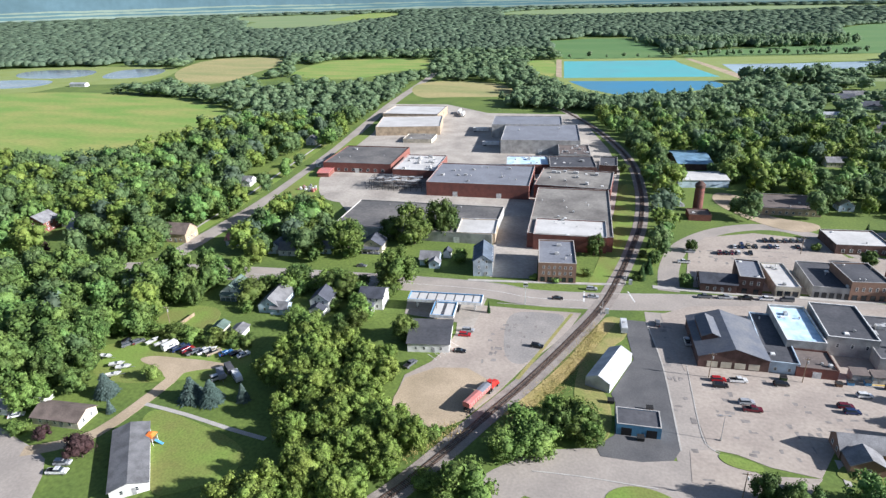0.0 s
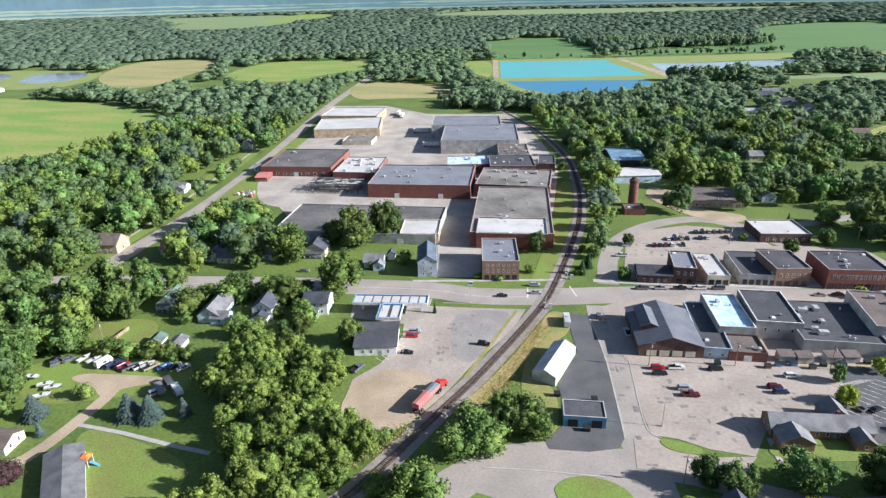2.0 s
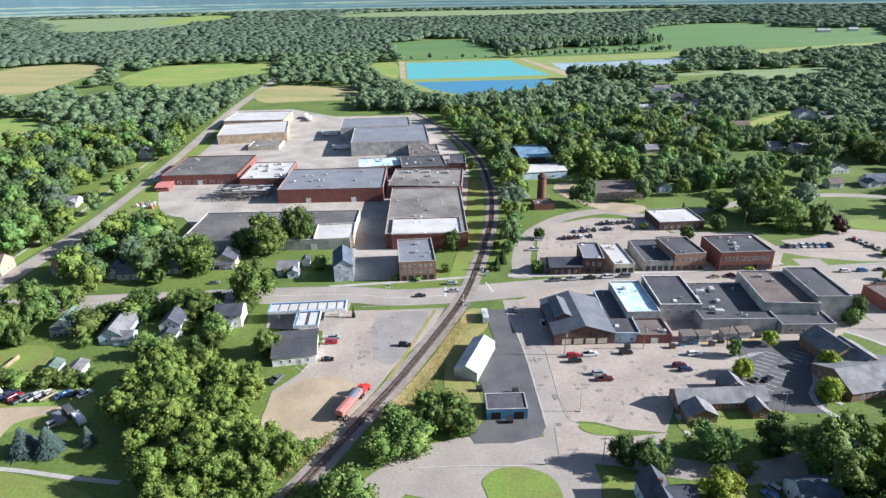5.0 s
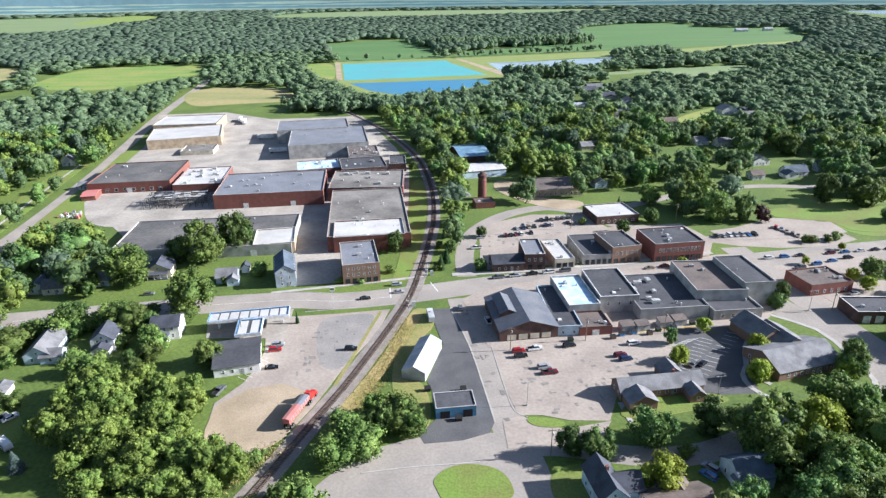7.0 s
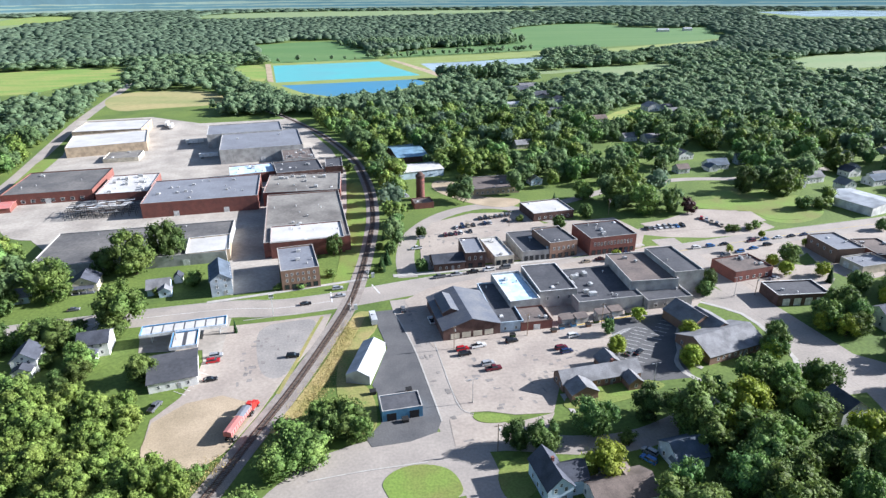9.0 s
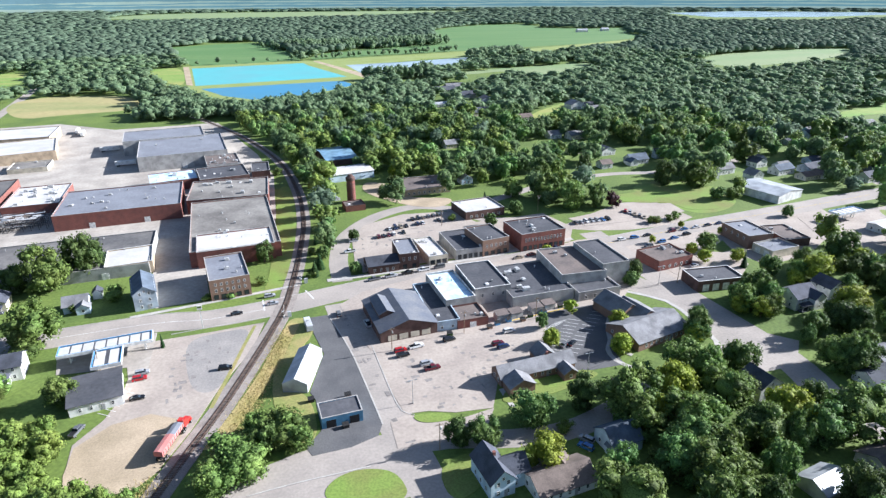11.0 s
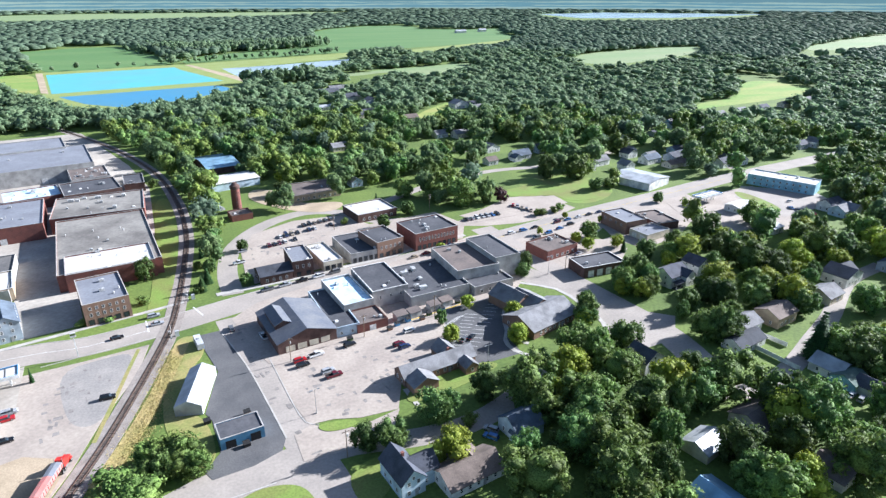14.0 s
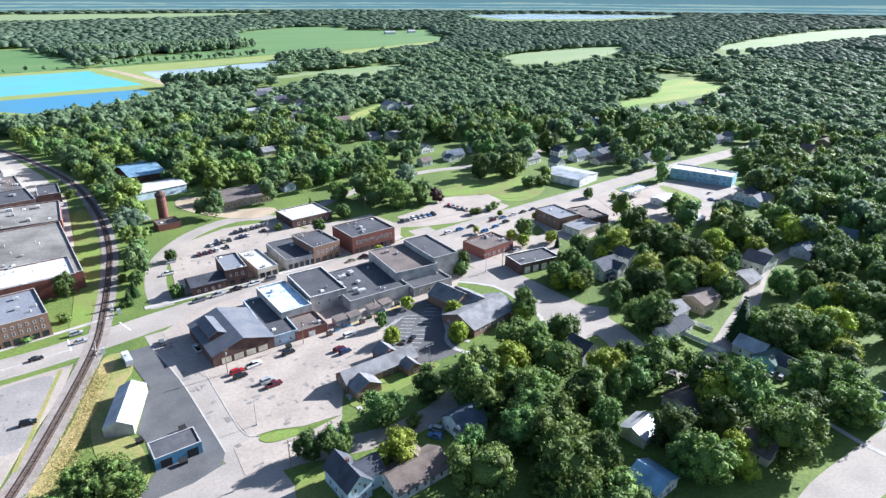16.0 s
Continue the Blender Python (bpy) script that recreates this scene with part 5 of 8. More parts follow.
area("dyke_track", "pale gravel track beside the pond", "track", [(-225.7, 1171.0), (-216.5, 1172.2), (-169.3, 924.0), (-179.8, 935.0)], 0.0715, "gravel")
area("crop_field", "smooth dark green crop field behind the ponds", "field", [(-336.1, 1607.0), (-247.1, 1685.6), (-148.0, 1707.8), (-54.9, 1421.4), (-26.9, 1247.1), (-123.1, 1204.4), (-212.2, 1182.8), (-248.9, 1288.6)], 0.0695, "crop", reach=0.05)
area("crop_field", "large smooth green crop field", "field", [(390.3, 2115.7), (498.8, 2300.5), (650.5, 2426.8), (817.9, 2431.5), (796.0, 2168.4), (947.4, 2072.9), (1072.9, 2112.9), (936.1, 1800.0), (926.4, 1668.5), (672.5, 1485.6), (506.1, 1429.3), (362.3, 1375.4), (223.3, 1331.8), (103.3, 1289.5), (-1.3, 1243.2), (-10.5, 1289.3), (25.2, 1372.8), (115.4, 1446.3), (299.7, 1567.6)], 0.071, "crop", reach=0.06)
area("crop_field", "light green field between hedges", "field", [(215.6, 986.8), (320.0, 1030.7), (378.1, 1041.7), (497.4, 1081.3), (456.4, 1012.3), (365.9, 935.3), (327.6, 931.6), (300.6, 994.8), (233.4, 951.2)], 0.0725, "crop_light_hazed", reach=0.08, soft=True)
area("stubble_strip", "pale yellow stubble strip among hedges", "field", [(441.3, 1353.1), (559.2, 1422.9), (762.7, 1540.6), (833.2, 1575.4), (784.8, 1471.2), (573.3, 1338.2), (437.8, 1278.4)], 0.0745, "bank", reach=0.06)
area("far_field", "pale far field near the horizon", "field", [(-1110.6, 3468.5), (-921.8, 4302.4), (-30.6, 4399.9), (1229.8, 4224.6), (1098.7, 4260.6), (286.8, 3630.5), (-486.7, 3340.0)], 0.074, "crop_light_hazed", reach=0.1, soft=True)
area("far_field", "pale far fields near the horizon", "field", [(-1862.3, 2312.5), (-2242.6, 3154.7), (-1981.5, 3668.1), (-1486.2, 2857.4), (-1431.0, 2357.7), (-1572.6, 2196.9)], 0.0755, "crop_light_hazed", reach=0.1, soft=True)
area("far_field", "pale far meadow near the horizon", "field", [(-2780.6, 3410.0), (-2442.2, 3660.0), (-2063.0, 3886.4), (-1770.9, 3075.1), (-1830.6, 2735.9), (-2006.1, 2657.1)], 0.077, "crop_light_hazed", reach=0.1, soft=True)
area("far_field", "green far field near the horizon", "field", [(-1688.2, 2713.6), (-2062.5, 3886.6), (-1860.7, 3987.2), (-1614.3, 3617.5), (-1546.5, 2908.3)], 0.0785, "meadow", reach=0.1, soft=True)
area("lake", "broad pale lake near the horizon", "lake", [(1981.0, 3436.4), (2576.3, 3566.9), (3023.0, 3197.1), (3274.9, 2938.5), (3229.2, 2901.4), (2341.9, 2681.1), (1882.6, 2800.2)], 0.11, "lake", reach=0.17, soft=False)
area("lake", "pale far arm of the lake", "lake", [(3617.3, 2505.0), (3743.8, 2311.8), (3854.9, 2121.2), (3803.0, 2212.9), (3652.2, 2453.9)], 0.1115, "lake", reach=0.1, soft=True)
area("crop_field", "light green field among woods", "field", [(732.9, 1126.6), (935.7, 1198.3), (1176.8, 1231.4), (1041.6, 1078.7), (780.1, 961.8), (659.1, 955.8)], 0.083, "crop_light_hazed", reach=0.1, soft=True)
area("crop_field", "light green field among woods", "field", [(1356.4, 1102.6), (1925.2, 1334.0), (2544.3, 1506.7), (2827.5, 1470.9), (2437.5, 1226.9), (1803.6, 1107.6), (1281.3, 993.0)], 0.0845, "crop_light_hazed", reach=0.1, soft=True)
area("paddock", "bright green paddock ringed by trees", "field", [(762.3, 704.1), (814.2, 662.4), (792.5, 602.5), (690.3, 557.8), (601.3, 541.7), (552.1, 539.0), (506.3, 527.8), (530.8, 559.1), (626.6, 579.6)], 0.086, "meadow", reach=0.1, soft=True)
area("paddock", "narrow green clearing among houses", "field", [(214.1, 615.7), (267.6, 669.8), (300.9, 692.8), (292.9, 658.4), (243.5, 620.1), (215.7, 587.6)], 0.0875, "meadow", reach=0.1, soft=True)
area("roadside_lawn", "mown lawn between the road and the factory", "lawn", [(-237.9, 302.0), (-259.5, 423.1), (-283.2, 519.0), (-250.9, 511.5), (-244.3, 453.3), (-233.2, 386.1), (-216.0, 326.6), (-211.9, 282.5), (-214.2, 248.9), (-216.6, 238.0)], 0.084, "lawn", soft=True)
area("roadside_lawn", "mown verge with drives along the road", "lawn", [(-236.8, 211.3), (-241.3, 244.8), (-248.3, 293.1), (-261.4, 354.6), (-282.3, 443.2), (-294.9, 521.4), (-308.6, 523.5), (-296.7, 439.3), (-282.7, 364.0), (-255.8, 308.6), (-250.8, 251.1)], 0.0855, "lawn", soft=True)

# ---- roads, lots and paths ----
strip("main_street", "sun-bleached main street with worn lane paint", "road", [(-386.2, 149.1), (-303.5, 177.0), (-234.3, 197.9), (-178.1, 210.6), (-124.1, 221.0), (-72.8, 228.7), (-50.0, 227.8), (-21.8, 233.4), (7.4, 241.9), (48.7, 252.1), (94.5, 259.8), (135.9, 268.2), (195.0, 281.7), (272.7, 296.8), (337.3, 310.0), (409.5, 321.0), (484.1, 330.6), (558.0, 338.3)], 14.5, 0.05, "road", opened=False)
strip("kerb", "pale concrete kerb along the main street", "kerb", [(-386.2, 149.1), (-303.5, 177.0), (-234.3, 197.9), (-178.1, 210.6), (-124.1, 221.0), (-72.8, 228.7), (-50.0, 227.8), (-21.8, 233.4), (7.4, 241.9), (48.7, 252.1), (94.5, 259.8), (135.9, 268.2), (195.0, 281.7), (272.7, 296.8), (337.3, 310.0), (409.5, 321.0), (484.1, 330.6), (558.0, 338.3)], 0.3, 0.17, "concrete", shift=7.4)
strip("kerb", "pale concrete kerb along the main street", "kerb", [(-62.2, 218.5), (-25.9, 225.2)], 0.3, 0.17, "concrete")
strip("sidewalk", "pale concrete sidewalk along the main street", "sidewalk", [(-80.7, 234.8), (-52.5, 241.7), (-28.0, 247.9), (-15.4, 251.3)], 2.0, 0.15, "concrete", shift=0.8)
strip("sidewalk", "wide pale concrete sidewalk before the shops", "sidewalk", [(-2.6, 253.6), (23.4, 256.5), (50.2, 261.3), (74.7, 264.9), (100.9, 272.6), (124.8, 278.6)], 3.0, 0.15, "concrete", shift=0.4)
strip("west_road", "straight sun-bleached road past the factory", "road", [(-229.7, 185.0), (-231.9, 209.9), (-233.6, 236.0), (-241.4, 312.9), (-264.5, 431.5), (-286.8, 523.5), (-318.3, 653.3), (-352.6, 829.0), (-375.9, 943.2)], 10.5, 0.045, "road")
strip("side_street", "worn side street between the car park and the yard", "road", [(1.1, 230.7), (6.2, 197.8), (11.4, 169.3), (15.7, 146.7), (19.0, 130.4), (21.0, 116.6), (22.3, 101.7)], 11.0, 0.04, "road")
strip("lower_street", "curving worn street with pale kerbs", "road", [(-35.7, 115.3), (-26.2, 128.4), (-11.4, 136.9), (14.3, 139.4)], 12, 0.038, "road")
strip("lower_street", "worn street shaded by trees", "road", [(11.1, 138.9), (28.8, 139.4), (48.6, 135.9), (69.4, 137.3), (99.6, 150.9)], 8, 0.036, "road")
strip("east_street", "sun-bleached side street with tree shadows", "road", [(137.7, 285.4), (145.2, 221.7), (150.4, 188.8), (154.4, 163.9), (154.0, 144.3), (146.8, 115.3)], 13, 0.042, "road")
strip("back_road", "curving pale road behind the shops", "road", [(4.1, 251.8), (3.4, 277.7), (8.6, 306.8), (26.2, 333.4), (50.7, 346.9), (72.6, 338.5), (89.9, 315.9), (113.0, 311.3)], 9, 0.043, "road")
area("corner_lawn", "oval lawn island with pale kerb", "lawn", [(-7.0, 126.1), (-3.3, 130.7), (2.9, 132.5), (10.6, 130.8), (14.0, 126.2), (14.9, 119.4), (2.6, 115.6), (-3.1, 116.5), (-5.4, 122.1)], 0.142, "lawn", soft=True)
area("truck_lot", "pale gravel and worn asphalt truck lot", "lot", [(-69.3, 214.3), (-48.1, 217.1), (-27.8, 220.8), (-30.7, 202.0), (-39.4, 179.1), (-44.9, 158.6), (-50.3, 144.4), (-56.4, 136.6), (-67.5, 135.9), (-73.6, 140.1), (-75.4, 146.3), (-77.4, 158.5), (-71.8, 169.1), (-70.0, 179.1), (-70.4, 197.9)], 0.0935, "lot")
area("gravel_lot", "tan gravel turning area where trucks park", "lot", [(-45.8, 163.0), (-50.7, 142.6), (-56.2, 136.2), (-66.5, 135.4), (-73.6, 139.4), (-75.6, 145.8), (-76.5, 157.1), (-68.9, 166.0), (-58.5, 169.2)], 0.11, "gravel")
area("old_asphalt", "worn grey asphalt part of the truck lot", "lot", [(-55.7, 212.8), (-42.7, 216.6), (-32.6, 217.5), (-34.5, 204.3), (-37.2, 189.5), (-39.9, 177.0), (-47.1, 177.5), (-52.2, 191.8)], 0.0965, "old_asphalt", soft=True)
strip("grass_strip", "thin green grass strip along the truck lot", "grass", [(-31.3, 218.9), (-33.8, 205.9), (-36.5, 190.5), (-39.0, 177.3), (-40.7, 168.3)], 1.3, 0.112, "dry_lawn", clear=False)
area("street_apron", "worn paving of the curving street beside the lawn island", "road", [(-30.4, 118.0), (-23.3, 124.3), (-14.7, 129.8), (-7.2, 133.7), (3.0, 135.8), (14.8, 134.4), (17.9, 126.3), (18.5, 118.5)], 0.0455, "road", soft=True)
area("asphalt_pad", "dark asphalt pad beside the white tent", "lot", [(-10.5, 220.8), (-3.1, 221.7), (4.0, 193.9), (8.7, 166.2), (11.0, 149.8), (9.4, 145.1), (1.4, 141.7), (-9.6, 140.2), (-11.5, 144.1), (-7.0, 150.5), (-8.5, 166.1), (-10.3, 170.5), (-5.3, 193.1), (-8.9, 208.3)], 0.1065, "asphalt")
area("car_park", "worn pale car park with tar patches", "lot", [(12.0, 195.4), (36.8, 198.6), (77.6, 201.8), (80.3, 195.8), (72.6, 177.5), (64.1, 173.2), (52.1, 166.3), (45.8, 150.7), (33.9, 150.9), (25.7, 153.3), (18.5, 153.3), (15.5, 166.2)], 0.098, "lot")
area("dark_car_park", "dark asphalt car park with white bay lines", "lot", [(79.7, 205.1), (104.4, 208.1), (112.1, 205.9), (104.1, 190.0), (89.3, 166.4), (75.0, 161.9), (70.5, 175.9), (79.2, 193.8)], 0.1045, "asphalt")
area("shop_car_park", "grey shop car park behind the stores", "lot", [(11.4, 300.2), (19.0, 321.4), (42.6, 335.0), (71.8, 334.6), (78.6, 320.5), (82.8, 311.7), (51.1, 284.4), (31.9, 276.0), (10.9, 269.4)], 0.101, "lot")
area("alley", "shaded concrete alley between factory walls", "alley", [(-94.7, 342.2), (-77.6, 345.0), (-60.8, 291.6), (-52.0, 246.3), (-72.6, 241.8), (-82.3, 285.8)], 0.1025, "yard")
area("factory_yard", "pale concrete factory yard", "yard", [(-243.9, 378.1), (-183.8, 395.6), (-135.0, 353.3), (-87.2, 357.9), (-75.8, 338.9), (-116.7, 328.0), (-189.6, 316.3), (-203.5, 318.2), (-218.1, 331.4)], 0.094, "yard", soft=True)
area("factory_yard", "pale concrete loading yard between warehouses", "yard", [(-223.1, 439.4), (-215.5, 472.6), (-202.8, 506.4), (-236.1, 622.1), (-212.4, 621.1), (-173.7, 565.6), (-133.4, 488.4), (-124.9, 436.8), (-158.0, 422.6)], 0.0955, "yard", reach=0.1, soft=True)
area("side_lot", "sunlit pale car park beside the lawn", "lot", [(134.6, 308.4), (185.3, 323.4), (205.8, 321.3), (206.1, 305.8), (184.3, 298.1), (139.5, 294.7)], 0.107, "lot")
area("lawn", "mown lawn strip beside the railway", "lawn", [(-29.2, 341.2), (-31.6, 405.4), (-22.4, 407.9), (-17.0, 336.0), (-18.5, 285.1), (-22.3, 246.1), (-30.4, 246.1), (-28.2, 264.5)], 0.1035, "lawn", soft=True)
area("rail_lawn", "rough mown grass beside the white tent", "lawn", [(-17.5, 222.2), (-10.5, 220.8), (-8.5, 208.3), (-13.9, 197.8), (-19.1, 175.8), (-10.5, 169.3), (-7.4, 150.5), (-11.7, 142.8), (-22.0, 163.1), (-22.7, 190.0), (-20.0, 215.1)], 0.11, "dry_lawn", soft=True)
area("lawn", "mown village lawn beside the car park", "lawn", [(164.8, 340.9), (225.1, 350.0), (262.2, 346.3), (235.2, 305.5), (209.0, 305.8), (206.8, 323.1), (186.2, 325.2)], 0.1015, "lawn", clear=False, soft=True)
area("lawn", "mown lawn before the office", "lawn", [(48.9, 153.4), (53.1, 159.8), (79.1, 165.7), (87.4, 161.9), (80.7, 158.2), (65.2, 153.4), (52.7, 151.5)], 0.133, "lawn", soft=True)
area("lawn", "mown lawn before the houses", "lawn", [(23.9, 129.4), (35.7, 133.8), (39.4, 126.4), (30.9, 116.7), (24.6, 116.7)], 0.1245, "lawn", soft=True)
area("kerb_island", "small grass island with pale kerb", "lawn", [(20.4, 151.4), (23.1, 152.5), (32.2, 150.9), (31.7, 147.5), (25.0, 147.5), (21.8, 148.8)], 0.226, "lawn", soft=True)
area("back_garden", "mown green garden behind the long house", "lawn", [(-147.8, 116.0), (-132.4, 115.4), (-105.8, 111.1), (-101.6, 100.6), (-110.4, 91.0), (-118.1, 85.2), (-132.0, 99.4), (-141.3, 103.9)], 0.1175, "lawn", soft=True)
area("back_garden", "mown green gardens between houses", "lawn", [(-185.8, 151.5), (-192.0, 171.4), (-182.2, 177.3), (-167.2, 177.0), (-162.8, 161.4), (-170.9, 152.0)], 0.119, "lawn", soft=True)
strip("drive", "sandy drive through lawns", "drive", [(-154.1, 139.4), (-152.1, 129.2), (-151.7, 114.1), (-153.1, 100.4), (-159.6, 92.3), (-166.9, 87.2)], 4.5, 0.06, "gravel")
strip("footpath", "narrow pale footpath over the lawn", "path", [(-149.9, 116.5), (-133.4, 116.5), (-117.4, 115.5), (-102.9, 115.2)], 1.5, 0.07, "concrete")
strip("cul_de_sac", "worn residential road", "road", [(-193.4, 88.6), (-173.3, 85.0), (-160.3, 82.3), (-153.2, 73.8), (-144.3, 61.7)], 11, 0.05, "road")
strip("street_corner", "sunlit street corner with painted crossing", "road", [(192.2, 62.4), (165.8, 60.6), (147.4, 58.8), (131.7, 54.9)], 13, 0.05, "road")
area("downtown_paving", "pale worn paving of the shop block", "paving", [(11.2, 224.6), (36.2, 244.0), (126.7, 276.5), (138.1, 276.4), (143.3, 246.2), (129.1, 221.7), (118.3, 209.4), (80.0, 199.3), (36.5, 196.2), (16.4, 193.1)], 0.0905, "lot")
area("downtown_paving", "pale worn paving behind the northern shops", "paving", [(13.7, 259.0), (40.0, 263.9), (122.1, 275.2), (131.5, 294.8), (123.4, 319.8), (73.8, 312.7), (29.8, 300.0), (14.1, 281.2)], 0.092, "lot")
area("street_paving", "pale paving at the eastern corner", "paving", [(142.7, 245.0), (151.8, 236.7), (157.6, 214.6), (175.0, 214.5), (195.0, 244.7), (179.0, 250.5), (165.6, 262.9), (152.2, 256.7)], 0.0935, "lot")
area("gas_forecourt", "pale concrete forecourt of the gas station", "paving", [(262.6, 282.3), (340.4, 290.1), (339.1, 258.1), (306.0, 222.4), (251.0, 217.2), (250.0, 244.6)], 0.105, "lot")
area("motel_lot", "grey asphalt lot beside the light blue building", "lot", [(333.3, 292.9), (368.2, 265.6), (360.4, 243.6), (309.0, 236.2), (310.5, 275.5)], 0.1065, "road")
area("fuel_forecourt", "shaded concrete forecourt under the fuel canopy", "paving", [(-100.6, 215.4), (-67.5, 221.0), (-65.0, 193.9), (-68.1, 182.6), (-72.5, 197.9), (-95.1, 197.9)], 0.108, "yard")
area("barn_yard", "pale gravel yard before the barns", "yard", [(27.4, 406.7), (43.9, 397.0), (49.4, 364.1), (80.1, 360.2), (70.0, 342.5), (50.7, 346.9), (28.9, 372.6), (22.7, 391.0)], 0.1095, "gravel", soft=True)
area("factory_ground", "worn concrete ground between the factory halls", "yard", [(-240.5, 372.1), (-266.7, 508.6), (-322.0, 657.1), (-252.8, 670.1), (-191.5, 629.0), (-100.0, 643.0), (-51.3, 501.3), (-35.2, 434.4), (-26.6, 304.7), (-63.4, 294.7), (-53.3, 246.3), (-72.6, 241.8), (-83.5, 285.8), (-165.5, 286.7), (-192.8, 316.3)], 0.089, "yard", soft=False)
strip("garden_street", "grey residential street under trees", "road", [(84.0, 339.1), (110.2, 354.6), (149.8, 376.7), (194.4, 388.6), (245.7, 387.1), (315.9, 405.5)], 7, 0.03, "road", opened=False)
strip("garden_street", "grey residential street among houses", "road", [(454.5, 552.4), (417.7, 480.0), (388.8, 405.2), (363.2, 327.1)], 7, 0.031, "road", opened=False)
strip("garden_street", "grey residential street among houses", "road", [(146.1, 121.5), (158.1, 116.7), (179.8, 122.2), (203.9, 132.9), (225.8, 142.9), (261.5, 162.3), (294.1, 169.4)], 7, 0.032, "road", opened=False)
area("store_apron", "pale paving round the lumber store", "paving", [(1.8, 229.6), (12.8, 240.2), (39.4, 249.2), (37.2, 242.3), (13.8, 222.1), (17.6, 192.3), (11.4, 191.5), (6.5, 208.3)], 0.1005, "lot")
area("street_widening", "worn paving at the street corner", "road", [(13.5, 150.6), (18.8, 153.0), (31.6, 146.8), (46.1, 150.7), (41.6, 142.4), (31.8, 138.3), (14.2, 138.2)], 0.099, "lot")

# ---- railway ----
strip("track_bed", "grey stone ballast bed of the railway", "railway", [(-69.1, 88.5), (-58.9, 107.7), (-52.6, 123.5), (-45.8, 143.9), (-35.4, 174.2), (-22.2, 223.3), (-18.0, 253.5), (-14.9, 295.0), (-13.8, 338.0), (-18.6, 397.2), (-32.9, 472.3), (-63.6, 556.8), (-110.5, 650.1), (-151.4, 713.8)], 7.5, 0.1, "ballast")
strip("weed_strip", "tall dry weeds beside the track", "weeds", [(-43.1, 150.3), (-35.8, 169.2), (-29.7, 188.1), (-21.9, 218.9)], 5.0, 0.12, "dry", shift=-5.6, clear=False)
RAIL_LINE = [(-69.1, 88.5), (-58.9, 107.7), (-52.6, 123.5), (-45.8, 143.9), (-35.4, 174.2), (-22.2, 223.3), (-18.0, 253.5), (-14.9, 295.0), (-13.8, 338.0), (-18.6, 397.2), (-32.9, 472.3), (-63.6, 556.8), (-110.5, 650.1), (-151.4, 713.8)]

# ---- factory ----
flat("factory_hall", "brick factory hall with stained flat roof", "building", -50.0, 322.3, 41.9, 77.7, 8.6, 8, wall="brick", roof="roof_weather", coping="concrete", units=16, front=[("window", 2, 2, 1.2, 1.5)])
flat("factory_hall", "factory hall with pale grey roof and pipes", "building", -58.1, 381.7, 46.1, 39.0, 3.6, 8.6, wall="brick", roof="roof_weather", units=14, big=True)
flat("factory_hall", "long red brick hall with grey roof and vents", "building", -117.5, 374.0, 65.0, 47.1, 8.5, 9, wall="brick", roof="roof_grey", units=18, front=[("dock_door", 2, 0, 3, 3.2)])
flat("factory_hall", "low red brick hall with dark grey roof", "building", -219.4, 407.2, 51.7, 53.0, 8.9, 7, wall="brick", roof="roof_worn", coping="brick_dark", units=5, front=[("window", 8, 1.2, 2.2, 2), ("dock_door", 1, 0, 3, 3.2)])
flat("factory_hall", "low hall with bright white roof", "building", -173.0, 400.6, 30.2, 42.7, 8.4, 6, wall="brick", roof="roof_white", units=26, big=True)
flat("workshop_building", "long low workshop with black roof", "building", -128.5, 294.7, 86.9, 44.5, 7.7, 5.5, wall="grey_wall", roof="roof_worn", coping="concrete", units=6, front=[("dock_door", 3, 0, 3, 3)])
flat("warehouse", "large pale grey metal warehouse", "building", -106.9, 501.5, 61.9, 63.9, 11.6, 11, wall="grey_wall", roof="roof_grey", units=2, front=[("dock_door", 1, 0, 3.5, 4)])
flat("warehouse", "grey metal warehouse with dark roof", "building", -128.8, 544.6, 61.2, 40.2, 12.5, 11.5, wall="grey_wall", roof="roof_grey", units=0, west=[("dock_door", 2, 0.8, 3, 3.2)])
flat("warehouse", "tan block warehouse with white roof", "building", -238.3, 531.0, 58.8, 51.3, 17.9, 8, wall="tan", roof="roof_white", units=0)
flat("warehouse", "tan block warehouse with long white roof", "building", -256.4, 586.1, 56.8, 47.5, 8.7, 8.5, wall="tan", roof="roof_white", units=0)
flat("factory_annex", "factory annex with pale blue-white roof", "building", -99.4, 423.5, 29.6, 24.5, 15.1, 7, wall="brick", roof="roof_ice", units=8, big=True)
flat("factory_annex", "factory annex with dark roof", "building", -67.0, 420.6, 31.0, 29.4, 14.0, 9, wall="brick_dark", roof="roof_dark", units=6, big=True)
flat("factory_annex", "factory annex crowded with pipes and units", "building", -72.3, 460.0, 22.8, 31.4, 12.0, 8, wall="grey_wall", roof="roof_brown", units=22, big=True)
flat("pump_house", "small dark brick pump house", "building", -44.2, 440.3, 12.1, 24.8, 6.1, 6, wall="brick_dark", roof="roof_dark", units=1)
flat("site_office", "low pale cabin in the factory yard", "building", -211.8, 490.9, 25.4, 21.8, 9.2, 3.5, wall="cream", roof="roof_weather", units=3)
house("red_shed", "small shed with red metal roof", -235.0, 370.7, 8.3, 14.1, 14.0, 3, 4, wall="brick", roof="red_tarp", windows=False)
flat("front_extension", "white-roofed front of the workshop", "building", -93.1, 288.4, 20.0, 21.2, 11.6, 5.9, wall="tan", roof="roof_white", coping="trim", units=0, front=[("dock_door", 1, 0, 3, 3)])
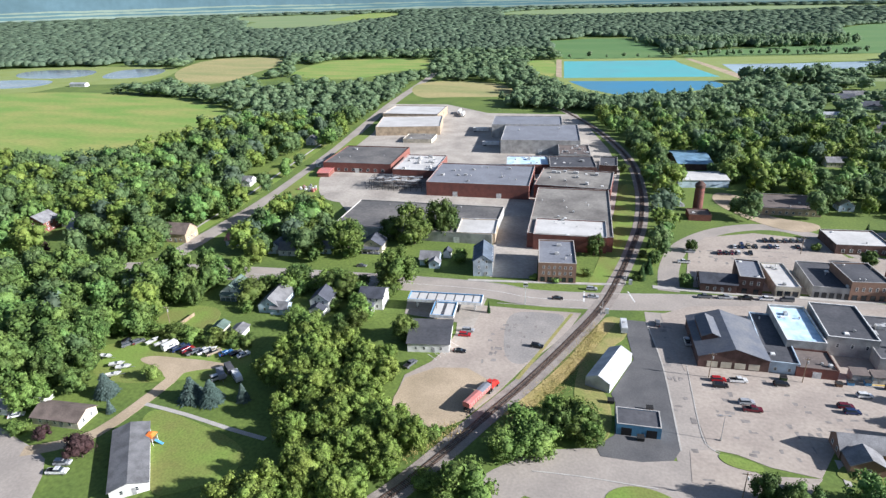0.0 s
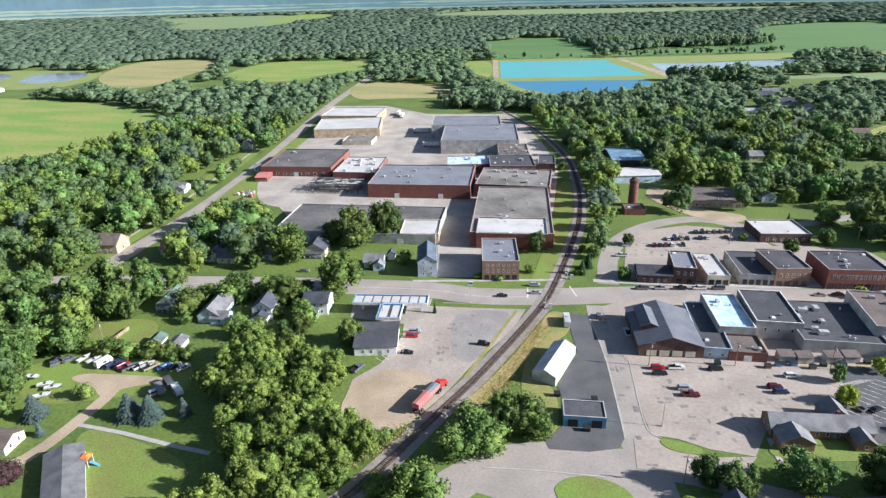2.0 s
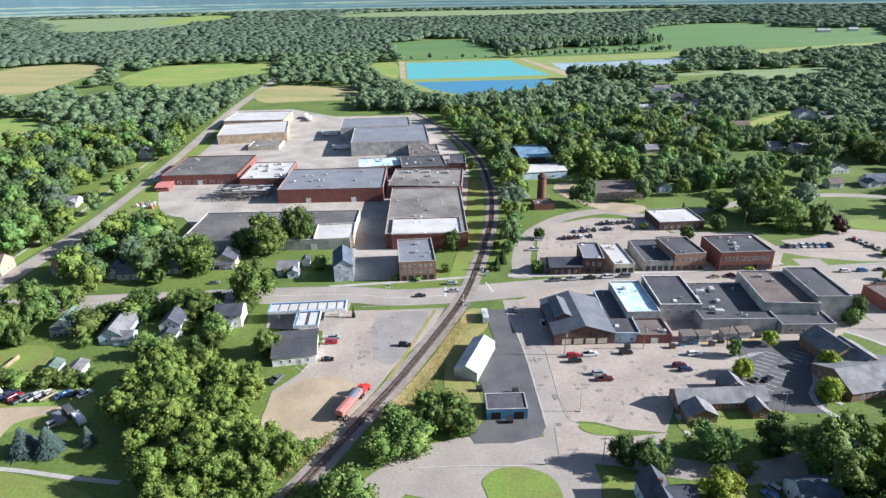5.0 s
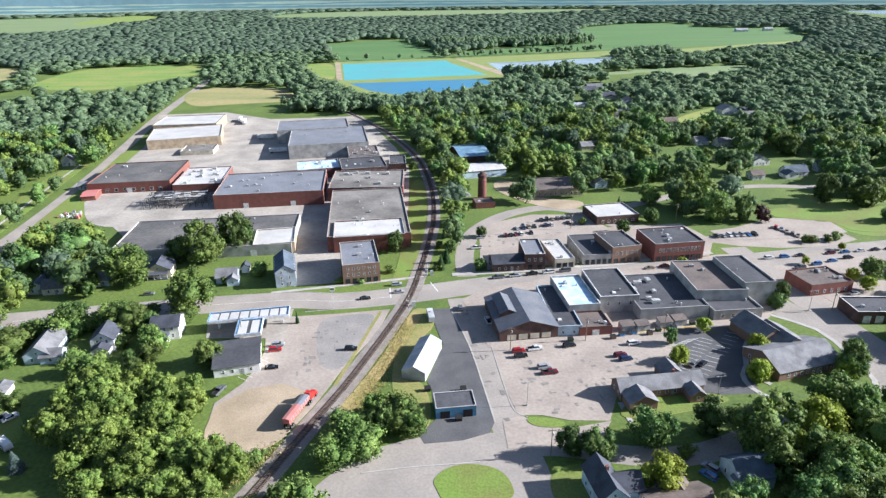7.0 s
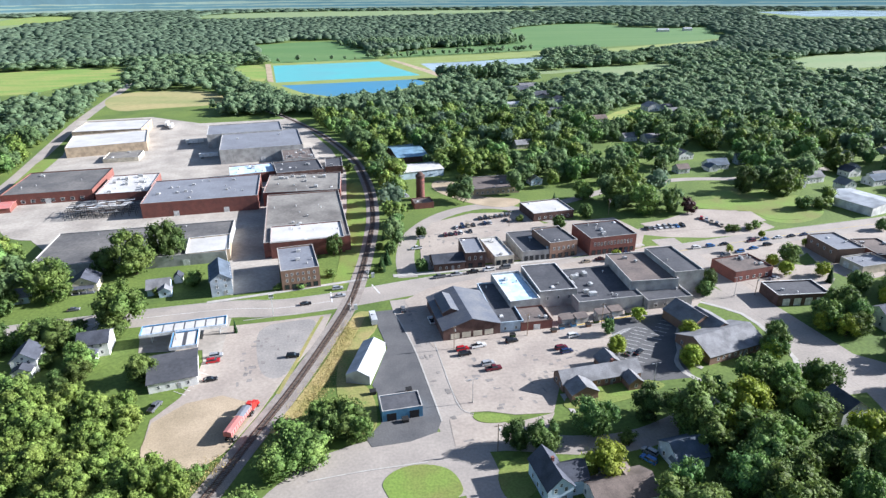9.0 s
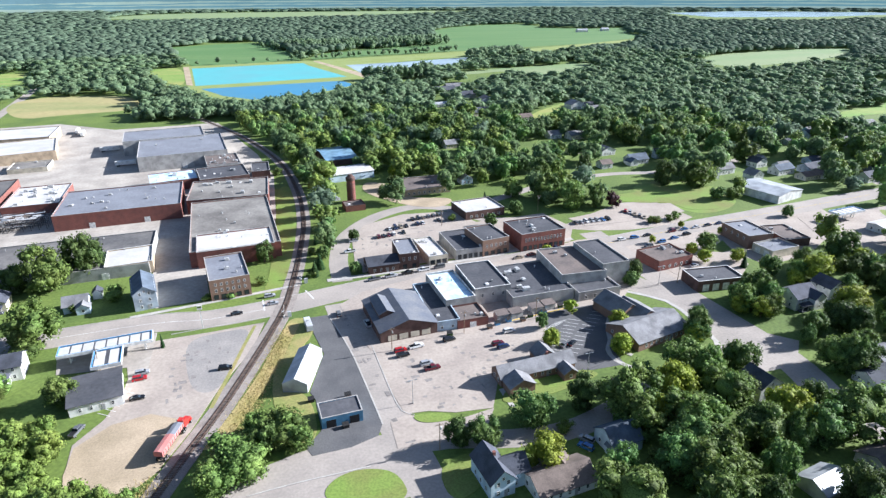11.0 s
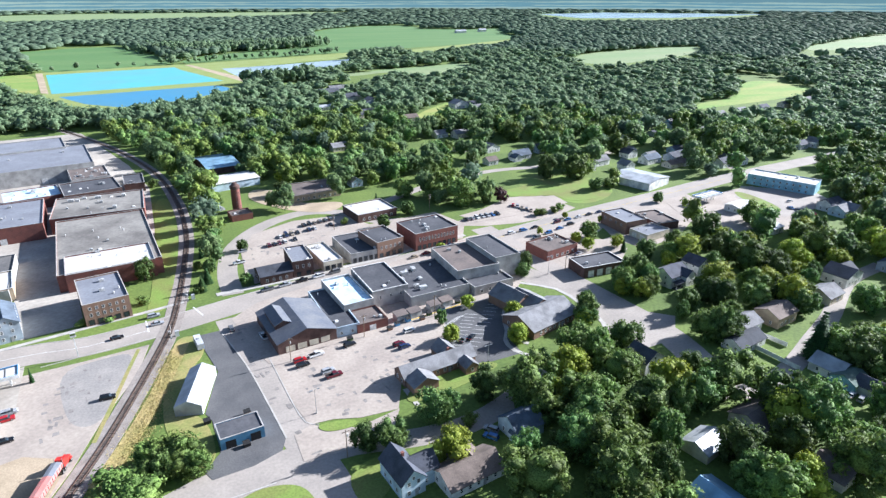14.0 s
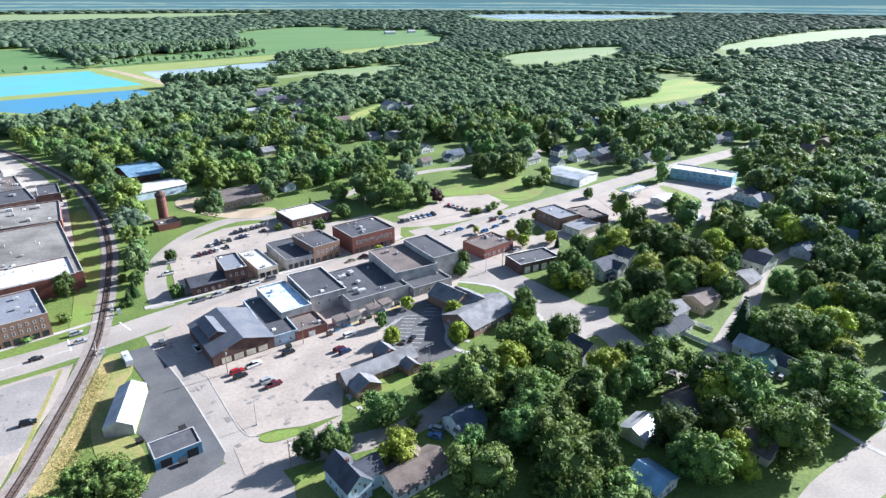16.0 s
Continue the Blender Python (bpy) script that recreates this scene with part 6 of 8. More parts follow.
flat("front_extension", "white-roofed front of the factory hall", "building", -45.6, 293.4, 35.6, 23.5, 8.8, 8.4, wall="brick", roof="roof_white", units=2)

# ---- main street, factory side ----
flat("brick_hotel", "three-storey brown brick corner building with grey roof", "building", -45.6, 258.4, 16.4, 27.1, 12.6, 9.5, wall="brick_tan", roof="roof_grey", coping="concrete", units=4, front=[("shop", 5, 0.5, 2, 2.2), ("window", 6, 3.9, 1, 1.5), ("window", 6, 6.7, 1, 1.3)], east=[("window", 4, 3.9, 1, 1.5), ("window", 4, 6.7, 1, 1.3)])
house("tall_house", "narrow grey-blue three-storey house with gable", -78.2, 250.2, 8.7, 18.1, 16.2, 7.5, 10.5, wall="grey_blue", roof="shingle_blue", along="y", storeys=3)

# ---- gas station ----
house("gas_store", "gas station store with grey roof", -77.5, 182.7, 15.1, 17.6, 15.6, 3.6, 5.0, wall="white", roof="roof_dark", along="x")

# ---- yard by the track ----
house("storage_tent", "long white fabric storage tent with gable ends", -12.4, 181.8, 8.2, 21.4, -13.6, 3.2, 5.2, wall="fabric", roof="fabric", along="y", windows=False, over=0.05, category="tent")
flat("blue_shed", "small blue garage with white-edged flat roof", "building", -1.1, 155.9, 12.4, 8.0, 8.1, 3.9, wall="blue", roof="roof_dark", units=0, parapet=0.2, front=[])

# ---- shops south of main street ----
house("lumber_store", "grey-roofed store with raised ridge and brick front", 24.2, 211.0, 22.2, 27.5, 9.3, 4.5, 8.0, wall="brick_dark", roof="roof_slate", along="y", windows=False, wing=(-6, 2, 6, 14, 7.2, 8.6, "y"))
STORE = bpy.data.objects['lumber_store']
flat("store_annex", "low annex with black roof and pale blue front", "building", 39.9, 217.4, 10.1, 34.7, 5.4, 4.2, wall="pale_blue", roof="roof_dark", coping="pale_blue", units=2, front=[("window", 2, 1, 1, 1.2)])
flat("shop_building", "shop with pale blue coated flat roof", "building", 47.9, 226.2, 12.6, 26.8, 8.0, 6.5, wall="grey_wall", roof="roof_ice", units=3, coping="trim", parapet=0.9)
flat("shop_building", "tall shop with black roof and pale parapet", "building", 63.2, 231.1, 15.9, 25.9, 5.9, 7.5, coping="trim", wall="grey_wall", roof="roof_dark", units=2, front=[("window", 3, 3.5, 1, 1.5)])
flat("rear_annex", "low brown-roofed brick annex", "building", 51.0, 206.7, 12.6, 12.4, 6.9, 3.6, wall="brick", roof="roof_brown", coping="brick_dark", units=2, front=[("garage_door", 1, 0, 2.6, 2.4)])
flat("shop_building", "long low shop with black roof and roof units", "building", 83.3, 228.5, 27.9, 30.9, 6.6, 5.0, wall="grey_wall", roof="roof_dark", coping="grey_wall", units=16, big=True)
flat("shop_building", "large hall with dark stained roof and pale walls", "building", 105.5, 235.9, 20.8, 29.0, 2.4, 8.5, coping="grey_wall", wall="grey_wall", roof="roof_brown", units=3)
flat("shop_building", "tall pale hall with grey roof", "building", 120.7, 237.7, 13.2, 26.7, 5.9, 10.5, wall="grey_wall", roof="roof_dark", units=1, coping="grey_wall")
flat("rear_annex", "low pale block annex with dark roof", "building", 108.9, 219.3, 19.8, 12.9, 6.7, 4.2, wall="grey_wall", roof="roof_dark", units=2, front=[("window", 4, 1, 1.5, 1.6)])

# ---- shops north of main street ----
house("tavern", "low tavern with dark hipped shingle roof", 22.8, 262.7, 14.5, 11.2, 7.4, 4, 6.5, wall="brick_dark", roof="shingle_dark", along="x")
flat("brick_shop", "two-storey dark brick shop with grey roof", "building", 35.1, 268.3, 9.5, 18.8, 3.7, 8, wall="brick_dark", roof="roof_grey", units=3, front=[("shop", 2, 0.4, 2, 2.2), ("window", 3, 4.4, 1, 1.7)])
flat("brick_shop", "low shop with bright white roof", "building", 47.8, 273.0, 9.5, 24.6, 9.9, 4.8, wall="cream", roof="roof_white", units=5, front=[("shop", 3, 0.4, 2.2, 2.4)])
flat("brick_shop", "low shop with black roof and white front", "building", 64.7, 277.8, 14.8, 26.3, 7.5, 5.2, wall="grey_wall", roof="roof_dark", units=3, front=[("shop", 5, 0.4, 1.8, 2.4)])
flat("brick_shop", "two-storey brown brick shop with arched windows", "building", 77.5, 276.7, 14.7, 20.0, 13.2, 8.5, wall="brick_tan", roof="roof_dark", units=4, front=[("shop", 4, 0.4, 2, 2.2), ("window", 5, 4.4, 1, 1.7)])
flat("brick_shop", "long two-storey red brick block with tall windows", "building", 103.5, 279.7, 24.8, 20.7, 9.5, 9.2, wall="brick", roof="roof_dark", units=8, front=[("shop", 8, 0.4, 2, 2.4), ("window", 12, 4.8, 0.9, 2)], east=[("window", 5, 4.8, 0.9, 2)])
flat("bank_building", "low bank with white flat roof and dark brick", "building", 86.5, 330.0, 24.5, 20.8, 11.4, 4.8, wall="brick_dark", roof="roof_white", units=2, front=[("window", 6, 1, 1.4, 1.6)])
flat("medical_office", "low tan brick office with brown roof", "building", 61.6, 383.1, 31.8, 27.1, 7.7, 4.2, wall="tan", roof="roof_brown", units=4, front=[("window", 8, 1, 1.3, 1.4)])
house("metal_barn", "white metal storage barn with low roof", 16.0, 421.5, 31.9, 19.7, 16.5, 5, 6.2, wall="pale_blue", roof="roof_white", windows=False, category="barn")
house("blue_barn", "open barn with blue metal roof", 9.5, 473.8, 23.8, 40.1, 12.7, 4.5, 7, wall="brick_dark", roof="metal_blue", windows=False, category="barn")
flat("brick_office", "low red brick office at the street corner", "building", 155.9, 242.1, 20.2, 15.7, 12.6, 5, wall="brick", coping="brick_dark", roof="roof_brown", units=8, front=[("window", 5, 1, 1.3, 1.5)])
flat("fire_station", "low brick garage with white doors and chimney", "building", 164.4, 216.0, 22.3, 12.7, -0.1, 5, wall="brick_dark", roof="roof_dark", coping="trim", units=2, front=[("garage_door", 4, 0, 3, 3.2)])
house("long_office", "long low office with grey hip roof and porches", 64.4, 166.6, 27.9, 7.5, 9.6, 3.2, 6.0, wall="brick_tan", roof="shingle", along="x", wing=[(-9, -6.5, 9, 6, 3, 5.4, "y"), (9.5, -6, 5, 5, 2.8, 4.6, "y"), (7, 6, 7, 6, 3, 5.6, "y")], chimney=True)
house("church_hall", "brown-roofed hall with wide low roof", 115.2, 182.9, 25.6, 16.8, 17.5, 3.4, 6.8, wall="brick_tan", roof="shingle", along="x", wing=[(4, 10, 14, 14, 3.4, 7, "y"), (1, 17, 12, 15, 4.0, 7.5, "y")])

# ---- right side ----
flat("blue_motel", "long two-storey light blue building with white roof", "building", 358.0, 281.1, 40.9, 16.0, -62.7, 7, wall="teal", roof="roof_white", units=5, front=[("window", 9, 1, 1.2, 1.3), ("window", 9, 4, 1.2, 1.3)])
house("auto_garage", "white metal garage with low gable", 274.7, 323.9, 29.1, 25.2, -69.2, 5, 6.5, wall="white", roof="metal_roof", windows=False)
flat("store", "grey two-storey store with flat roof", "building", 211.5, 258.1, 20.5, 14.5, -86.5, 7, wall="brick_tan", roof="roof_grey", units=3, front=[("window", 4, 3.8, 1.2, 1.4)], west=[("window", 3, 3.8, 1.2, 1.4)])
flat("store", "low store with pale flat roof", "building", 216.0, 241.7, 12.0, 17.5, -79.3, 4, wall="cream", roof="roof_grey", units=2, front=[("garage_door", 2, 0, 3, 2.8)])
flat("store", "low brown shop with dark roof", "building", 232.1, 255.7, 20.4, 13.8, -92.2, 4.2, wall="brick_dark", roof="roof_brown", units=2)
house("garage", "pale metal-roofed garage among trees", 120.5, 101.0, 8.2, 9.8, -74.6, 3.2, 5.2, wall="cream", roof="metal_roof", along="y", windows=False)
area("street_plaza", "worn paving of the side street and corner", "road", [(118.8, 225.3), (132.0, 239.4), (142.3, 214.8), (150.9, 194.2), (155.3, 177.1), (167.6, 166.1), (155.4, 152.2), (139.9, 150.7), (133.7, 160.8), (137.1, 170.9), (138.9, 185.2), (136.4, 202.9), (126.8, 215.8)], 0.0255, "road")
area("brick_lot", "sunlit asphalt lot behind the brick shop", "lot", [(149.8, 237.5), (170.1, 241.1), (198.0, 248.5), (194.2, 231.5), (181.8, 219.6), (168.4, 219.2), (148.9, 213.4), (144.5, 218.4)], 0.032, "lot")
area("shop_apron", "worn paving beside the brick shop", "lot", [(134.4, 259.3), (154.4, 265.8), (184.5, 274.4), (212.4, 281.8), (210.4, 268.1), (194.9, 257.0), (177.1, 246.5), (152.4, 236.5), (139.7, 236.3), (133.0, 244.2)], 0.0285, "lot")
area("hall_court", "asphalt court beside the low hall", "lot", [(86.7, 208.6), (119.5, 215.6), (118.9, 204.1), (106.9, 190.2), (97.2, 175.3), (97.4, 164.8), (84.5, 163.9), (77.1, 166.9), (81.4, 181.6)], 0.02, "asphalt")
area("corner_lot", "pale paving round the corner office buildings", "lot", [(216.0, 287.0), (245.5, 298.7), (289.8, 303.2), (285.4, 282.9), (260.2, 255.6), (229.2, 234.4), (202.2, 228.4), (195.9, 243.3), (202.9, 271.1)], 0.0265, "lot")
strip("pavement", "pale concrete pavement beside the hall", "pavement", [(123.2, 217.2), (136.1, 204.8), (138.2, 188.1), (137.4, 172.2), (133.2, 165.5)], 1.8, 0.075, "concrete")
strip("pavement", "pale concrete pavement round the car park", "pavement", [(109.7, 199.4), (101.0, 185.2), (95.8, 175.9), (95.4, 167.6), (99.9, 161.0)], 1.8, 0.078, "concrete")
area("side_lot", "sunlit pale car park beside the village lawn", "lot", [(122.4, 295.1), (149.9, 313.1), (176.8, 328.3), (198.2, 326.2), (205.1, 295.7), (188.6, 287.0), (161.2, 284.6), (141.4, 287.5)], 0.018, "lot", reach=0.07)
area("lawn", "open mown lawn beside the main street", "lawn", [(193.1, 355.3), (227.3, 372.3), (259.8, 339.3), (243.9, 308.1), (210.1, 296.0), (201.8, 327.3)], 0.0225, "lawn", reach=0.05, soft=True)
area("verge", "green verge between the pavement and the street", "lawn", [(320.1, 287.2), (325.3, 276.0), (320.1, 245.8), (308.7, 243.8), (312.1, 272.4)], 0.116, "lawn", clear=False, soft=True)
area("back_garden", "mown grass of the yard with parked boats", "lawn", [(-189.5, 143.2), (-171.4, 149.0), (-155.1, 152.8), (-139.0, 155.1), (-130.9, 147.0), (-127.2, 137.5), (-141.9, 133.9), (-151.5, 129.8), (-163.2, 123.3), (-179.3, 121.2), (-194.9, 136.4)], 0.0375, "lawn", reach=0.06, soft=True)
area("yard_clearing", "trampled earth yard between parked boats and cars", "yard", [(-173.6, 135.5), (-170.1, 139.8), (-159.8, 141.5), (-147.7, 143.7), (-136.1, 144.1), (-144.2, 139.5), (-151.2, 134.9), (-151.5, 129.8), (-155.4, 130.1), (-160.4, 134.0)], 0.069, "gravel", soft=True)

# ---- houses ----
house("mobile_home", "long white mobile home with grey shingle roof", -132.4, 94.2, 9.4, 26.5, 44.2, 3.0, 4.3, wall="white", roof="shingle", along="y")
house("ranch_house", "low ranch house with brown shingle roof", -168.1, 102.5, 16.3, 8.1, 9.8, 2.8, 4.6, wall="cream", roof="shingle_brown", along="x")
house("shed", "small grey-roofed garden shed", -183.9, 107.0, 5, 4, 11, 2.3, 3.3, along="x", wall="white", roof="shingle", windows=False, group="houses of the town", category="shed")
house("house", "white bungalow with grey roof", -192.7, 100.3, 10, 8, 11, 2.8, 4.8, along="x", wall="white", roof="shingle", group="houses of the town")
house("house", "white gabled house with green shingle roof and porch", -172.9, 191.4, 9, 11, 11, 3.2, 6.6, along="y", wall="white", roof="shingle_green", porch=True, group="houses of the town")
house("house", "large pale blue house with grey roof", -149.8, 188.5, 9, 16, 11, 3.4, 6.8, along="y", wall="pale_blue", roof="shingle", wing=(4.5, -6, 7, 6, 2.8, 4.8, 'x'), group="houses of the town")
house("house", "white two-storey house with dark gable roof", -129.6, 192.6, 8, 9, 11, 5.2, 8.2, along="y", wall="white", roof="shingle_dark", storeys=2, wing=(0, -6, 6, 5, 3, 4.6, 'y'), group="houses of the town")
house("house", "white two-storey house with dark roof and front wing", -110.7, 201.7, 10, 10, 11, 5.4, 7.8, along="x", wall="white", roof="shingle_dark", storeys=2, wing=(-2, -7, 7, 6, 3, 5, 'y'), group="houses of the town")
house("shed", "garden shed with green roof", -157.8, 162.8, 5, 5, 11, 2.4, 3.6, along="y", wall="cream", roof="shingle_green", windows=False, group="houses of the town", category="shed")
house("shed", "white garden shed with grey roof", -149.1, 163.0, 5, 6, 11, 2.4, 3.4, along="y", wall="white", roof="shingle", windows=False, group="houses of the town", category="shed")
house("house", "grey-blue cottage among trees", -227.1, 159.4, 8, 7, 11, 3, 5, along="x", wall="grey_blue", roof="shingle_dark", group="houses of the town")
house("house", "brick house with tall gables", -333.9, 224.3, 13, 12, 11, 6, 9.5, along="y", wall="brick", roof="shingle", storeys=2, wing=(-7, -4, 7, 7, 3.5, 5.5, 'y'), group="houses of the town")
house("house", "white two-storey house among trees", -323.6, 235.4, 8, 9, 11, 5, 8, along="x", wall="white", roof="shingle", storeys=2, group="houses of the town")
house("house", "white house with grey roof", -305.9, 225.2, 9, 8, 11, 4.6, 7, along="x", wall="white", roof="shingle", group="houses of the town")
house("church", "tan brick church with steep brown roof", -246.3, 236.6, 15, 12, 11, 5, 9, along="x", wall="tan", roof="shingle_brown", group="houses of the town", category="church")
house("house", "white bungalow by the road", -278.3, 334.9, 12, 9, 11, 3, 5.4, along="x", wall="white", roof="shingle", wing=(4, -5, 6, 5, 2.8, 4.6, 'y'), group="houses of the town")
house("house", "pale blue house among trees", -386.6, 281.6, 8, 7, 11, 4, 6.5, along="x", wall="pale_blue", roof="shingle", group="houses of the town")
house("house", "white house by the road", -297.5, 452.0, 8, 8, 11, 5, 8, along="y", wall="white", roof="shingle", group="houses of the town")
house("house", "white cottage by the road", -249.9, 390.1, 7, 7, 11, 3, 5, along="x", wall="white", roof="shingle", group="houses of the town")
house("house", "white house with faded red roof", -210.7, 240.7, 10, 8, 11, 3.2, 6, along="x", wall="white", roof="red_tarp", group="houses of the town")
house("house", "pale blue house with blue-grey roof", -183.8, 238.2, 8, 8, 11, 3.4, 6, along="y", wall="pale_blue", roof="shingle_blue", group="houses of the town")
house("house", "cream house with dark gable roof and porch", -137.9, 255.5, 11, 10, 11, 4, 7.2, along="y", wall="cream", roof="shingle_dark", porch=True, group="houses of the town")
house("house", "pale blue cottage with grey roof", -104.2, 248.8, 9, 8, 11, 3.2, 6, along="x", wall="pale_blue", roof="shingle", wing=(3, -5, 5, 4, 2.8, 4.4, 'y'), group="houses of the town")
house("shed", "tall narrow white shed", -98.9, 257.9, 3.5, 4, 11, 3, 4.6, along="y", wall="white", roof="shingle_dark", windows=False, group="houses of the town", category="shed")
house("house", "white cottage by the street", -176.4, 237.9, 9, 8, 11, 3.2, 5.8, along="x", wall="white", roof="shingle", group="houses of the town")
house("house", "pale blue cottage by the street", -160.2, 245.3, 8, 7, 11, 3.2, 5.6, along="x", wall="pale_blue", roof="shingle", group="houses of the town")
house("house", "white house under trees", -292.0, 287.9, 9, 8, 11, 3.4, 6, along="x", wall="white", roof="shingle_dark", group="houses of the town")
house("house", "pale two-storey house with dark cross gables", 37.2, 120.9, 7, 12, 11, 5.2, 8.6, along="y", wall="pale_blue", roof="shingle_dark", storeys=2, wing=(4.5, -1, 8, 7, 5, 8, 'x'), chimney=True, group="houses of the town")
house("house", "long white bungalow with brown-grey roof", 54.1, 116.4, 17, 10, 11, 3, 5.6, along="x", wall="white", roof="shingle_brown", wing=(2, 5, 8, 8, 3, 5.2, 'y'), group="houses of the town")
house("house", "pale blue house with dark blue roof", 76.3, 127.7, 10, 9, 11, 4, 7, along="x", wall="pale_blue", roof="shingle_blue", wing=(-3, -4, 5, 5, 3, 5.4, 'y'), group="houses of the town")
house("house", "white two-storey house with dark gable roof", 131.8, 141.4, 9, 9, 11, 5.2, 8.4, along="y", wall="white", roof="shingle_dark", storeys=2, group="houses of the town")
house("house", "cream bungalow with brown roof", 145.5, 104.5, 15, 11, 11, 3, 5.4, along="x", wall="cream", roof="shingle_brown", group="houses of the town")
house("house", "white house with long dark roof", 175.3, 139.2, 15, 8, 11, 3, 5.2, along="x", wall="white", roof="shingle_dark", group="houses of the town")
house("house", "white house with grey hip-like roof", 184.4, 148.2, 10, 9, 11, 4, 6.4, along="x", wall="white", roof="shingle", group="houses of the town")
house("house", "tan house with brown roof", 202.0, 149.1, 13, 10, 11, 4.6, 6.8, along="x", wall="tan", roof="shingle_brown", group="houses of the town")
house("house", "white house with pale metal roof", 189.8, 115.4, 10, 10, 11, 3.2, 5.6, along="y", wall="white", roof="metal_roof", group="houses of the town")
house("house", "blue-green house with dark green roof", 188.7, 108.1, 9, 8, 11, 3, 5, along="x", wall="teal", roof="shingle_green", group="houses of the town")
house("garage", "white garage with dark roof", 191.0, 102.4, 8, 7, 11, 3, 5, along="y", wall="white", roof="shingle_dark", windows=False, group="houses of the town", category="garage")
house("house", "cream house with brown roof among trees", 145.6, 79.9, 10, 9, 11, 3, 5.2, along="y", wall="cream", roof="shingle_brown", group="houses of the town")
house("house", "white house with pale blue metal roof", 108.3, 84.5, 10, 9, 11, 3, 5.2, along="y", wall="white", roof="metal_blue", group="houses of the town")
house("house", "large white two-storey house with dark roof", 187.2, 192.2, 12, 10, 11, 5.4, 8.4, along="x", wall="white", roof="shingle_dark", storeys=2, wing=(4, -5, 6, 5, 5, 7.4, 'y'), porch=True, group="houses of the town")
house("house", "white two-storey house with dark roof", 206.1, 197.0, 9, 9, 11, 5.2, 8, along="y", wall="white", roof="shingle_dark", storeys=2, group="houses of the town")
house("garage", "small brick garage with brown roof", 99.8, 136.8, 7, 7, 11, 3, 4.6, along="x", wall="brick_tan", roof="shingle_brown", group="houses of the town", category="garage")
house("house", "white house with dark roof", 345.8, 237.0, 14, 9, 11, 4.5, 7, along="x", wall="white", roof="shingle_dark", group="houses of the town")
house("house", "white gabled house among garden trees", 347.9, 226.2, 9, 9, 11, 4, 7, along="y", wall="white", roof="shingle", group="houses of the town")
house("store", "low white store with pale roof", 294.4, 255.9, 16, 10, 11, 3.6, 4.6, along="x", wall="white", roof="roof_white", group="houses of the town", category="store")
house("store", "small white store with flat roof", 282.1, 222.2, 9, 8, 11, 3.4, 4.2, along="x", wall="white", roof="metal_roof", group="houses of the town", category="store")
house("garage", "white garage with brown roof", 337.3, 351.4, 9, 9, 11, 3, 5, along="y", wall="white", roof="shingle_brown", group="houses of the town", category="garage")
house("house", "cream bungalow with brown roof", 326.7, 350.3, 16, 9, 11, 3, 5.2, along="x", wall="cream", roof="shingle_brown", group="houses of the town")
house("house", "white two-storey house with porch", 319.8, 369.0, 10, 8, 11, 5, 7.6, along="x", wall="white", roof="shingle", storeys=2, group="houses of the town")
house("house", "pale blue house with dark roof", 358.6, 384.4, 12, 9, 11, 3.4, 5.8, along="x", wall="pale_blue", roof="shingle_dark", group="houses of the town")
house("house", "grey house standing among trees", 318.2, 393.0, 9, 9, 11, 4.4, 7, along="y", wall="grey_blue", roof="shingle", group="houses of the town")
house("house", "white cottage with dark roof", 372.4, 345.0, 10, 9, 11, 3.6, 6.4, along="y", wall="white", roof="shingle_dark", group="houses of the town")
house("house", "white cottage with grey roof", 378.5, 337.1, 8, 8, 11, 3.6, 6.4, along="y", wall="white", roof="shingle", group="houses of the town")
house("house", "blue house with grey roof", 432.7, 473.9, 14, 10, 11, 4, 6.4, along="x", wall="teal", roof="shingle", group="houses of the town")
house("house", "low grey bungalow with dark roof", 386.2, 442.4, 12, 9, 11, 3, 5, along="x", wall="grey_blue", roof="shingle_dark", group="houses of the town")
house("house", "white house with dark roof", 465.1, 357.9, 12, 9, 11, 4, 6.6, along="x", wall="white", roof="shingle_dark", group="houses of the town")
house("house", "white gabled house among garden trees", 480.7, 357.4, 9, 9, 11, 5, 8, along="y", wall="white", roof="shingle", group="houses of the town")
house("house", "white house with dark blue-grey roof", 259.8, 164.6, 14, 11, 11, 4.6, 7.6, along="y", wall="white", roof="shingle_dark", wing=(6, 2, 8, 8, 4, 6.6, 'x'), group="houses of the town")
house("house", "cream house with grey roof", 237.1, 155.0, 11, 10, 11, 3.4, 6, along="x", wall="cream", roof="shingle", group="houses of the town")
house("house", "pale grey-blue house with grey cross gables", 292.9, 163.1, 12, 10, 11, 4, 6.8, along="x", wall="grey_blue", roof="shingle_blue", group="houses of the town")
house("house", "white two-storey house behind the lawn", 260.8, 365.3, 9, 9, 11, 5, 8, along="y", wall="white", roof="shingle", storeys=2, group="houses of the town")
house("house", "white house with steep blue-grey roofs", 231.1, 413.8, 16, 9, 11, 3.6, 7.2, along="x", wall="white", roof="shingle_blue", wing=(-7, -4, 7, 7, 3, 5.6, 'y'), group="houses of the town")
house("house", "cream house with brown roof", 196.8, 451.4, 10, 9, 11, 3.6, 6.4, along="x", wall="cream", roof="shingle_brown", group="houses of the town")
house("house", "cream house with grey roof among trees", 106.9, 493.1, 16, 10, 11, 3.6, 6.4, along="x", wall="cream", roof="shingle", group="houses of the town")
house("house", "pale blue cottage behind the bank", 93.0, 390.0, 8, 8, 11, 3.6, 6.2, along="y", wall="pale_blue", roof="shingle", group="houses of the town")
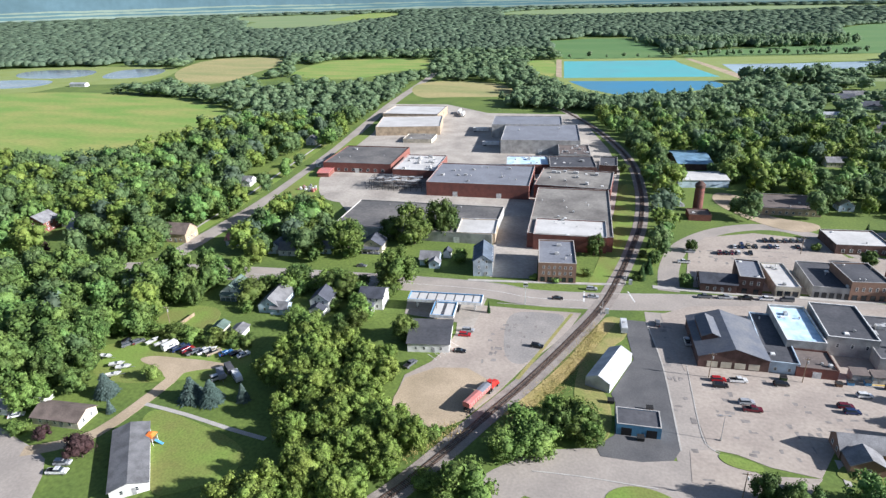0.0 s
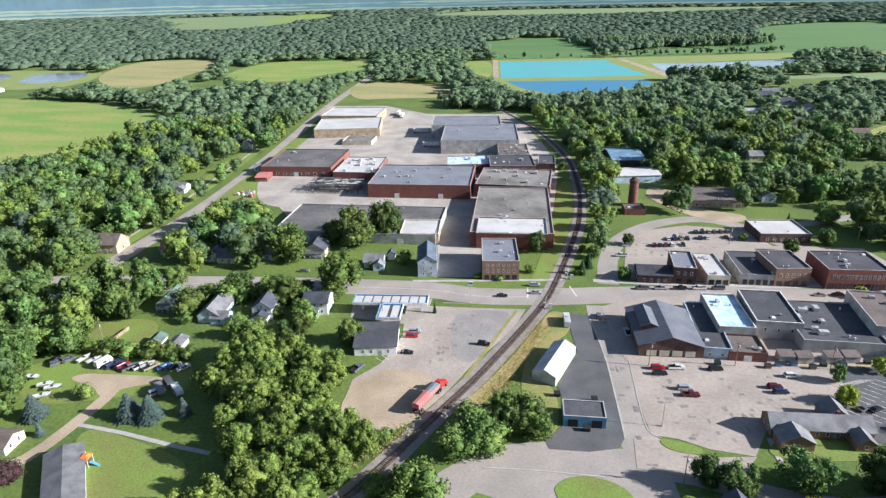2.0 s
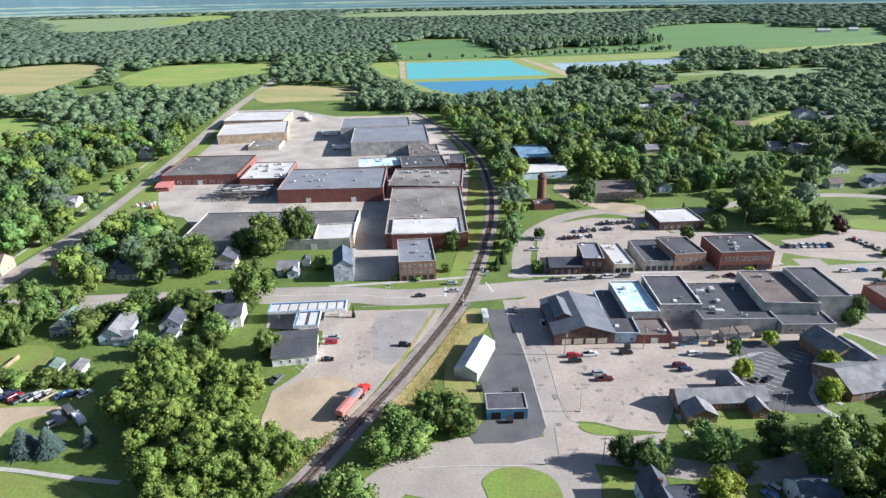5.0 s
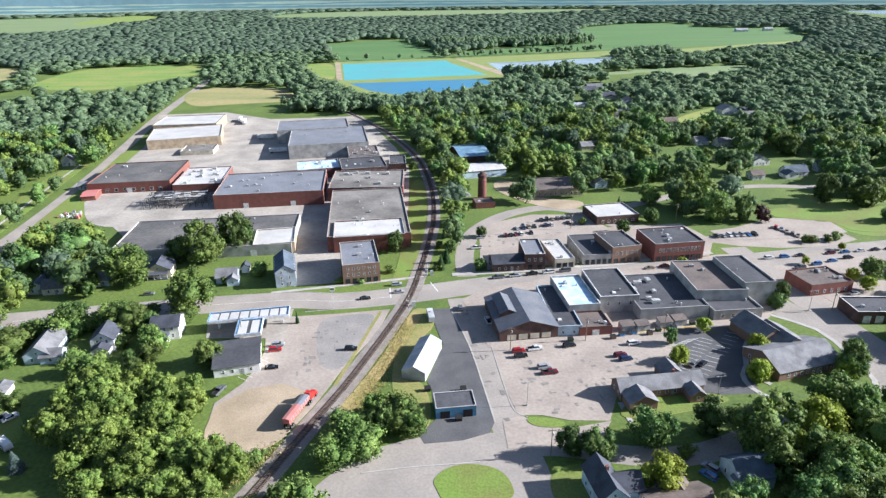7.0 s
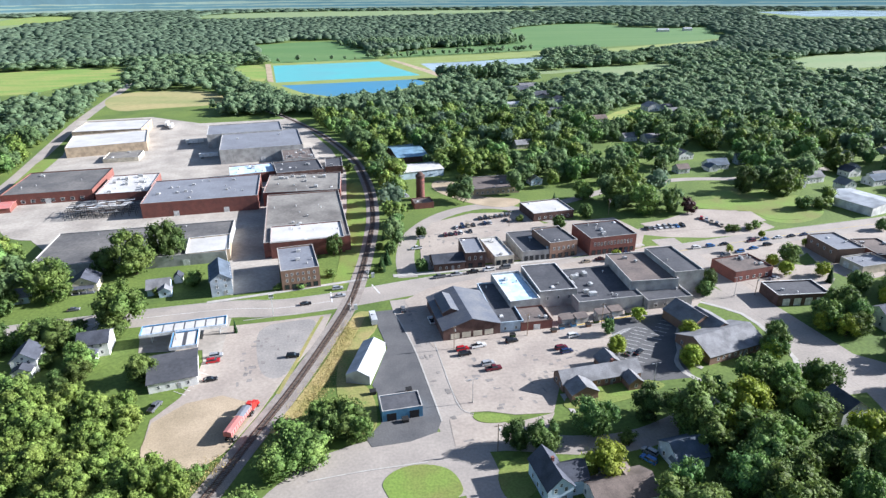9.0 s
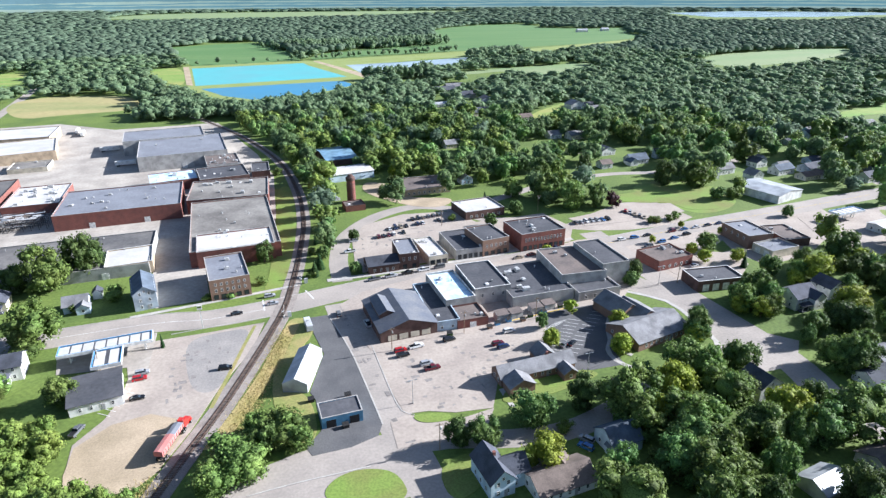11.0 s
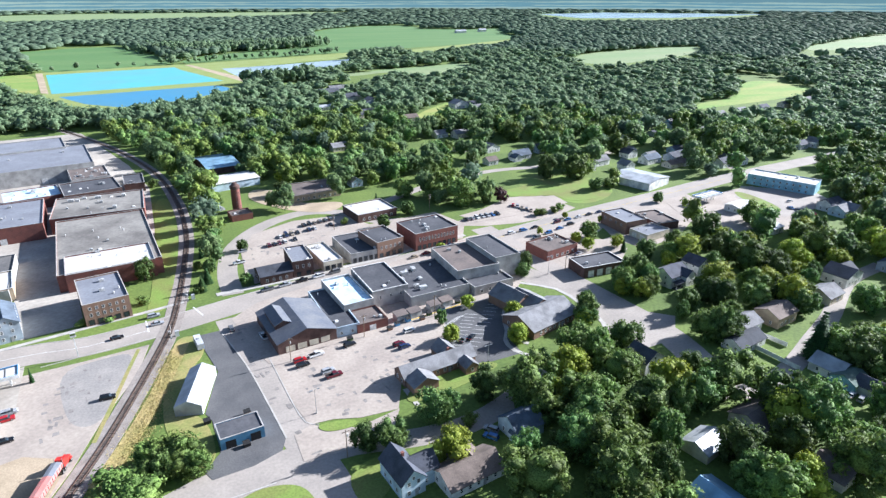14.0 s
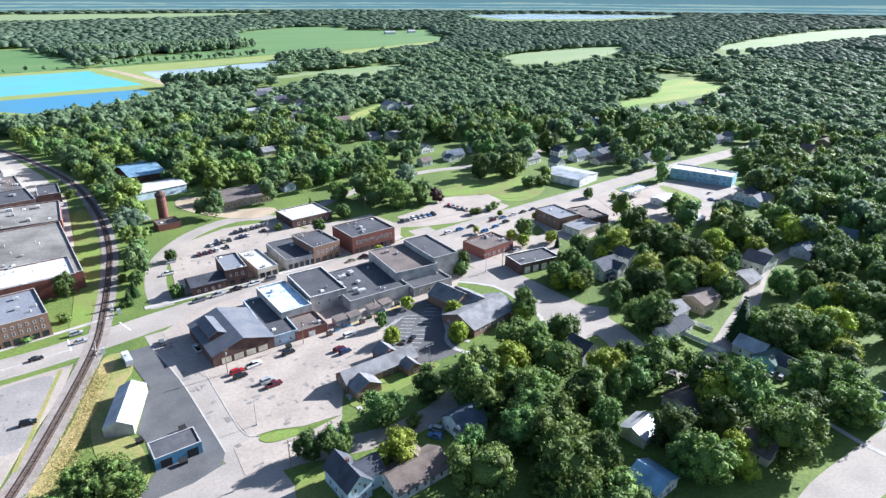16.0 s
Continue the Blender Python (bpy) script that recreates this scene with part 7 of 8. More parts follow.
house("house", "white cottage among trees", 134.6, 426.5, 8, 7, 11, 4, 6.8, along="y", wall="white", roof="shingle", group="houses of the town")
house("house", "white house with brown roof", 202.1, 406.5, 9, 8, 11, 3.6, 6, along="x", wall="white", roof="shingle_brown", group="houses of the town")
house("house", "large house with dark steep roofs", 160.2, 787.6, 26, 14, 11, 4, 8, along="x", wall="cream", roof="shingle_dark", group="houses of the town")
house("house", "large white house with dark roof", 178.0, 741.8, 22, 13, 11, 4, 8, along="x", wall="white", roof="shingle_dark", group="houses of the town")
house("house", "large grey house with dark roof", 192.1, 700.9, 22, 13, 11, 4, 8, along="y", wall="grey_blue", roof="shingle_dark", group="houses of the town")
house("house", "white house beside the clearing", 277.2, 642.8, 18, 14, 11, 5, 9, along="y", wall="white", roof="shingle", group="houses of the town")
house("house", "white house with grey roof", 289.5, 617.9, 14, 10, 11, 4, 7, along="x", wall="white", roof="shingle", group="houses of the town")
house("house", "white house in a row along the road", 506.6, 489.2, 14, 9, 11, 4, 6.6, along="x", wall="white", roof="shingle", group="houses of the town")
house("house", "pale house in a row along the road", 545.0, 497.6, 14, 9, 11, 4, 6.6, along="x", wall="pale_blue", roof="shingle", group="houses of the town")
house("house", "white house in a row along the road", 583.1, 503.8, 14, 9, 11, 4, 6.6, along="x", wall="white", roof="shingle_dark", group="houses of the town")
house("house", "cream house in a row along the road", 623.6, 510.4, 14, 9, 11, 4, 6.6, along="x", wall="cream", roof="shingle", group="houses of the town")
house("house", "white house in a row along the road", 674.5, 523.6, 14, 9, 11, 4, 6.6, along="x", wall="white", roof="shingle", group="houses of the town")
house("house", "white house in a row along the road", 730.3, 538.1, 14, 9, 11, 4, 6.6, along="x", wall="white", roof="shingle_dark", group="houses of the town")
house("house", "pale blue house behind the motel", 343.9, 227.7, 14, 9, 11, 4, 6.6, along="x", wall="pale_blue", roof="shingle", group="houses of the town")
house("house", "tan house with brown roof among trees", 503.1, 297.9, 12, 10, 11, 4, 7, along="y", wall="tan", roof="shingle_brown", group="houses of the town")
house("house", "white house among trees", 582.9, 338.6, 14, 10, 11, 4, 7, along="x", wall="white", roof="shingle", group="houses of the town")

# ---- landmarks ----
silo(15.3, 364.8, 17.5, 2.7)
flat("boiler_house", "small red brick boiler house beside the stack", "building", 15.8, 352.0, 11.8, 10.8, 9.5, 3.5, wall="brick", roof="roof_brown", coping="brick_dark", units=1)
bin_tank(5.2, 373.0, 3.4, 9, 101+14)
gas_canopy(-80.8, 207.2, 30, 7, 11, 8, 11)
gas_canopy_east(286.4, 274.5, 20, 7, 11)
caravan(-10.8, 213.3, 100)
truck(-51.0, 145.9, 75.5)
pipe_rack(-172.3, 358.3, 38, 19, 9)
price_sign(-50.9, 220.9, 10)
church_tower(-256.6, 228.8, 14)
pole(18.9, 190.0, 9.6)
pole(47.2, 196.6, 9.6)
pole(77.6, 201.8, 9.6)
pole(-177.8, 157.3, 10)
pole(-200.6, 113.7, 10)
pole(25.8, 135.3, 9.6)
pole(149.9, 219.7, 9)
pole(121.7, 324.2, 10)
pole(215.0, 223.3, 10)
pole(210.3, 121.9, 9.5)
pole(61.5, 312.0, 9)
pole(-81.1, 197.9, 9)
pole(21.6, 158.0, 8.8, lamp=True)
pole(81.7, 161.3, 8.8, lamp=True)
pole(140.9, 219.9, 8.8, lamp=True)
crossing_signal(-14.1, 250.7)
crossing_signal(-20.4, 220.8)

# ---- vehicles ----
car("suv", "red", 21.8, 188.9, 12)
car("suv", "black", 22.3, 185.6, 12)
car("pickup", "white", 27.8, 190.4, 14)
car("suv", "black", 40.6, 192.7, 14)
car("suv", "silver", 29.6, 178.8, 14)
car("pickup", "maroon", 31.0, 175.5, 10)
car("suv", "white", 64.1, 194.2, 14)
car("suv", "maroon", 57.5, 186.3, 14)
car("suv", "navy", 58.8, 183.8, 14)
car("sedan", "grey", 81.2, 180.6, 40)
car("sedan", "black", 84.4, 181.0, 40)
car("suv", "black", -38.9, 190.1, 2)
car("suv", "red", -66.4, 189.3, 12)
car("suv", "silver", -66.3, 192.8, 12)
car("sedan", "black", -64.5, 178.1, 10)
car("pickup", "grey", -77.9, 164.4, 75)
car("sedan", "silver", -25.4, 235.8, 10)
car("suv", "silver", -27.0, 243.0, 10)
car("suv", "grey", 1.1, 220.9, 95)
car("pickup", "white", 11.9, 210.6, 100)
car("pickup", "white", -149.1, 84.3, 20)
car("suv", "silver", -150.8, 87.4, 20)
car("sedan", "white", -184.0, 98.1, 40)
car("suv", "silver", 68.1, 130.8, 130)
car("suv", "blue", 66.6, 127.8, 130)
car("sedan", "white", 183.3, 102.7, 15)
car("suv", "silver", 184.2, 99.8, 15)
car("sedan", "white", 124.9, 86.9, 50)
car("sedan", "silver", 142.9, 83.8, 40)
car("sedan", "white", 335.5, 256.0, 10)
car("sedan", "white", 167.1, 234.2, 14)
car("van", "white", 155.5, 219.9, 80)
car("sedan", "grey", -133.8, 233.9, 11)
car("sedan", "black", -39.2, 229.8, 11)
car("suv", "navy", -164.1, 145.5, 80)
car("suv", "maroon", -159.9, 146.1, 75)
car("sedan", "black", -156.4, 146.5, 75)
car("pickup", "white", -153.0, 147.6, 65)
car("pickup", "tan", -149.2, 148.1, 65)
car("sedan", "blue", -144.6, 149.6, 70)
car("sedan", "black", -141.2, 150.4, 70)
car("sedan", "white", -138.0, 150.7, 70)
car("suv", "grey", -181.9, 145.0, 60)
car("suv", "grey", -184.2, 142.1, 60)
car("van", "white", -136.8, 135.8, 60)
car("pickup", "grey", 18.3, 250.2, 193, where="along the main street")
car("pickup", "silver", 26.1, 252.0, 13, where="along the main street")
car("pickup", "black", 33.9, 253.7, 13, where="along the main street")
car("pickup", "white", 41.7, 255.5, 192, where="along the main street")
car("van", "grey", 49.5, 257.2, 192, where="along the main street")
car("sedan", "tan", 89.1, 260.1, 191, where="along the main street")
car("sedan", "maroon", 96.4, 262.4, 192, where="along the main street")
car("pickup", "navy", 111.2, 267.2, 192, where="along the main street")
car("suv", "black", 47.2, 324.6, 97, where="in the shop car park")
car("suv", "black", 50.4, 325.5, 275, where="in the shop car park")
car("sedan", "tan", 53.5, 326.3, 95, where="in the shop car park")
car("suv", "grey", 56.6, 327.2, 94, where="in the shop car park")
car("suv", "grey", 59.8, 328.1, 97, where="in the shop car park")
car("suv", "grey", 62.9, 329.0, 94, where="in the shop car park")
car("sedan", "white", 32.5, 311.7, 94, where="in the shop car park")
car("van", "navy", 35.7, 312.7, 276, where="in the shop car park")
car("suv", "tan", 38.9, 313.7, 277, where="in the shop car park")
car("sedan", "black", 42.1, 314.7, 276, where="in the shop car park")
car("suv", "navy", 48.6, 316.6, 94, where="in the shop car park")
car("sedan", "white", 51.8, 317.6, 96, where="in the shop car park")
car("sedan", "black", 61.4, 320.5, 96, where="in the shop car park")
car("suv", "maroon", 25.4, 301.5, 93, where="in the shop car park")
car("sedan", "black", 28.2, 302.3, 97, where="in the shop car park")
car("sedan", "maroon", 31.0, 303.0, 273, where="in the shop car park")
car("suv", "white", 33.7, 303.8, 97, where="in the shop car park")
car("sedan", "black", 39.3, 305.4, 273, where="in the shop car park")
car("suv", "grey", 135.2, 299.8, 101, where="beside the village lawn")
car("sedan", "silver", 138.6, 300.2, 100, where="beside the village lawn")
car("suv", "white", 142.0, 300.6, 280, where="beside the village lawn")
car("suv", "silver", 145.5, 301.0, 279, where="beside the village lawn")
car("suv", "silver", 148.9, 301.3, 280, where="beside the village lawn")
car("sedan", "blue", 152.3, 301.7, 278, where="beside the village lawn")
car("suv", "black", 155.7, 302.1, 278, where="beside the village lawn")
car("suv", "red", 171.6, 312.5, 59, where="beside the village lawn")
car("suv", "silver", 173.0, 309.4, 242, where="beside the village lawn")
car("sedan", "tan", 174.4, 306.3, 239, where="beside the village lawn")
car("suv", "grey", 175.8, 303.2, 59, where="beside the village lawn")
car("sedan", "tan", 177.2, 300.1, 241, where="beside the village lawn")
car("suv", "white", 148.9, 271.4, 10, where="along the main street")
car("suv", "blue", 156.9, 272.8, 9, where="along the main street")
car("sedan", "black", 164.9, 274.3, 189, where="along the main street")
car("suv", "maroon", 180.9, 277.1, 192, where="along the main street")
car("sedan", "blue", 188.9, 278.5, 192, where="along the main street")
car("sedan", "white", 196.9, 279.9, 189, where="along the main street")
car("sedan", "black", 204.9, 281.3, 191, where="along the main street")
car("sedan", "navy", 212.9, 282.7, 191, where="along the main street")
car("suv", "grey", 158.3, 260.6, 189, where="along the main street")
car("suv", "blue", 167.6, 264.3, 192, where="along the main street")
car("sedan", "blue", 177.0, 268.0, 13, where="along the main street")
car("suv", "black", 186.3, 271.6, 11, where="along the main street")
car("pickup", "white", 9.4, 284.6, 191, where="in the shop car park")
car("suv", "silver", 11.9, 298.4, 192, where="in the shop car park")
car("sedan", "blue", 325.0, 246.2, 71, where="behind the motel")
car("sedan", "grey", 326.2, 242.1, 70, where="behind the motel")
car("suv", "white", 327.4, 237.9, 249, where="behind the motel")
car("sedan", "red", 328.6, 233.8, 68, where="behind the motel")

# ---- paint, patches and small things ----
keep_clear([(-266.7, 397.4), (-201.6, 438.8), (-252.8, 670.1), (-90.5, 661.8), (-37.4, 504.8), (-29.1, 379.7), (-24.2, 264.4), (-53.3, 246.3), (-73.7, 246.4), (-166.3, 265.6), (-217.6, 320.2)])
patches([(13.7, 182.7), (36.1, 193.8), (71.2, 197.7), (66.8, 182.7), (50.3, 166.3), (45.8, 154.7), (32.6, 153.3), (20.8, 156.0)], 40, 21, 0.102)
patches([(-55.5, 208.5), (-34.1, 215.2), (-36.2, 197.9), (-44.6, 175.7), (-55.5, 172.4), (-64.0, 190.0)], 22, 22, 0.1)
patches([(2.2, 222.2), (5.7, 222.1), (15.7, 157.4), (19.1, 139.4), (14.3, 139.4), (8.9, 163.2)], 16, 23, 0.104)
patches([(15.0, 300.1), (41.6, 325.6), (73.2, 325.1), (40.7, 292.0), (14.0, 277.6)], 30, 24, 0.105)
bay_lines((79.4, 193.0), (86.7, 197.7), 8, 5, 101, 0.112)
bay_lines((81.9, 175.9), (103.9, 201.8), 12, 5, 60, 0.112)
bay_lines((73.8, 174.2), (91.9, 197.7), 12, 5, 60, 0.112)
bay_lines((-72.6, 171.7), (-68.1, 182.6), 6, 5, 60, 0.1)
strip("lane_line", "worn white lane line on the main street", "marking", [(-178.1, 210.6), (-124.1, 221.0), (-72.8, 228.7), (-50.0, 227.8), (-29.0, 231.9)], 0.18, 0.062, "paint", clear=False, under=0.02)
strip("lane_line", "worn white lane line on the main street", "marking", [(48.7, 252.1), (94.5, 259.8), (135.9, 268.2), (195.0, 281.7), (272.7, 296.8), (337.3, 310.0)], 0.18, 0.062, "yellow", clear=False, under=0.02)
strip("kerb", "pale concrete kerb beside the asphalt pad", "kerb", [(-3.1, 221.7), (4.0, 193.9), (8.7, 166.2), (11.2, 149.8)], 0.5, 0.16, "concrete", clear=False)
strip("kerb", "pale concrete kerb of the car park", "kerb", [(12.0, 195.4), (15.5, 166.2), (17.6, 155.2), (21.3, 152.5)], 0.3, 0.12, "concrete", clear=False)
strip("kerb", "curved pale concrete kerb", "kerb", [(-26.2, 128.4), (-18.7, 129.8), (-10.3, 131.1), (-1.8, 132.0), (6.0, 132.9)], 0.4, 0.16, "concrete", clear=False)
strip("sidewalk", "pale concrete path beside the office", "path", [(51.0, 159.8), (52.0, 149.9)], 1.6, 0.12, "concrete", clear=False)
strip("sidewalk", "pale curved path beside the car park", "path", [(112.1, 205.9), (101.9, 188.1), (98.9, 175.9), (102.5, 169.5)], 1.8, 0.14, "concrete", clear=False)
strip("sidewalk", "pale concrete sidewalk along the west road", "sidewalk", [(-247.5, 242.9), (-259.7, 313.7), (-282.3, 416.9), (-299.3, 501.8)], 1.5, 0.12, "concrete", clear=False)
strip("stop_line", "wide white stop line at the railway crossing", "marking", [(-28.4, 230.8), (-29.8, 240.5)], 0.6, 0.064, "paint", clear=False, under=0.02)
strip("stop_line", "wide white stop line at the railway crossing", "marking", [(-12.2, 246.0), (-8.6, 237.1)], 0.6, 0.064, "paint", clear=False, under=0.02)
weeds([(-35.4, 143.4), (-30.8, 160.7), (-24.3, 185.6), (-19.7, 211.5)], 4.6, 7000, 31, 0.5)
weeds([(-61.4, 123.3), (-56.5, 131.7), (-51.5, 137.6)], 4.0, 900, 32, 0.8)
trailer_box(-170.5, 537.4, 11)
trailer_box(-145.6, 486.4, 11)
trailer_box(-220.5, 620.0, 101)
trailer_box(-212.6, 608.0, 101)
pallets(-227.2, 335.4, 26)
fence([(187.1, 140.9), (189.3, 132.3)], 1.8, "trim", "white board fence behind houses")
fence([(176.8, 138.9), (180.2, 119.4)], 1.8, "trim", "white board fence along gardens")
fence([(190.5, 100.5), (192.1, 96.1)], 1.8, "wood", "weathered wooden fence behind garages")
fence([(-175.7, 157.1), (-176.3, 168.9)], 1.6, "wood", "weathered wooden garden fence")
boat(-176.5, 146.6, 80)
boat(-172.0, 146.5, 65)
boat(-176.7, 130.3, 35)
boat(-172.9, 129.6, 35)
boat(-151.0, 148.6, 60)
boat(-184.6, 132.8, 10)
boat(-172.5, 124.9, 40)
car("suv", "black", -186.4, 143.6, 110, where="in the grassy yard")
car("sedan", "maroon", -182.1, 145.0, 70, where="in the grassy yard")
car("suv", "red", -159.6, 146.6, 70, where="in the grassy yard")
car("pickup", "grey", -156.5, 145.9, 65, where="in the grassy yard")
car("sedan", "white", -153.6, 148.0, 65, where="in the grassy yard")
car("sedan", "blue", -144.8, 149.0, 55, where="in the grassy yard")
car("sedan", "grey", -141.3, 150.5, 60, where="in the grassy yard")
car("sedan", "white", -137.7, 150.3, 55, where="in the grassy yard")
car("pickup", "navy", -162.8, 147.3, 60, where="in the grassy yard")
yard_trailer(-167.2, 145.8, 75, "trim", "white")
yard_trailer(-135.7, 140.4, -35, "roof_dark", "dark")
yard_trailer(-136.4, 136.7, -40, "roof_grey", "grey")
yard_trailer(-130.3, 137.5, -35, "trim", "white")
yard_trailer(-123.9, 145.9, 80, "trim", "white")
for u in (-6.6, -2.2, 2.2, 6.6):
    panel_on(STORE, "shutter", "s", u, 0.4, 3.4, 2.2, 22.2, 27.5, "cream", "pale shuttered window")
panel_on(STORE, "side_window", "w", -4, 1.0, 2.0, 1.6, 22.2, 27.5, "glass")
shed = bpy.data.objects["blue_shed"]
# Flat dark panels stand in for the shade inside the two doorways.
for u in (-3.4, 3.6):
    panel_on(shed, "garage_opening", "s", u, 0.05, 2.9, 2.7, 12.4, 8.0, "dark", "dark panel painted as a shaded garage doorway")


# ---- trees near the camera ----
tree("maple", 54.7, 140.3, 12.5, 1.2)
tree("bright", 52.5, 123.5, 11.5, 1.15)
tree("maple", 38.7, 134.8, 10, 1.15)
tree("tall", 31.8, 136.9, 9.5, 1.4)
tree("oak", 84.6, 140.3, 17, 1.15)
tree("maple", 73.8, 145.9, 12, 1.1)
tree("shrub", 100.8, 157.1, 5.5, 1)
tree("oak", 113.4, 153.4, 15, 1.1)
tree("shrub", 63.2, 135.6, 4.5, 1)
tree("bright", 77.2, 183.9, 6, 1.1)
tree("bright", 100.8, 174.0, 6.5, 1.1)
tree("bright", 107.2, 190.1, 6, 1.1)
tree("tall", 77.7, 194.8, 7, 1.1)
tree("maple", 70.9, 115.2, 11, 1)
tree("oak", 67.9, 103.1, 15, 1.25)
tree("maple", 85.9, 111.8, 14, 1.05)
tree("oak", 99.3, 129.2, 14, 1.1)
tree("oak", 116.6, 136.7, 14, 1.1)
tree("maple", 143.5, 131.0, 10, 1.1)
tree("oak", 145.9, 119.2, 17, 1.15)
tree("oak", 115.9, 117.5, 15, 1.15)
tree("maple", 133.1, 115.8, 14, 1.1)
tree("oak", 91.9, 104.1, 16, 1.15)
tree("oak", 88.0, 93.8, 16, 1.1)
tree("maple", 125.2, 92.7, 14, 1.1)
tree("tall", 152.2, 101.3, 18, 1.4)
tree("tall", 154.3, 93.8, 19, 1.4)
tree("pine", 191.8, 122.9, 20, 1.2)
tree("oak", 149.8, 75.2, 17, 1.1)
tree("maple", 196.7, 111.8, 14, 1.1)
tree("bright", 131.8, 75.0, 8, 1.1)
tree("maple", 119.5, 84.4, 12, 1)
tree("oak", 139.7, 89.6, 13, 1)
tree("oak", 166.4, 148.5, 13, 1.1)
tree("maple", 169.8, 143.2, 12, 1.1)
tree("oak", 205.8, 112.0, 16, 1.1)
tree("tall", 234.6, 225.7, 13, 1.2)
tree("oak", 281.6, 237.2, 14, 1.1)
tree("oak", 226.8, 203.5, 15, 1.15)
tree("oak", 231.7, 191.8, 15, 1.15)
tree("maple", 234.7, 177.9, 14, 1.1)
tree("oak", 272.2, 187.9, 16, 1.1)
tree("oak", 312.9, 194.1, 14, 1.1)
tree("maple", 194.4, 218.2, 11, 1)
tree("bright", 198.0, 206.8, 8, 1.1)
tree("maple", 212.3, 210.1, 9, 1)
tree("oak", 163.1, 191.6, 11, 1.1)
tree("oak", 169.2, 185.0, 10, 1.1)
tree("bright", 159.1, 190.3, 8, 1)
tree("maple", 216.4, 148.8, 12, 1.1)
tree("maple", 241.8, 140.3, 13, 1.1)
tree("shrub", 193.0, 180.4, 6, 1)
tree("maple", 188.9, 169.0, 12, 1.1)
tree("shrub", 248.5, 322.4, 7, 1.1)
tree("pine", 189.2, 228.5, 8, 1)
tree("bright", 174.0, 237.5, 7, 1.1)
tree("oak", 184.3, 250.3, 10, 1.1)
tree("maple", 107.5, 322.1, 9, 1.1)
tree("maple", 88.5, 307.0, 7, 1.2)
tree("bright", 173.9, 247.4, 6, 1.1)
tree("bright", 162.3, 264.8, 4.5, 1)
tree("shrub", 176.5, 292.5, 4, 1)
tree("shrub", 188.4, 293.2, 4, 1)
tree("bright", 104.1, 261.8, 5.5, 1)
tree("tall", 132.7, 227.1, 10, 1.2)
tree("maple", 128.7, 222.4, 7, 1.2)
tree("oak", 131.9, 175.8, 11, 1.0)
tree("bright", 128.8, 172.9, 8, 1.0)
tree("oak", -146.9, 244.9, 20, 1.0)
tree("oak", -121.0, 268.3, 21, 0.95)
tree("maple", -110.1, 283.0, 22, 0.95)
tree("maple", -134.6, 269.4, 13, 1.1)
tree("oak", -108.7, 219.2, 18, 1.15)
tree("maple", -148.8, 203.7, 12, 1.2)
tree("oak", -125.5, 202.6, 13, 1.2)
tree("maple", -200.2, 282.7, 9, 1.3)
tree("oak", -174.7, 250.0, 13, 1.3)
tree("tall", -31.6, 281.1, 11.5, 1.2)
tree("oak", -87.0, 180.6, 10, 1.1)
tree("shrub", -31.3, 256.5, 4, 1.1)
tree("shrub", -90.7, 253.4, 7, 1)
tree("shrub", -103.7, 245.0, 4, 1)
tree("pine", -63.1, 209.3, 6, 0.7)
tree("maple", -4.1, 279.4, 7, 1.1)
tree("pine", -7.9, 259.7, 8, 1.3)
tree("pine", -5.4, 267.6, 8, 1.3)
tree("pine", -2.1, 325.3, 8, 1.5)
tree("maple", 12.6, 300.8, 6.5, 1.1)
tree("maple", 10.5, 259.4, 6, 1.1)
tree("shrub", -53.0, 245.2, 3, 1.2)
tree("shrub", -42.9, 245.7, 3, 1.2)
tree("spruce", -165.8, 116.1, 9, 1.9)
tree("spruce", -137.0, 123.6, 9, 2.0)
tree("spruce", -130.0, 124.4, 9, 2.0)
tree("spruce", -157.2, 109.6, 5, 1.3)
tree("spruce", -120.9, 128.5, 7, 1.3)
tree("purple", -148.0, 91.4, 8, 1.1)
tree("purple", -166.0, 93.2, 5, 1.1)
tree("shrub", -158.8, 128.7, 5, 1)
tree("shrub", -176.2, 92.7, 4.5, 1.2)
tree("purple", -297.7, 194.9, 8, 1.1)
tree("bright", -205.3, 183.3, 8, 1)
tree("tall", -182.2, 177.0, 10, 1.2)
tree("shrub", -157.4, 179.0, 5, 1)
tree("oak", -199.4, 141.8, 12, 1)
tree("tall", -192.0, 136.7, 13, 1.1)
tree("maple", 44.3, 385.1, 10, 1.2)
tree("bright", 48.5, 417.2, 9, 1.1)
tree("oak", 36.6, 427.6, 10, 1.1)
tree("maple", -3.4, 379.0, 7, 1.2)
tree("maple", 4.6, 378.8, 7, 1.2)
tree("shrub", 68.8, 319.2, 4, 1)
tree("pine", 95.8, 348.3, 7, 1.1)
thicket([(-287.2, 168.0), (-272.8, 201.5), (-242.7, 227.3), (-202.8, 208.6), (-184.8, 200.7), (-181.6, 172.1), (-184.6, 151.0), (-187.7, 128.4), (-195.0, 114.6), (-210.4, 102.3), (-302.9, 162.9)], 9.2, 12, 19, 1, 480, "leaf_thicket")
thicket([(-441.1, 253.5), (-379.5, 271.4), (-341.1, 310.4), (-293.8, 296.3), (-245.5, 286.0), (-229.9, 253.9), (-250.0, 247.8), (-286.7, 251.8), (-319.7, 241.8), (-349.9, 232.7), (-379.8, 213.3)], 9.0, 11, 17, 2, 420, "leaf_thicket")
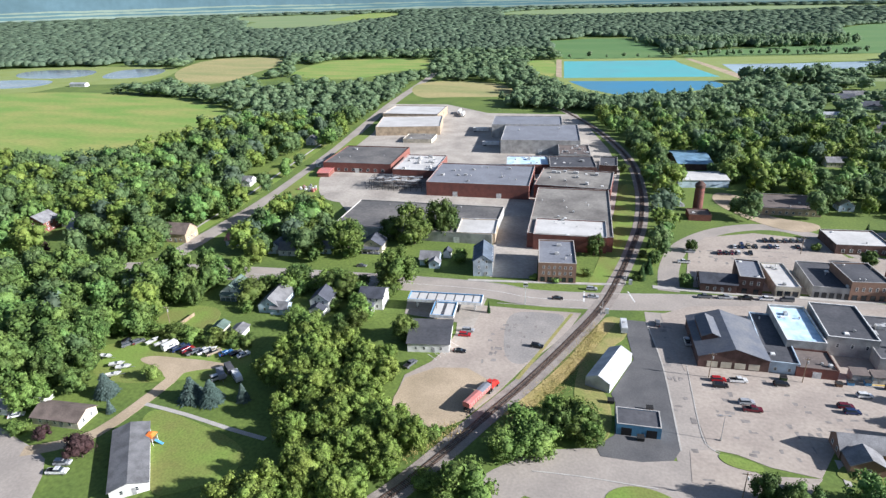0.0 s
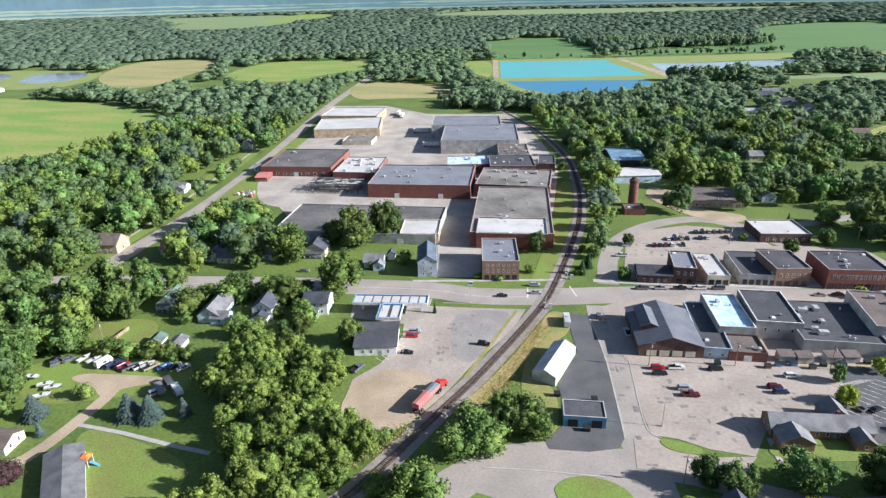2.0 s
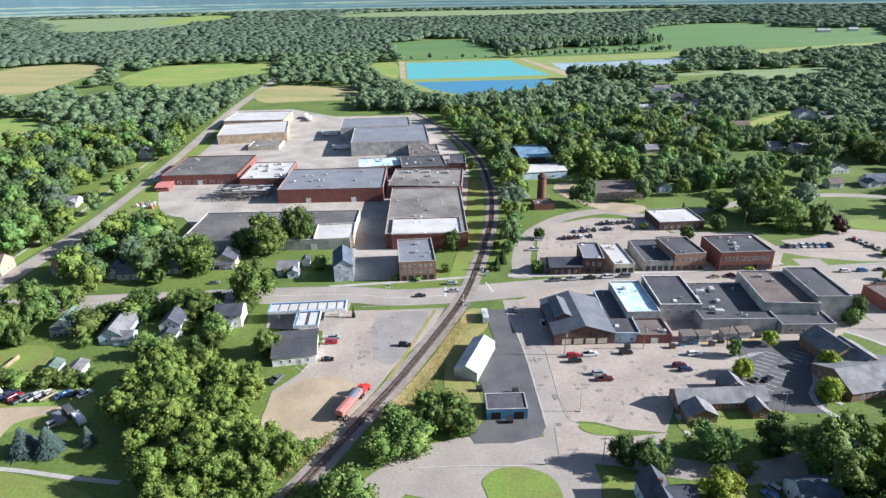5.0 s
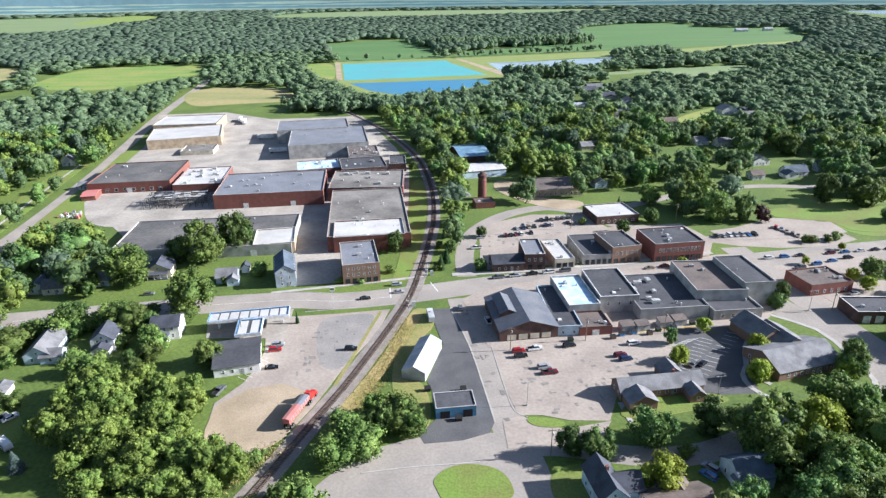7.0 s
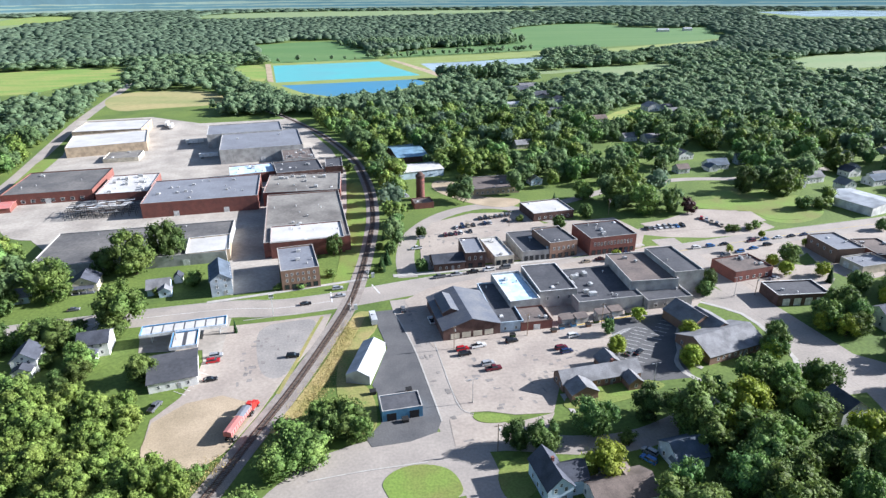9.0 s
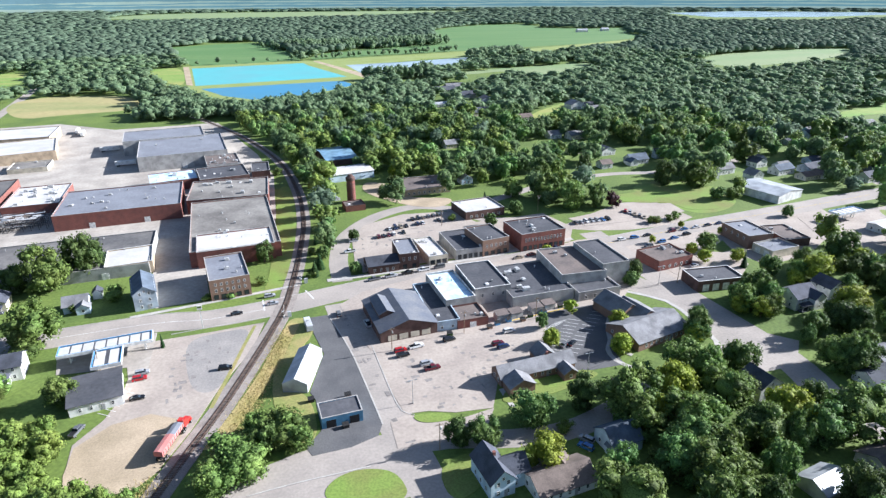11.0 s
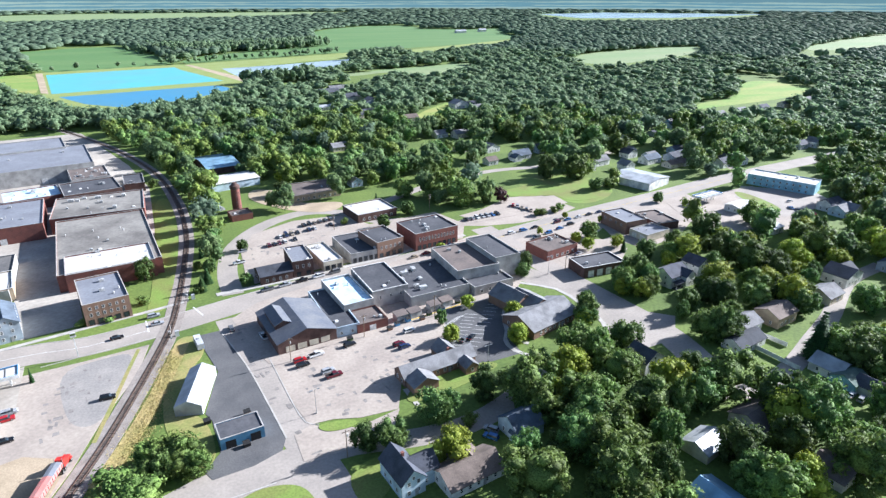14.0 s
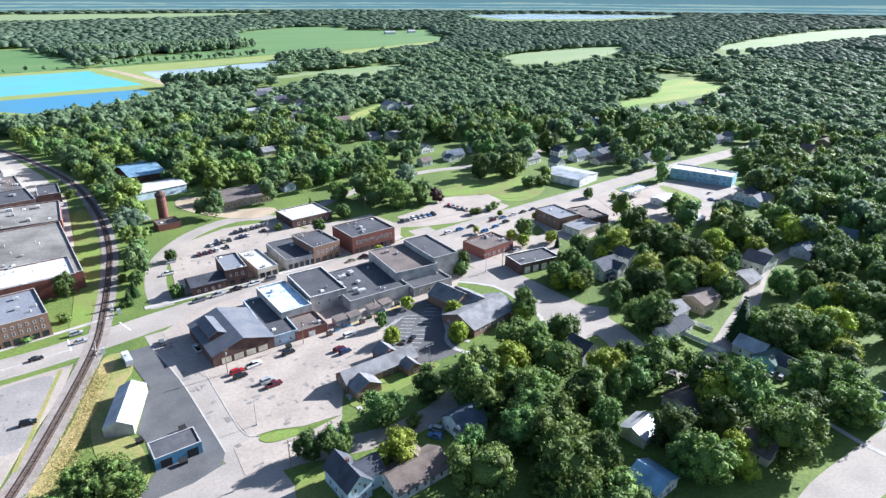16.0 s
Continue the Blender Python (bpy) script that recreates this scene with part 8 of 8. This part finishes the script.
thicket([(-260.5, 210.5), (-249.3, 218.0), (-256.9, 241.9), (-267.9, 274.3), (-256.8, 289.1), (-237.5, 278.0), (-220.1, 253.2), (-241.4, 242.0), (-243.1, 208.2)], 10, 9, 13, 12, 700, "leaf_thicket")
thicket([(-97.1, 88.8), (-93.2, 105.7), (-93.9, 120.6), (-110.2, 129.6), (-121.7, 142.6), (-124.8, 157.0), (-119.7, 171.7), (-97.5, 166.1), (-77.1, 157.7), (-72.9, 147.2), (-73.5, 139.1), (-68.2, 128.1), (-54.7, 125.1), (-55.4, 118.9), (-59.0, 108.7), (-65.3, 93.7), (-100.3, 81.3)], 5.6, 8, 14, 3, 850, "leaf_copse")
grove([(-33.8, 142.8), (-28.3, 150.6), (-21.2, 156.2), (-14.0, 149.3), (-12.0, 142.9), (-17.5, 135.7), (-24.5, 129.0), (-29.7, 123.7), (-36.2, 119.3), (-47.2, 112.2), (-34.9, 113.2), (-25.0, 121.8), (-37.6, 125.7), (-37.0, 134.4)], 5.0, 6, 9.5, "oak maple shrub", 4)
grove([(-55.5, 119.7), (-46.5, 124.7), (-30.3, 118.0), (-34.2, 109.0), (-56.1, 108.9)], 4.5, 3, 6, "shrub oak", 5)
grove([(-74.4, 135.4), (-65.7, 133.6), (-55.5, 134.1), (-50.1, 137.9), (-52.4, 128.9), (-58.9, 120.7), (-68.5, 122.6)], 3.6, 2, 4, "shrub", 6)
grove([(101.7, 94.6), (104.3, 85.1), (89.1, 79.9), (71.8, 86.8), (79.2, 95.1)], 6, 6, 10, "maple oak shrub", 7)
grove([(-38.4, 382.6), (-35.5, 512.5), (-30.7, 512.3), (-30.8, 395.3)], 7, 5, 9, "maple shrub", 8)
grove([(-95.1, 287.6), (-101.0, 269.5), (-135.4, 259.8), (-147.3, 256.7), (-142.9, 277.0), (-108.0, 291.6)], 8, 6, 10, "maple oak", 9)
grove([(162.5, 203.0), (214.3, 218.6), (259.4, 226.6), (353.0, 209.0), (291.5, 139.3), (177.2, 71.2), (145.6, 62.6), (103.5, 73.9), (88.4, 85.4), (80.9, 100.6), (79.2, 120.4), (75.0, 133.2), (97.0, 150.8), (124.8, 151.3)], 12, 8, 15, "oak maple oak tall bright", 14)
thicket([(489.2, 349.1), (554.4, 347.0), (390.7, 224.0), (364.0, 240.5)], 10, 10, 16, 15, 700, "leaf_thicket")
grove([(-189.3, 205.2), (-167.0, 209.1), (-145.3, 212.8), (-120.2, 208.8), (-105.1, 180.2), (-115.0, 163.8), (-134.7, 163.6), (-148.4, 168.2), (-169.4, 173.6)], 11.5, 6, 11, "maple oak shrub", 16)
grove([(-200.0, 142.3), (-177.4, 145.1), (-138.3, 154.4), (-125.0, 147.9), (-124.6, 142.5), (-135.5, 144.4), (-163.6, 141.9), (-194.3, 137.3)], 5.5, 3, 6, "shrub oak", 17)
thicket([(-237.3, 122.8), (-207.2, 122.7), (-190.0, 136.5), (-175.0, 127.8), (-170.9, 108.6), (-186.1, 106.6), (-204.1, 100.5)], 8, 6, 11, 18, 700, "leaf_thicket")

# ---- bushy hedge between the boat yard and the gardens ----
for i in range(17):
    k = i / 16
    tree("shrub", -192.0 + 50.9 * k, 151.4 + 5.0 * k + (i % 3 - 1) * 0.8, 3.6 + (i * 7 % 5) * 0.5, 1.25, "hedge bushes behind the boat yard")

# ---- clutter behind the shops ----
dumpster(61.3, 200.2, "blue_tarp")
dumpster(66.4, 201.8, "blue_tarp")
dumpster(82.4, 205.6, "blue_tarp")
dumpster(75.9, 203.5, "leaf_pine")
dumpster(90.5, 208.6, "leaf_pine")
dumpster(57.7, 198.1, "rail")
dumpster(72.0, 201.0, "rail")
dumpster(41.6, 196.2, "leaf_pine")
dumpster(110.9, 208.5, "rail")
dumpster(1.7, 165.5, "rail")
dumpster(-9.9, 165.5, "rubber")
dumpster(0.2, 150.7, "rubber")
lean_to(64.2, 204.8, 11)
lean_to(70.1, 205.2, 11)
lean_to(85.4, 209.4, 11)
lean_to(79.4, 207.7, 11)
tree("oak", -206.2, 175.9, 15, 1.1)
tree("tall", -191.3, 187.9, 12, 1.3)
tree("maple", -187.9, 195.2, 14, 1.1)
tree("maple", -151.0, 206.4, 11, 1.1)
tree("maple", -130.2, 207.6, 11, 1.1)
tree("oak", -200.1, 142.8, 13, 1.1)
tree("oak", -193.8, 150.4, 14, 1.1)
tree("maple", -189.3, 115.1, 12, 1.1)
tree("oak", -184.4, 103.4, 12, 1.1)
tree("maple", -184.7, 125.1, 10, 1.1)
tree("oak", -221.0, 171.1, 14, 1.1)
tree("oak", -243.4, 176.1, 14, 1.1)
tree("maple", -212.6, 195.0, 12, 1.1)
tree("oak", -232.7, 156.0, 14, 1.1)
tree("maple", -161.6, 197.5, 8, 1.1)
tree("oak", -183.8, 206.8, 10, 1.1)
house("barn", "long white farm barn beside the field", 825.6, 1904.2, 36, 14, 6, 6, 10, windows=False, category="barn", roof="metal_roof")
house("barn", "white farm barn with pale roof", 918.8, 1940.8, 26, 14, 6, 6, 10, windows=False, category="barn", roof="metal_roof")
house("pump_station", "low white pump building beside the basins", -861.4, 695.4, 26, 10, 11, 4, 6, windows=False, category="building", roof="metal_roof")
strip("kerb", "yellow painted kerb behind the shops", "kerb", [(66.0, 201.8), (81.9, 205.1), (93.5, 207.7)], 0.4, 0.2, "yellow", clear=False)
container(120.6, 227.6, 101)
playset(-133.5, 102.7, 11)
grove([(-182.4, 217.3), (-103.0, 229.5), (-95.8, 210.0), (-100.1, 193.0), (-99.9, 178.1), (-131.6, 171.2), (-155.6, 178.0)], 10.5, 4, 9, "maple shrub oak", 41)
thicket([(-229.1, 277.9), (-175.4, 284.7), (-144.7, 256.6), (-126.1, 238.5), (-168.3, 225.3), (-194.3, 228.1)], 10.5, 6, 11, 42, 700, "leaf_thicket")
thicket([(303.7, 157.6), (394.8, 136.8), (240.5, 70.6), (216.5, 79.5), (218.1, 99.0)], 12, 10, 16, 43, 700, "leaf_thicket")

# ---- street trees and more houses ----
tree("bright", 110.3, 204.5, 6.5, 1.1)
tree("bright", 106.5, 189.8, 7, 1.1)
tree("bright", 92.6, 203.8, 6, 1.1)
tree("bright", 76.4, 182.4, 6.5, 1.1)
tree("bright", 99.5, 172.2, 7.5, 1.15)
tree("purple", 117.5, 199.4, 5, 1)
tree("tall", 136.5, 184.0, 9, 1.3)
tree("maple", 129.9, 173.4, 9, 1.1)
tree("bright", 173.7, 248.2, 5.5, 1.1)
tree("bright", 165.3, 184.8, 9, 1.1)
tree("pine", -7.5, 266.8, 6, 1)
tree("shrub", -9.1, 285.7, 4, 1)
tree("pine", -7.3, 298.5, 6, 1)
tree("shrub", -6.1, 315.8, 4, 1)
tree("pine", -3.1, 330.4, 6, 1)
tree("shrub", -9.5, 259.5, 4, 1)
house("house", "white house with grey roof behind the lawn", 277.9, 375.5, 14, 9, 14, 4, 6.8, along="x", wall="white", roof="shingle", group="houses of the town")
house("house", "white gabled house among garden trees", 313.1, 386.2, 11, 9, 14, 4, 6.8, along="y", wall="white", roof="shingle_dark", group="houses of the town")
house("house", "white house with blue-grey roof among trees", 317.1, 365.6, 16, 9, 14, 4, 6.8, along="x", wall="white", roof="shingle_blue", group="houses of the town")
house("house", "low grey bungalow with dark roof", 341.3, 365.4, 17, 10, 14, 4, 6.8, along="x", wall="grey_blue", roof="shingle_dark", group="houses of the town")
house("house", "pale blue house beside the drive", 423.1, 462.8, 16, 10, 14, 4, 6.8, along="x", wall="pale_blue", roof="shingle_blue", group="houses of the town")
house("house", "white house with dark roof behind the filling station", 361.7, 337.2, 13, 9, 14, 4, 6.8, along="x", wall="white", roof="shingle_dark", group="houses of the town")
house("house", "cream house with grey roof among trees", 218.7, 501.9, 15, 10, 14, 4, 6.8, along="x", wall="cream", roof="shingle", group="houses of the town")
house("house", "white house with grey roof among trees", 220.0, 443.2, 13, 9, 14, 4, 6.8, along="y", wall="white", roof="shingle", group="houses of the town")
house("house", "white house with dark roof in the woods", 292.7, 640.9, 16, 11, 14, 4, 6.8, along="x", wall="white", roof="shingle_dark", group="houses of the town")
house("house", "tan house with brown roof in the woods", 317.6, 592.4, 14, 10, 14, 4, 6.8, along="x", wall="tan", roof="shingle_brown", group="houses of the town")
house("house", "white house with grey roof in the woods", 338.1, 428.1, 13, 9, 14, 4, 6.8, along="x", wall="white", roof="shingle", group="houses of the town")
house("house", "cream house with grey roof in the woods", 434.9, 385.5, 13, 9, 14, 4, 6.8, along="y", wall="cream", roof="shingle", group="houses of the town")
house("house", "white house with dark roof among trees", 438.5, 286.5, 14, 10, 14, 4, 6.8, along="x", wall="white", roof="shingle_dark", group="houses of the town")
house("house", "white house with grey roof among tall trees", 573.0, 395.7, 14, 9, 14, 4, 6.8, along="x", wall="white", roof="shingle", group="houses of the town")

# ---- large trees about the village lawn and the eastern gardens ----
tree("oak", 133.2, 338.7, 18, 1.0)
tree("oak", 143.4, 324.9, 18, 1.0)
tree("tall", 158.2, 323.6, 14, 1.2)
tree("purple", 168.2, 322.5, 10, 1.0)
tree("pine", 167.2, 339.4, 13, 1.0)
tree("oak", 115.7, 353.8, 12, 1.1)
tree("maple", 222.3, 358.4, 17, 1.0)
tree("oak", 238.8, 348.6, 18, 1.0)
tree("maple", 237.7, 321.8, 9, 1.2)
tree("oak", 310.1, 397.1, 18, 1.0)
tree("maple", 142.3, 383.6, 17, 1.0)
tree("oak", 91.3, 397.2, 15, 1.0)
tree("maple", 131.7, 451.8, 15, 1)
tree("tall", 176.3, 383.2, 16, 1.1)
tree("oak", 255.2, 470.0, 19, 1.0)
tree("oak", 408.9, 394.2, 18, 1.1)
tree("maple", 467.2, 395.7, 16, 1.1)
tree("maple", 258.2, 285.7, 7, 1.1)
tree("shrub", 180.0, 292.2, 4, 1.2)
tree("bright", 189.2, 281.9, 4, 1)
tree("bright", 203.7, 268.4, 4.5, 1)
tree("bright", 190.0, 234.5, 7, 1.1)
tree("shrub", 194.3, 296.0, 4.5, 1)
tree("oak", 412.1, 257.3, 20, 1.2)
tree("oak", 362.0, 240.6, 18, 1.1)
tree("oak", 352.5, 196.2, 18, 1.1)
tree("oak", 401.3, 283.7, 17, 1.1)
tree("maple", 238.2, 225.1, 17, 1.0)
tree("oak", 279.6, 227.3, 13, 1.1)

# ---- homes behind the gardens ----
house("house", "small turquoise house behind garden trees", 328.3, 163.9, 8, 9, 12, 5, 8, along="y", wall="teal", roof="shingle_blue", storeys=2, windows=True, group="houses of the town", category="house")
house("garage", "white garage beside the pale house", 294.0, 149.8, 9, 7, 12, 3, 5, along="x", wall="white", roof="shingle", storeys=1, windows=False, group="houses of the town", category="garage")
house("house", "white house with blue-grey porch roof", 192.5, 75.2, 12, 10, 12, 5, 8, along="y", wall="white", roof="shingle_blue", storeys=2, windows=True, group="houses of the town", category="house")
house("garage", "dark-roofed garage at the back of the garden", 204.4, 89.2, 9, 8, 12, 3, 5, along="y", wall="grey_blue", roof="shingle_dark", storeys=1, windows=False, group="houses of the town", category="garage")
house("house", "long low pale-roofed home in the woods", 127.9, 685.4, 34, 12, 12, 3.2, 5, along="x", wall="white", roof="metal_roof", storeys=1, windows=True, group="houses of the town", category="house")
house("house", "large house with dark grey roofs", 163.9, 627.1, 24, 14, 12, 4, 8, along="x", wall="cream", roof="shingle_dark", storeys=1, windows=True, group="houses of the town", category="house")
house("house", "large grey-roofed house in the clearing", 177.3, 812.0, 24, 14, 12, 4, 8, along="x", wall="grey_blue", roof="shingle", storeys=1, windows=True, group="houses of the town", category="house")
house("house", "dark-roofed house among tall trees", 257.0, 426.4, 12, 9, 12, 4, 7, along="x", wall="grey_blue", roof="shingle_dark", storeys=1, windows=True, group="houses of the town", category="house")
house("house", "low house with pale blue roof in the woods", 376.9, 527.7, 20, 10, 12, 3.5, 6, along="x", wall="white", roof="metal_blue", storeys=1, windows=True, group="houses of the town", category="house")
house("house", "white cottage behind the white-roofed bank", 201.3, 508.2, 12, 9, 12, 3.5, 6.4, along="x", wall="white", roof="shingle", storeys=1, windows=True, group="houses of the town", category="house")
house("house", "pale house with a brown roof among trees", 201.6, 591.2, 15, 10, 12, 3.5, 6.4, along="x", wall="cream", roof="shingle_brown", storeys=1, windows=True, group="houses of the town", category="house")
house("house", "white two-storey house beside the old trees", 286.4, 354.3, 9, 9, 12, 5, 8, along="y", wall="white", roof="shingle", storeys=2, windows=True, group="houses of the town", category="house")
house("house", "tan bungalow with wide brown roof under trees", 546.2, 308.2, 22, 12, 12, 3.4, 6.4, along="x", wall="tan", roof="shingle_brown", storeys=1, windows=True, group="houses of the town", category="house")
house("house", "grey-roofed bungalow among trees", 432.8, 433.9, 16, 10, 12, 3.4, 6, along="x", wall="white", roof="shingle", storeys=1, windows=True, group="houses of the town", category="house")
strip("sidewalk", "pale concrete sidewalk beside the sunlit street corner", "sidewalk", [(173.3, 84.1), (175.2, 77.3), (175.0, 68.8), (176.0, 61.8)], 1.8, 0.1, "concrete")

# ---- railway ----
line = smooth_line(RAIL_LINE, 2.0)
for s in (-0.75, 0.75):
    strip("rail", "rusty steel rail with a worn bright head", "rail", RAIL_LINE, 0.14, 0.42, "rail", clear=False, shift=s, under=0.2)
ties = Mesh()
travel, last = 0.0, line[0]
for a, b in zip(line, line[1:]):
    seg = (b - a).length
    u = (b - a) / seg
    n = Vector((-u.y, u.x))
    pos = 0.6 - travel % 0.6
    while pos < seg:
        c = a + u * pos
        q = [c + n * 1.3 + u * 0.12, c - n * 1.3 + u * 0.12, c - n * 1.3 - u * 0.12, c + n * 1.3 - u * 0.12]
        ties.add([(p.x, p.y, 0.08) for p in q] + [(p.x, p.y, 0.24) for p in q], [(4, 5, 6, 7), (0, 1, 5, 4), (1, 2, 6, 5), (2, 3, 7, 6), (3, 0, 4, 7)])
        pos += 0.6
    travel += seg
tagged(new("railway_ties", ties.data("railway_ties", "tie")), "dark timber railway ties in grey ballast", "ties", kind="stuff")

# ---- woods to the horizon ----
rng = np.random.default_rng(11)
def country(r0, r1, parts):
    """Places, heights and widths of crowns, in rings that widen with distance."""
    rr, out = r0, []
    while rr < r1:
        s = rr / parts
        n = int(rr * radians(128) / s)
        th = radians(-60) + radians(128) * (np.arange(n) + rng.uniform(0, 1, n)) / n
        q = rr + rng.uniform(-0.5, 0.5, n) * s
        out.append(np.stack([np.sin(th) * q, np.cos(th) * q, rng.uniform(10, 17, n), s * 0.74 * rng.uniform(0.7, 1.2, n)]))
        rr += s * 0.82
    a = np.concatenate(out, 1)
    patchy = np.array([noise.noise((x / 160, y / 160, 3.1)) + 0.5 * noise.noise((x / 60, y / 60, 7.7)) for x, y in a[:2].T])
    return a[:, free_places(a[0], a[1]) & (patchy > -0.4)]


# These woods wear leaf colours with the haze already mixed in.
grove_mesh("far_woods", "leafy woods behind the fields", *country(640, 1350, 48), rng, 40, lumps=4, variants=12, size=0.15, leaf="leaf_mid_hazed")
grove_mesh("far_woods", "dense leafy woods beyond the fields", *country(1350, 3300, 104), rng, 0, variants=14, leaf="leaf_distant_hazed")
grove_mesh("far_woods", "dense leafy woods stretching to the horizon", *country(3300, 4750, 84), rng, 0, variants=10, leaf="leaf_distant_hazed")


def hedge(label, line, width, step, h0, h1, seed, cards=40):
    """A row or a narrow wood of trees along a line."""
    g = np.random.default_rng(seed)
    ln = smooth_line(line, step)
    px, py = [], []
    for p in ln:
        for _ in range(max(1, int(width / step))):
            px.append(p.x + g.normal() * width * 0.3)
            py.append(p.y + g.normal() * width * 0.3)
    hh = g.uniform(h0, h1, len(px))
    grove_mesh("hedgerow", label, px, py, hh, hh * g.uniform(0.36, 0.55, len(px)), g, cards, lumps=5, variants=8, size=0.15, leaf="leaf_mid_hazed")


hedge("dark square wood between crop fields", [(-58.7, 1513.2), (27.3, 1487.0), (121.3, 1523.1), (204.1, 1545.7), (292.1, 1586.2)], 110, 11, 17, 23, 61)
hedge("hedge of trees between the crop fields and the bank", [(6.5, 1253.4), (45.9, 1272.1), (104.2, 1301.3), (162.1, 1307.3), (223.3, 1331.8), (298.3, 1355.8)], 14, 9, 8, 15, 62)
hedge("scattered hedge trees behind the turquoise pond", [(-228.6, 1185.8), (-173.3, 1198.0), (-113.8, 1210.7), (-65.3, 1226.9), (-22.0, 1247.7)], 8, 22, 6, 15, 63)
hedge("trees standing before the pale pond", [(79.6, 929.6), (107.7, 921.5), (143.0, 938.0), (173.3, 969.0)], 24, 7, 15, 22, 64)
hedge("trees at the end of the long bank", [(302.7, 1203.1), (344.2, 1220.3), (378.3, 1227.7), (411.1, 1246.6)], 30, 8, 15, 22, 65)
hedge("line of trees beside the light field", [(217.1, 1015.9), (261.4, 1051.2), (308.8, 1055.4), (368.1, 1066.9), (407.1, 1097.8)], 22, 8, 9, 15, 66)
hedge("belt of trees beyond the light field", [(379.1, 1100.2), (470.7, 1137.7), (568.2, 1177.6), (661.3, 1199.7)], 40, 9, 12, 18, 67)
hedge("belt of trees before the blue pond", [(-116.9, 684.0), (-82.1, 674.4), (-54.3, 688.0), (-20.7, 706.4), (13.3, 707.3), (49.2, 779.5)], 40, 6.5, 13, 19, 68)
hedge("belt of trees behind the factory", [(-185.8, 699.7), (-155.2, 677.1), (-140.7, 736.0), (-170.9, 803.0), (-201.1, 839.2)], 26, 6.5, 9, 14, 69)

# woods and gardens at middle distance: close to the left and behind, loose among the houses to the right
x, y = jittered(rng, -560, 640, 120, 640, 12.2)
d, th = np.hypot(x, y), np.degrees(np.arctan2(x, y))
thick = np.array([noise.noise((a / 45, b / 45, 1.3)) for a, b in zip(x, y)])
town = (th > 6) & (d < 560)
ok = (d < 640) & ((d > np.where(town, 325, 285)) | ((th < -48) & (d > 215))) & (th > -62) & (th < 70) & free_places(x, y) & (thick > np.where(town, -0.1, -0.6))
x, y, town = x[ok], y[ok], town[ok]
hh = rng.uniform(10, 19.5, len(x))
ww = hh * rng.uniform(0.4, 0.58, len(x))
kind = rng.uniform(0, 1, len(x))
# The last group takes the far leaf colour, haze painted in.
for lo, hi, label, leaf in ((0, 0.5, "mid-green leafy woods and garden trees", "leaf_far_hazed"), (0.5, 0.78, "yellow-green leafy trees among the woods and gardens", "leaf_copse"),
                            (0.78, 0.93, "dark green leafy trees among the woods and gardens", "leaf"), (0.93, 1.01, "leafy trees in haze-tinted blue-green among the woods", "leaf_distant_hazed")):
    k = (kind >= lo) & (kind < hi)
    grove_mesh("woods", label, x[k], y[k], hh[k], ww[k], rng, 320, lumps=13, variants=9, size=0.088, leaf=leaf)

# the far country at the edge of sight: woods and pale fields one behind the other, then low hills added to cover the
# sky; their haze is painted glow
def ridge(name, label, radius, low, high, rough, material, seed):
    m, pts = Mesh(), []
    for i in range(281):
        a = radians(-68 + i * 0.5)
        z = high + rough * (noise.noise((i * 0.06, seed, 0)) + 0.5 * noise.noise((i * 0.45, seed, 4)))
        pts.append((math.sin(a) * radius, math.cos(a) * radius, z))
    m.add([(px, py, low) for px, py, _ in pts] + pts + [(px * 1.002, py * 1.002, low) for px, py, _ in pts],
          [(i, i + 1, 282 + i, 281 + i) for i in range(280)] + [(281 + i, 282 + i, 563 + i, 562 + i) for i in range(280)])
    tagged(new(name, m.data(name, material)), label, "backdrop", kind="structure")


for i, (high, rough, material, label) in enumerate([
        (14, 7, "haze_woods", "far woods backdrop, blue haze painted in"), (22, 9, "haze_field", "pale far fields backdrop, haze painted in"), (34, 10, "haze_woods", "far woods backdrop, blue haze painted in"),
        (40, 8, "haze_field", "pale far fields backdrop, haze painted in"), (52, 10, "haze_woods", "far woods backdrop, blue haze painted in"), (60, 10, "haze_field", "pale far fields backdrop, haze painted in"),
        (170, 16, "hills", "added backdrop of low wooded hills, haze painted in")]):
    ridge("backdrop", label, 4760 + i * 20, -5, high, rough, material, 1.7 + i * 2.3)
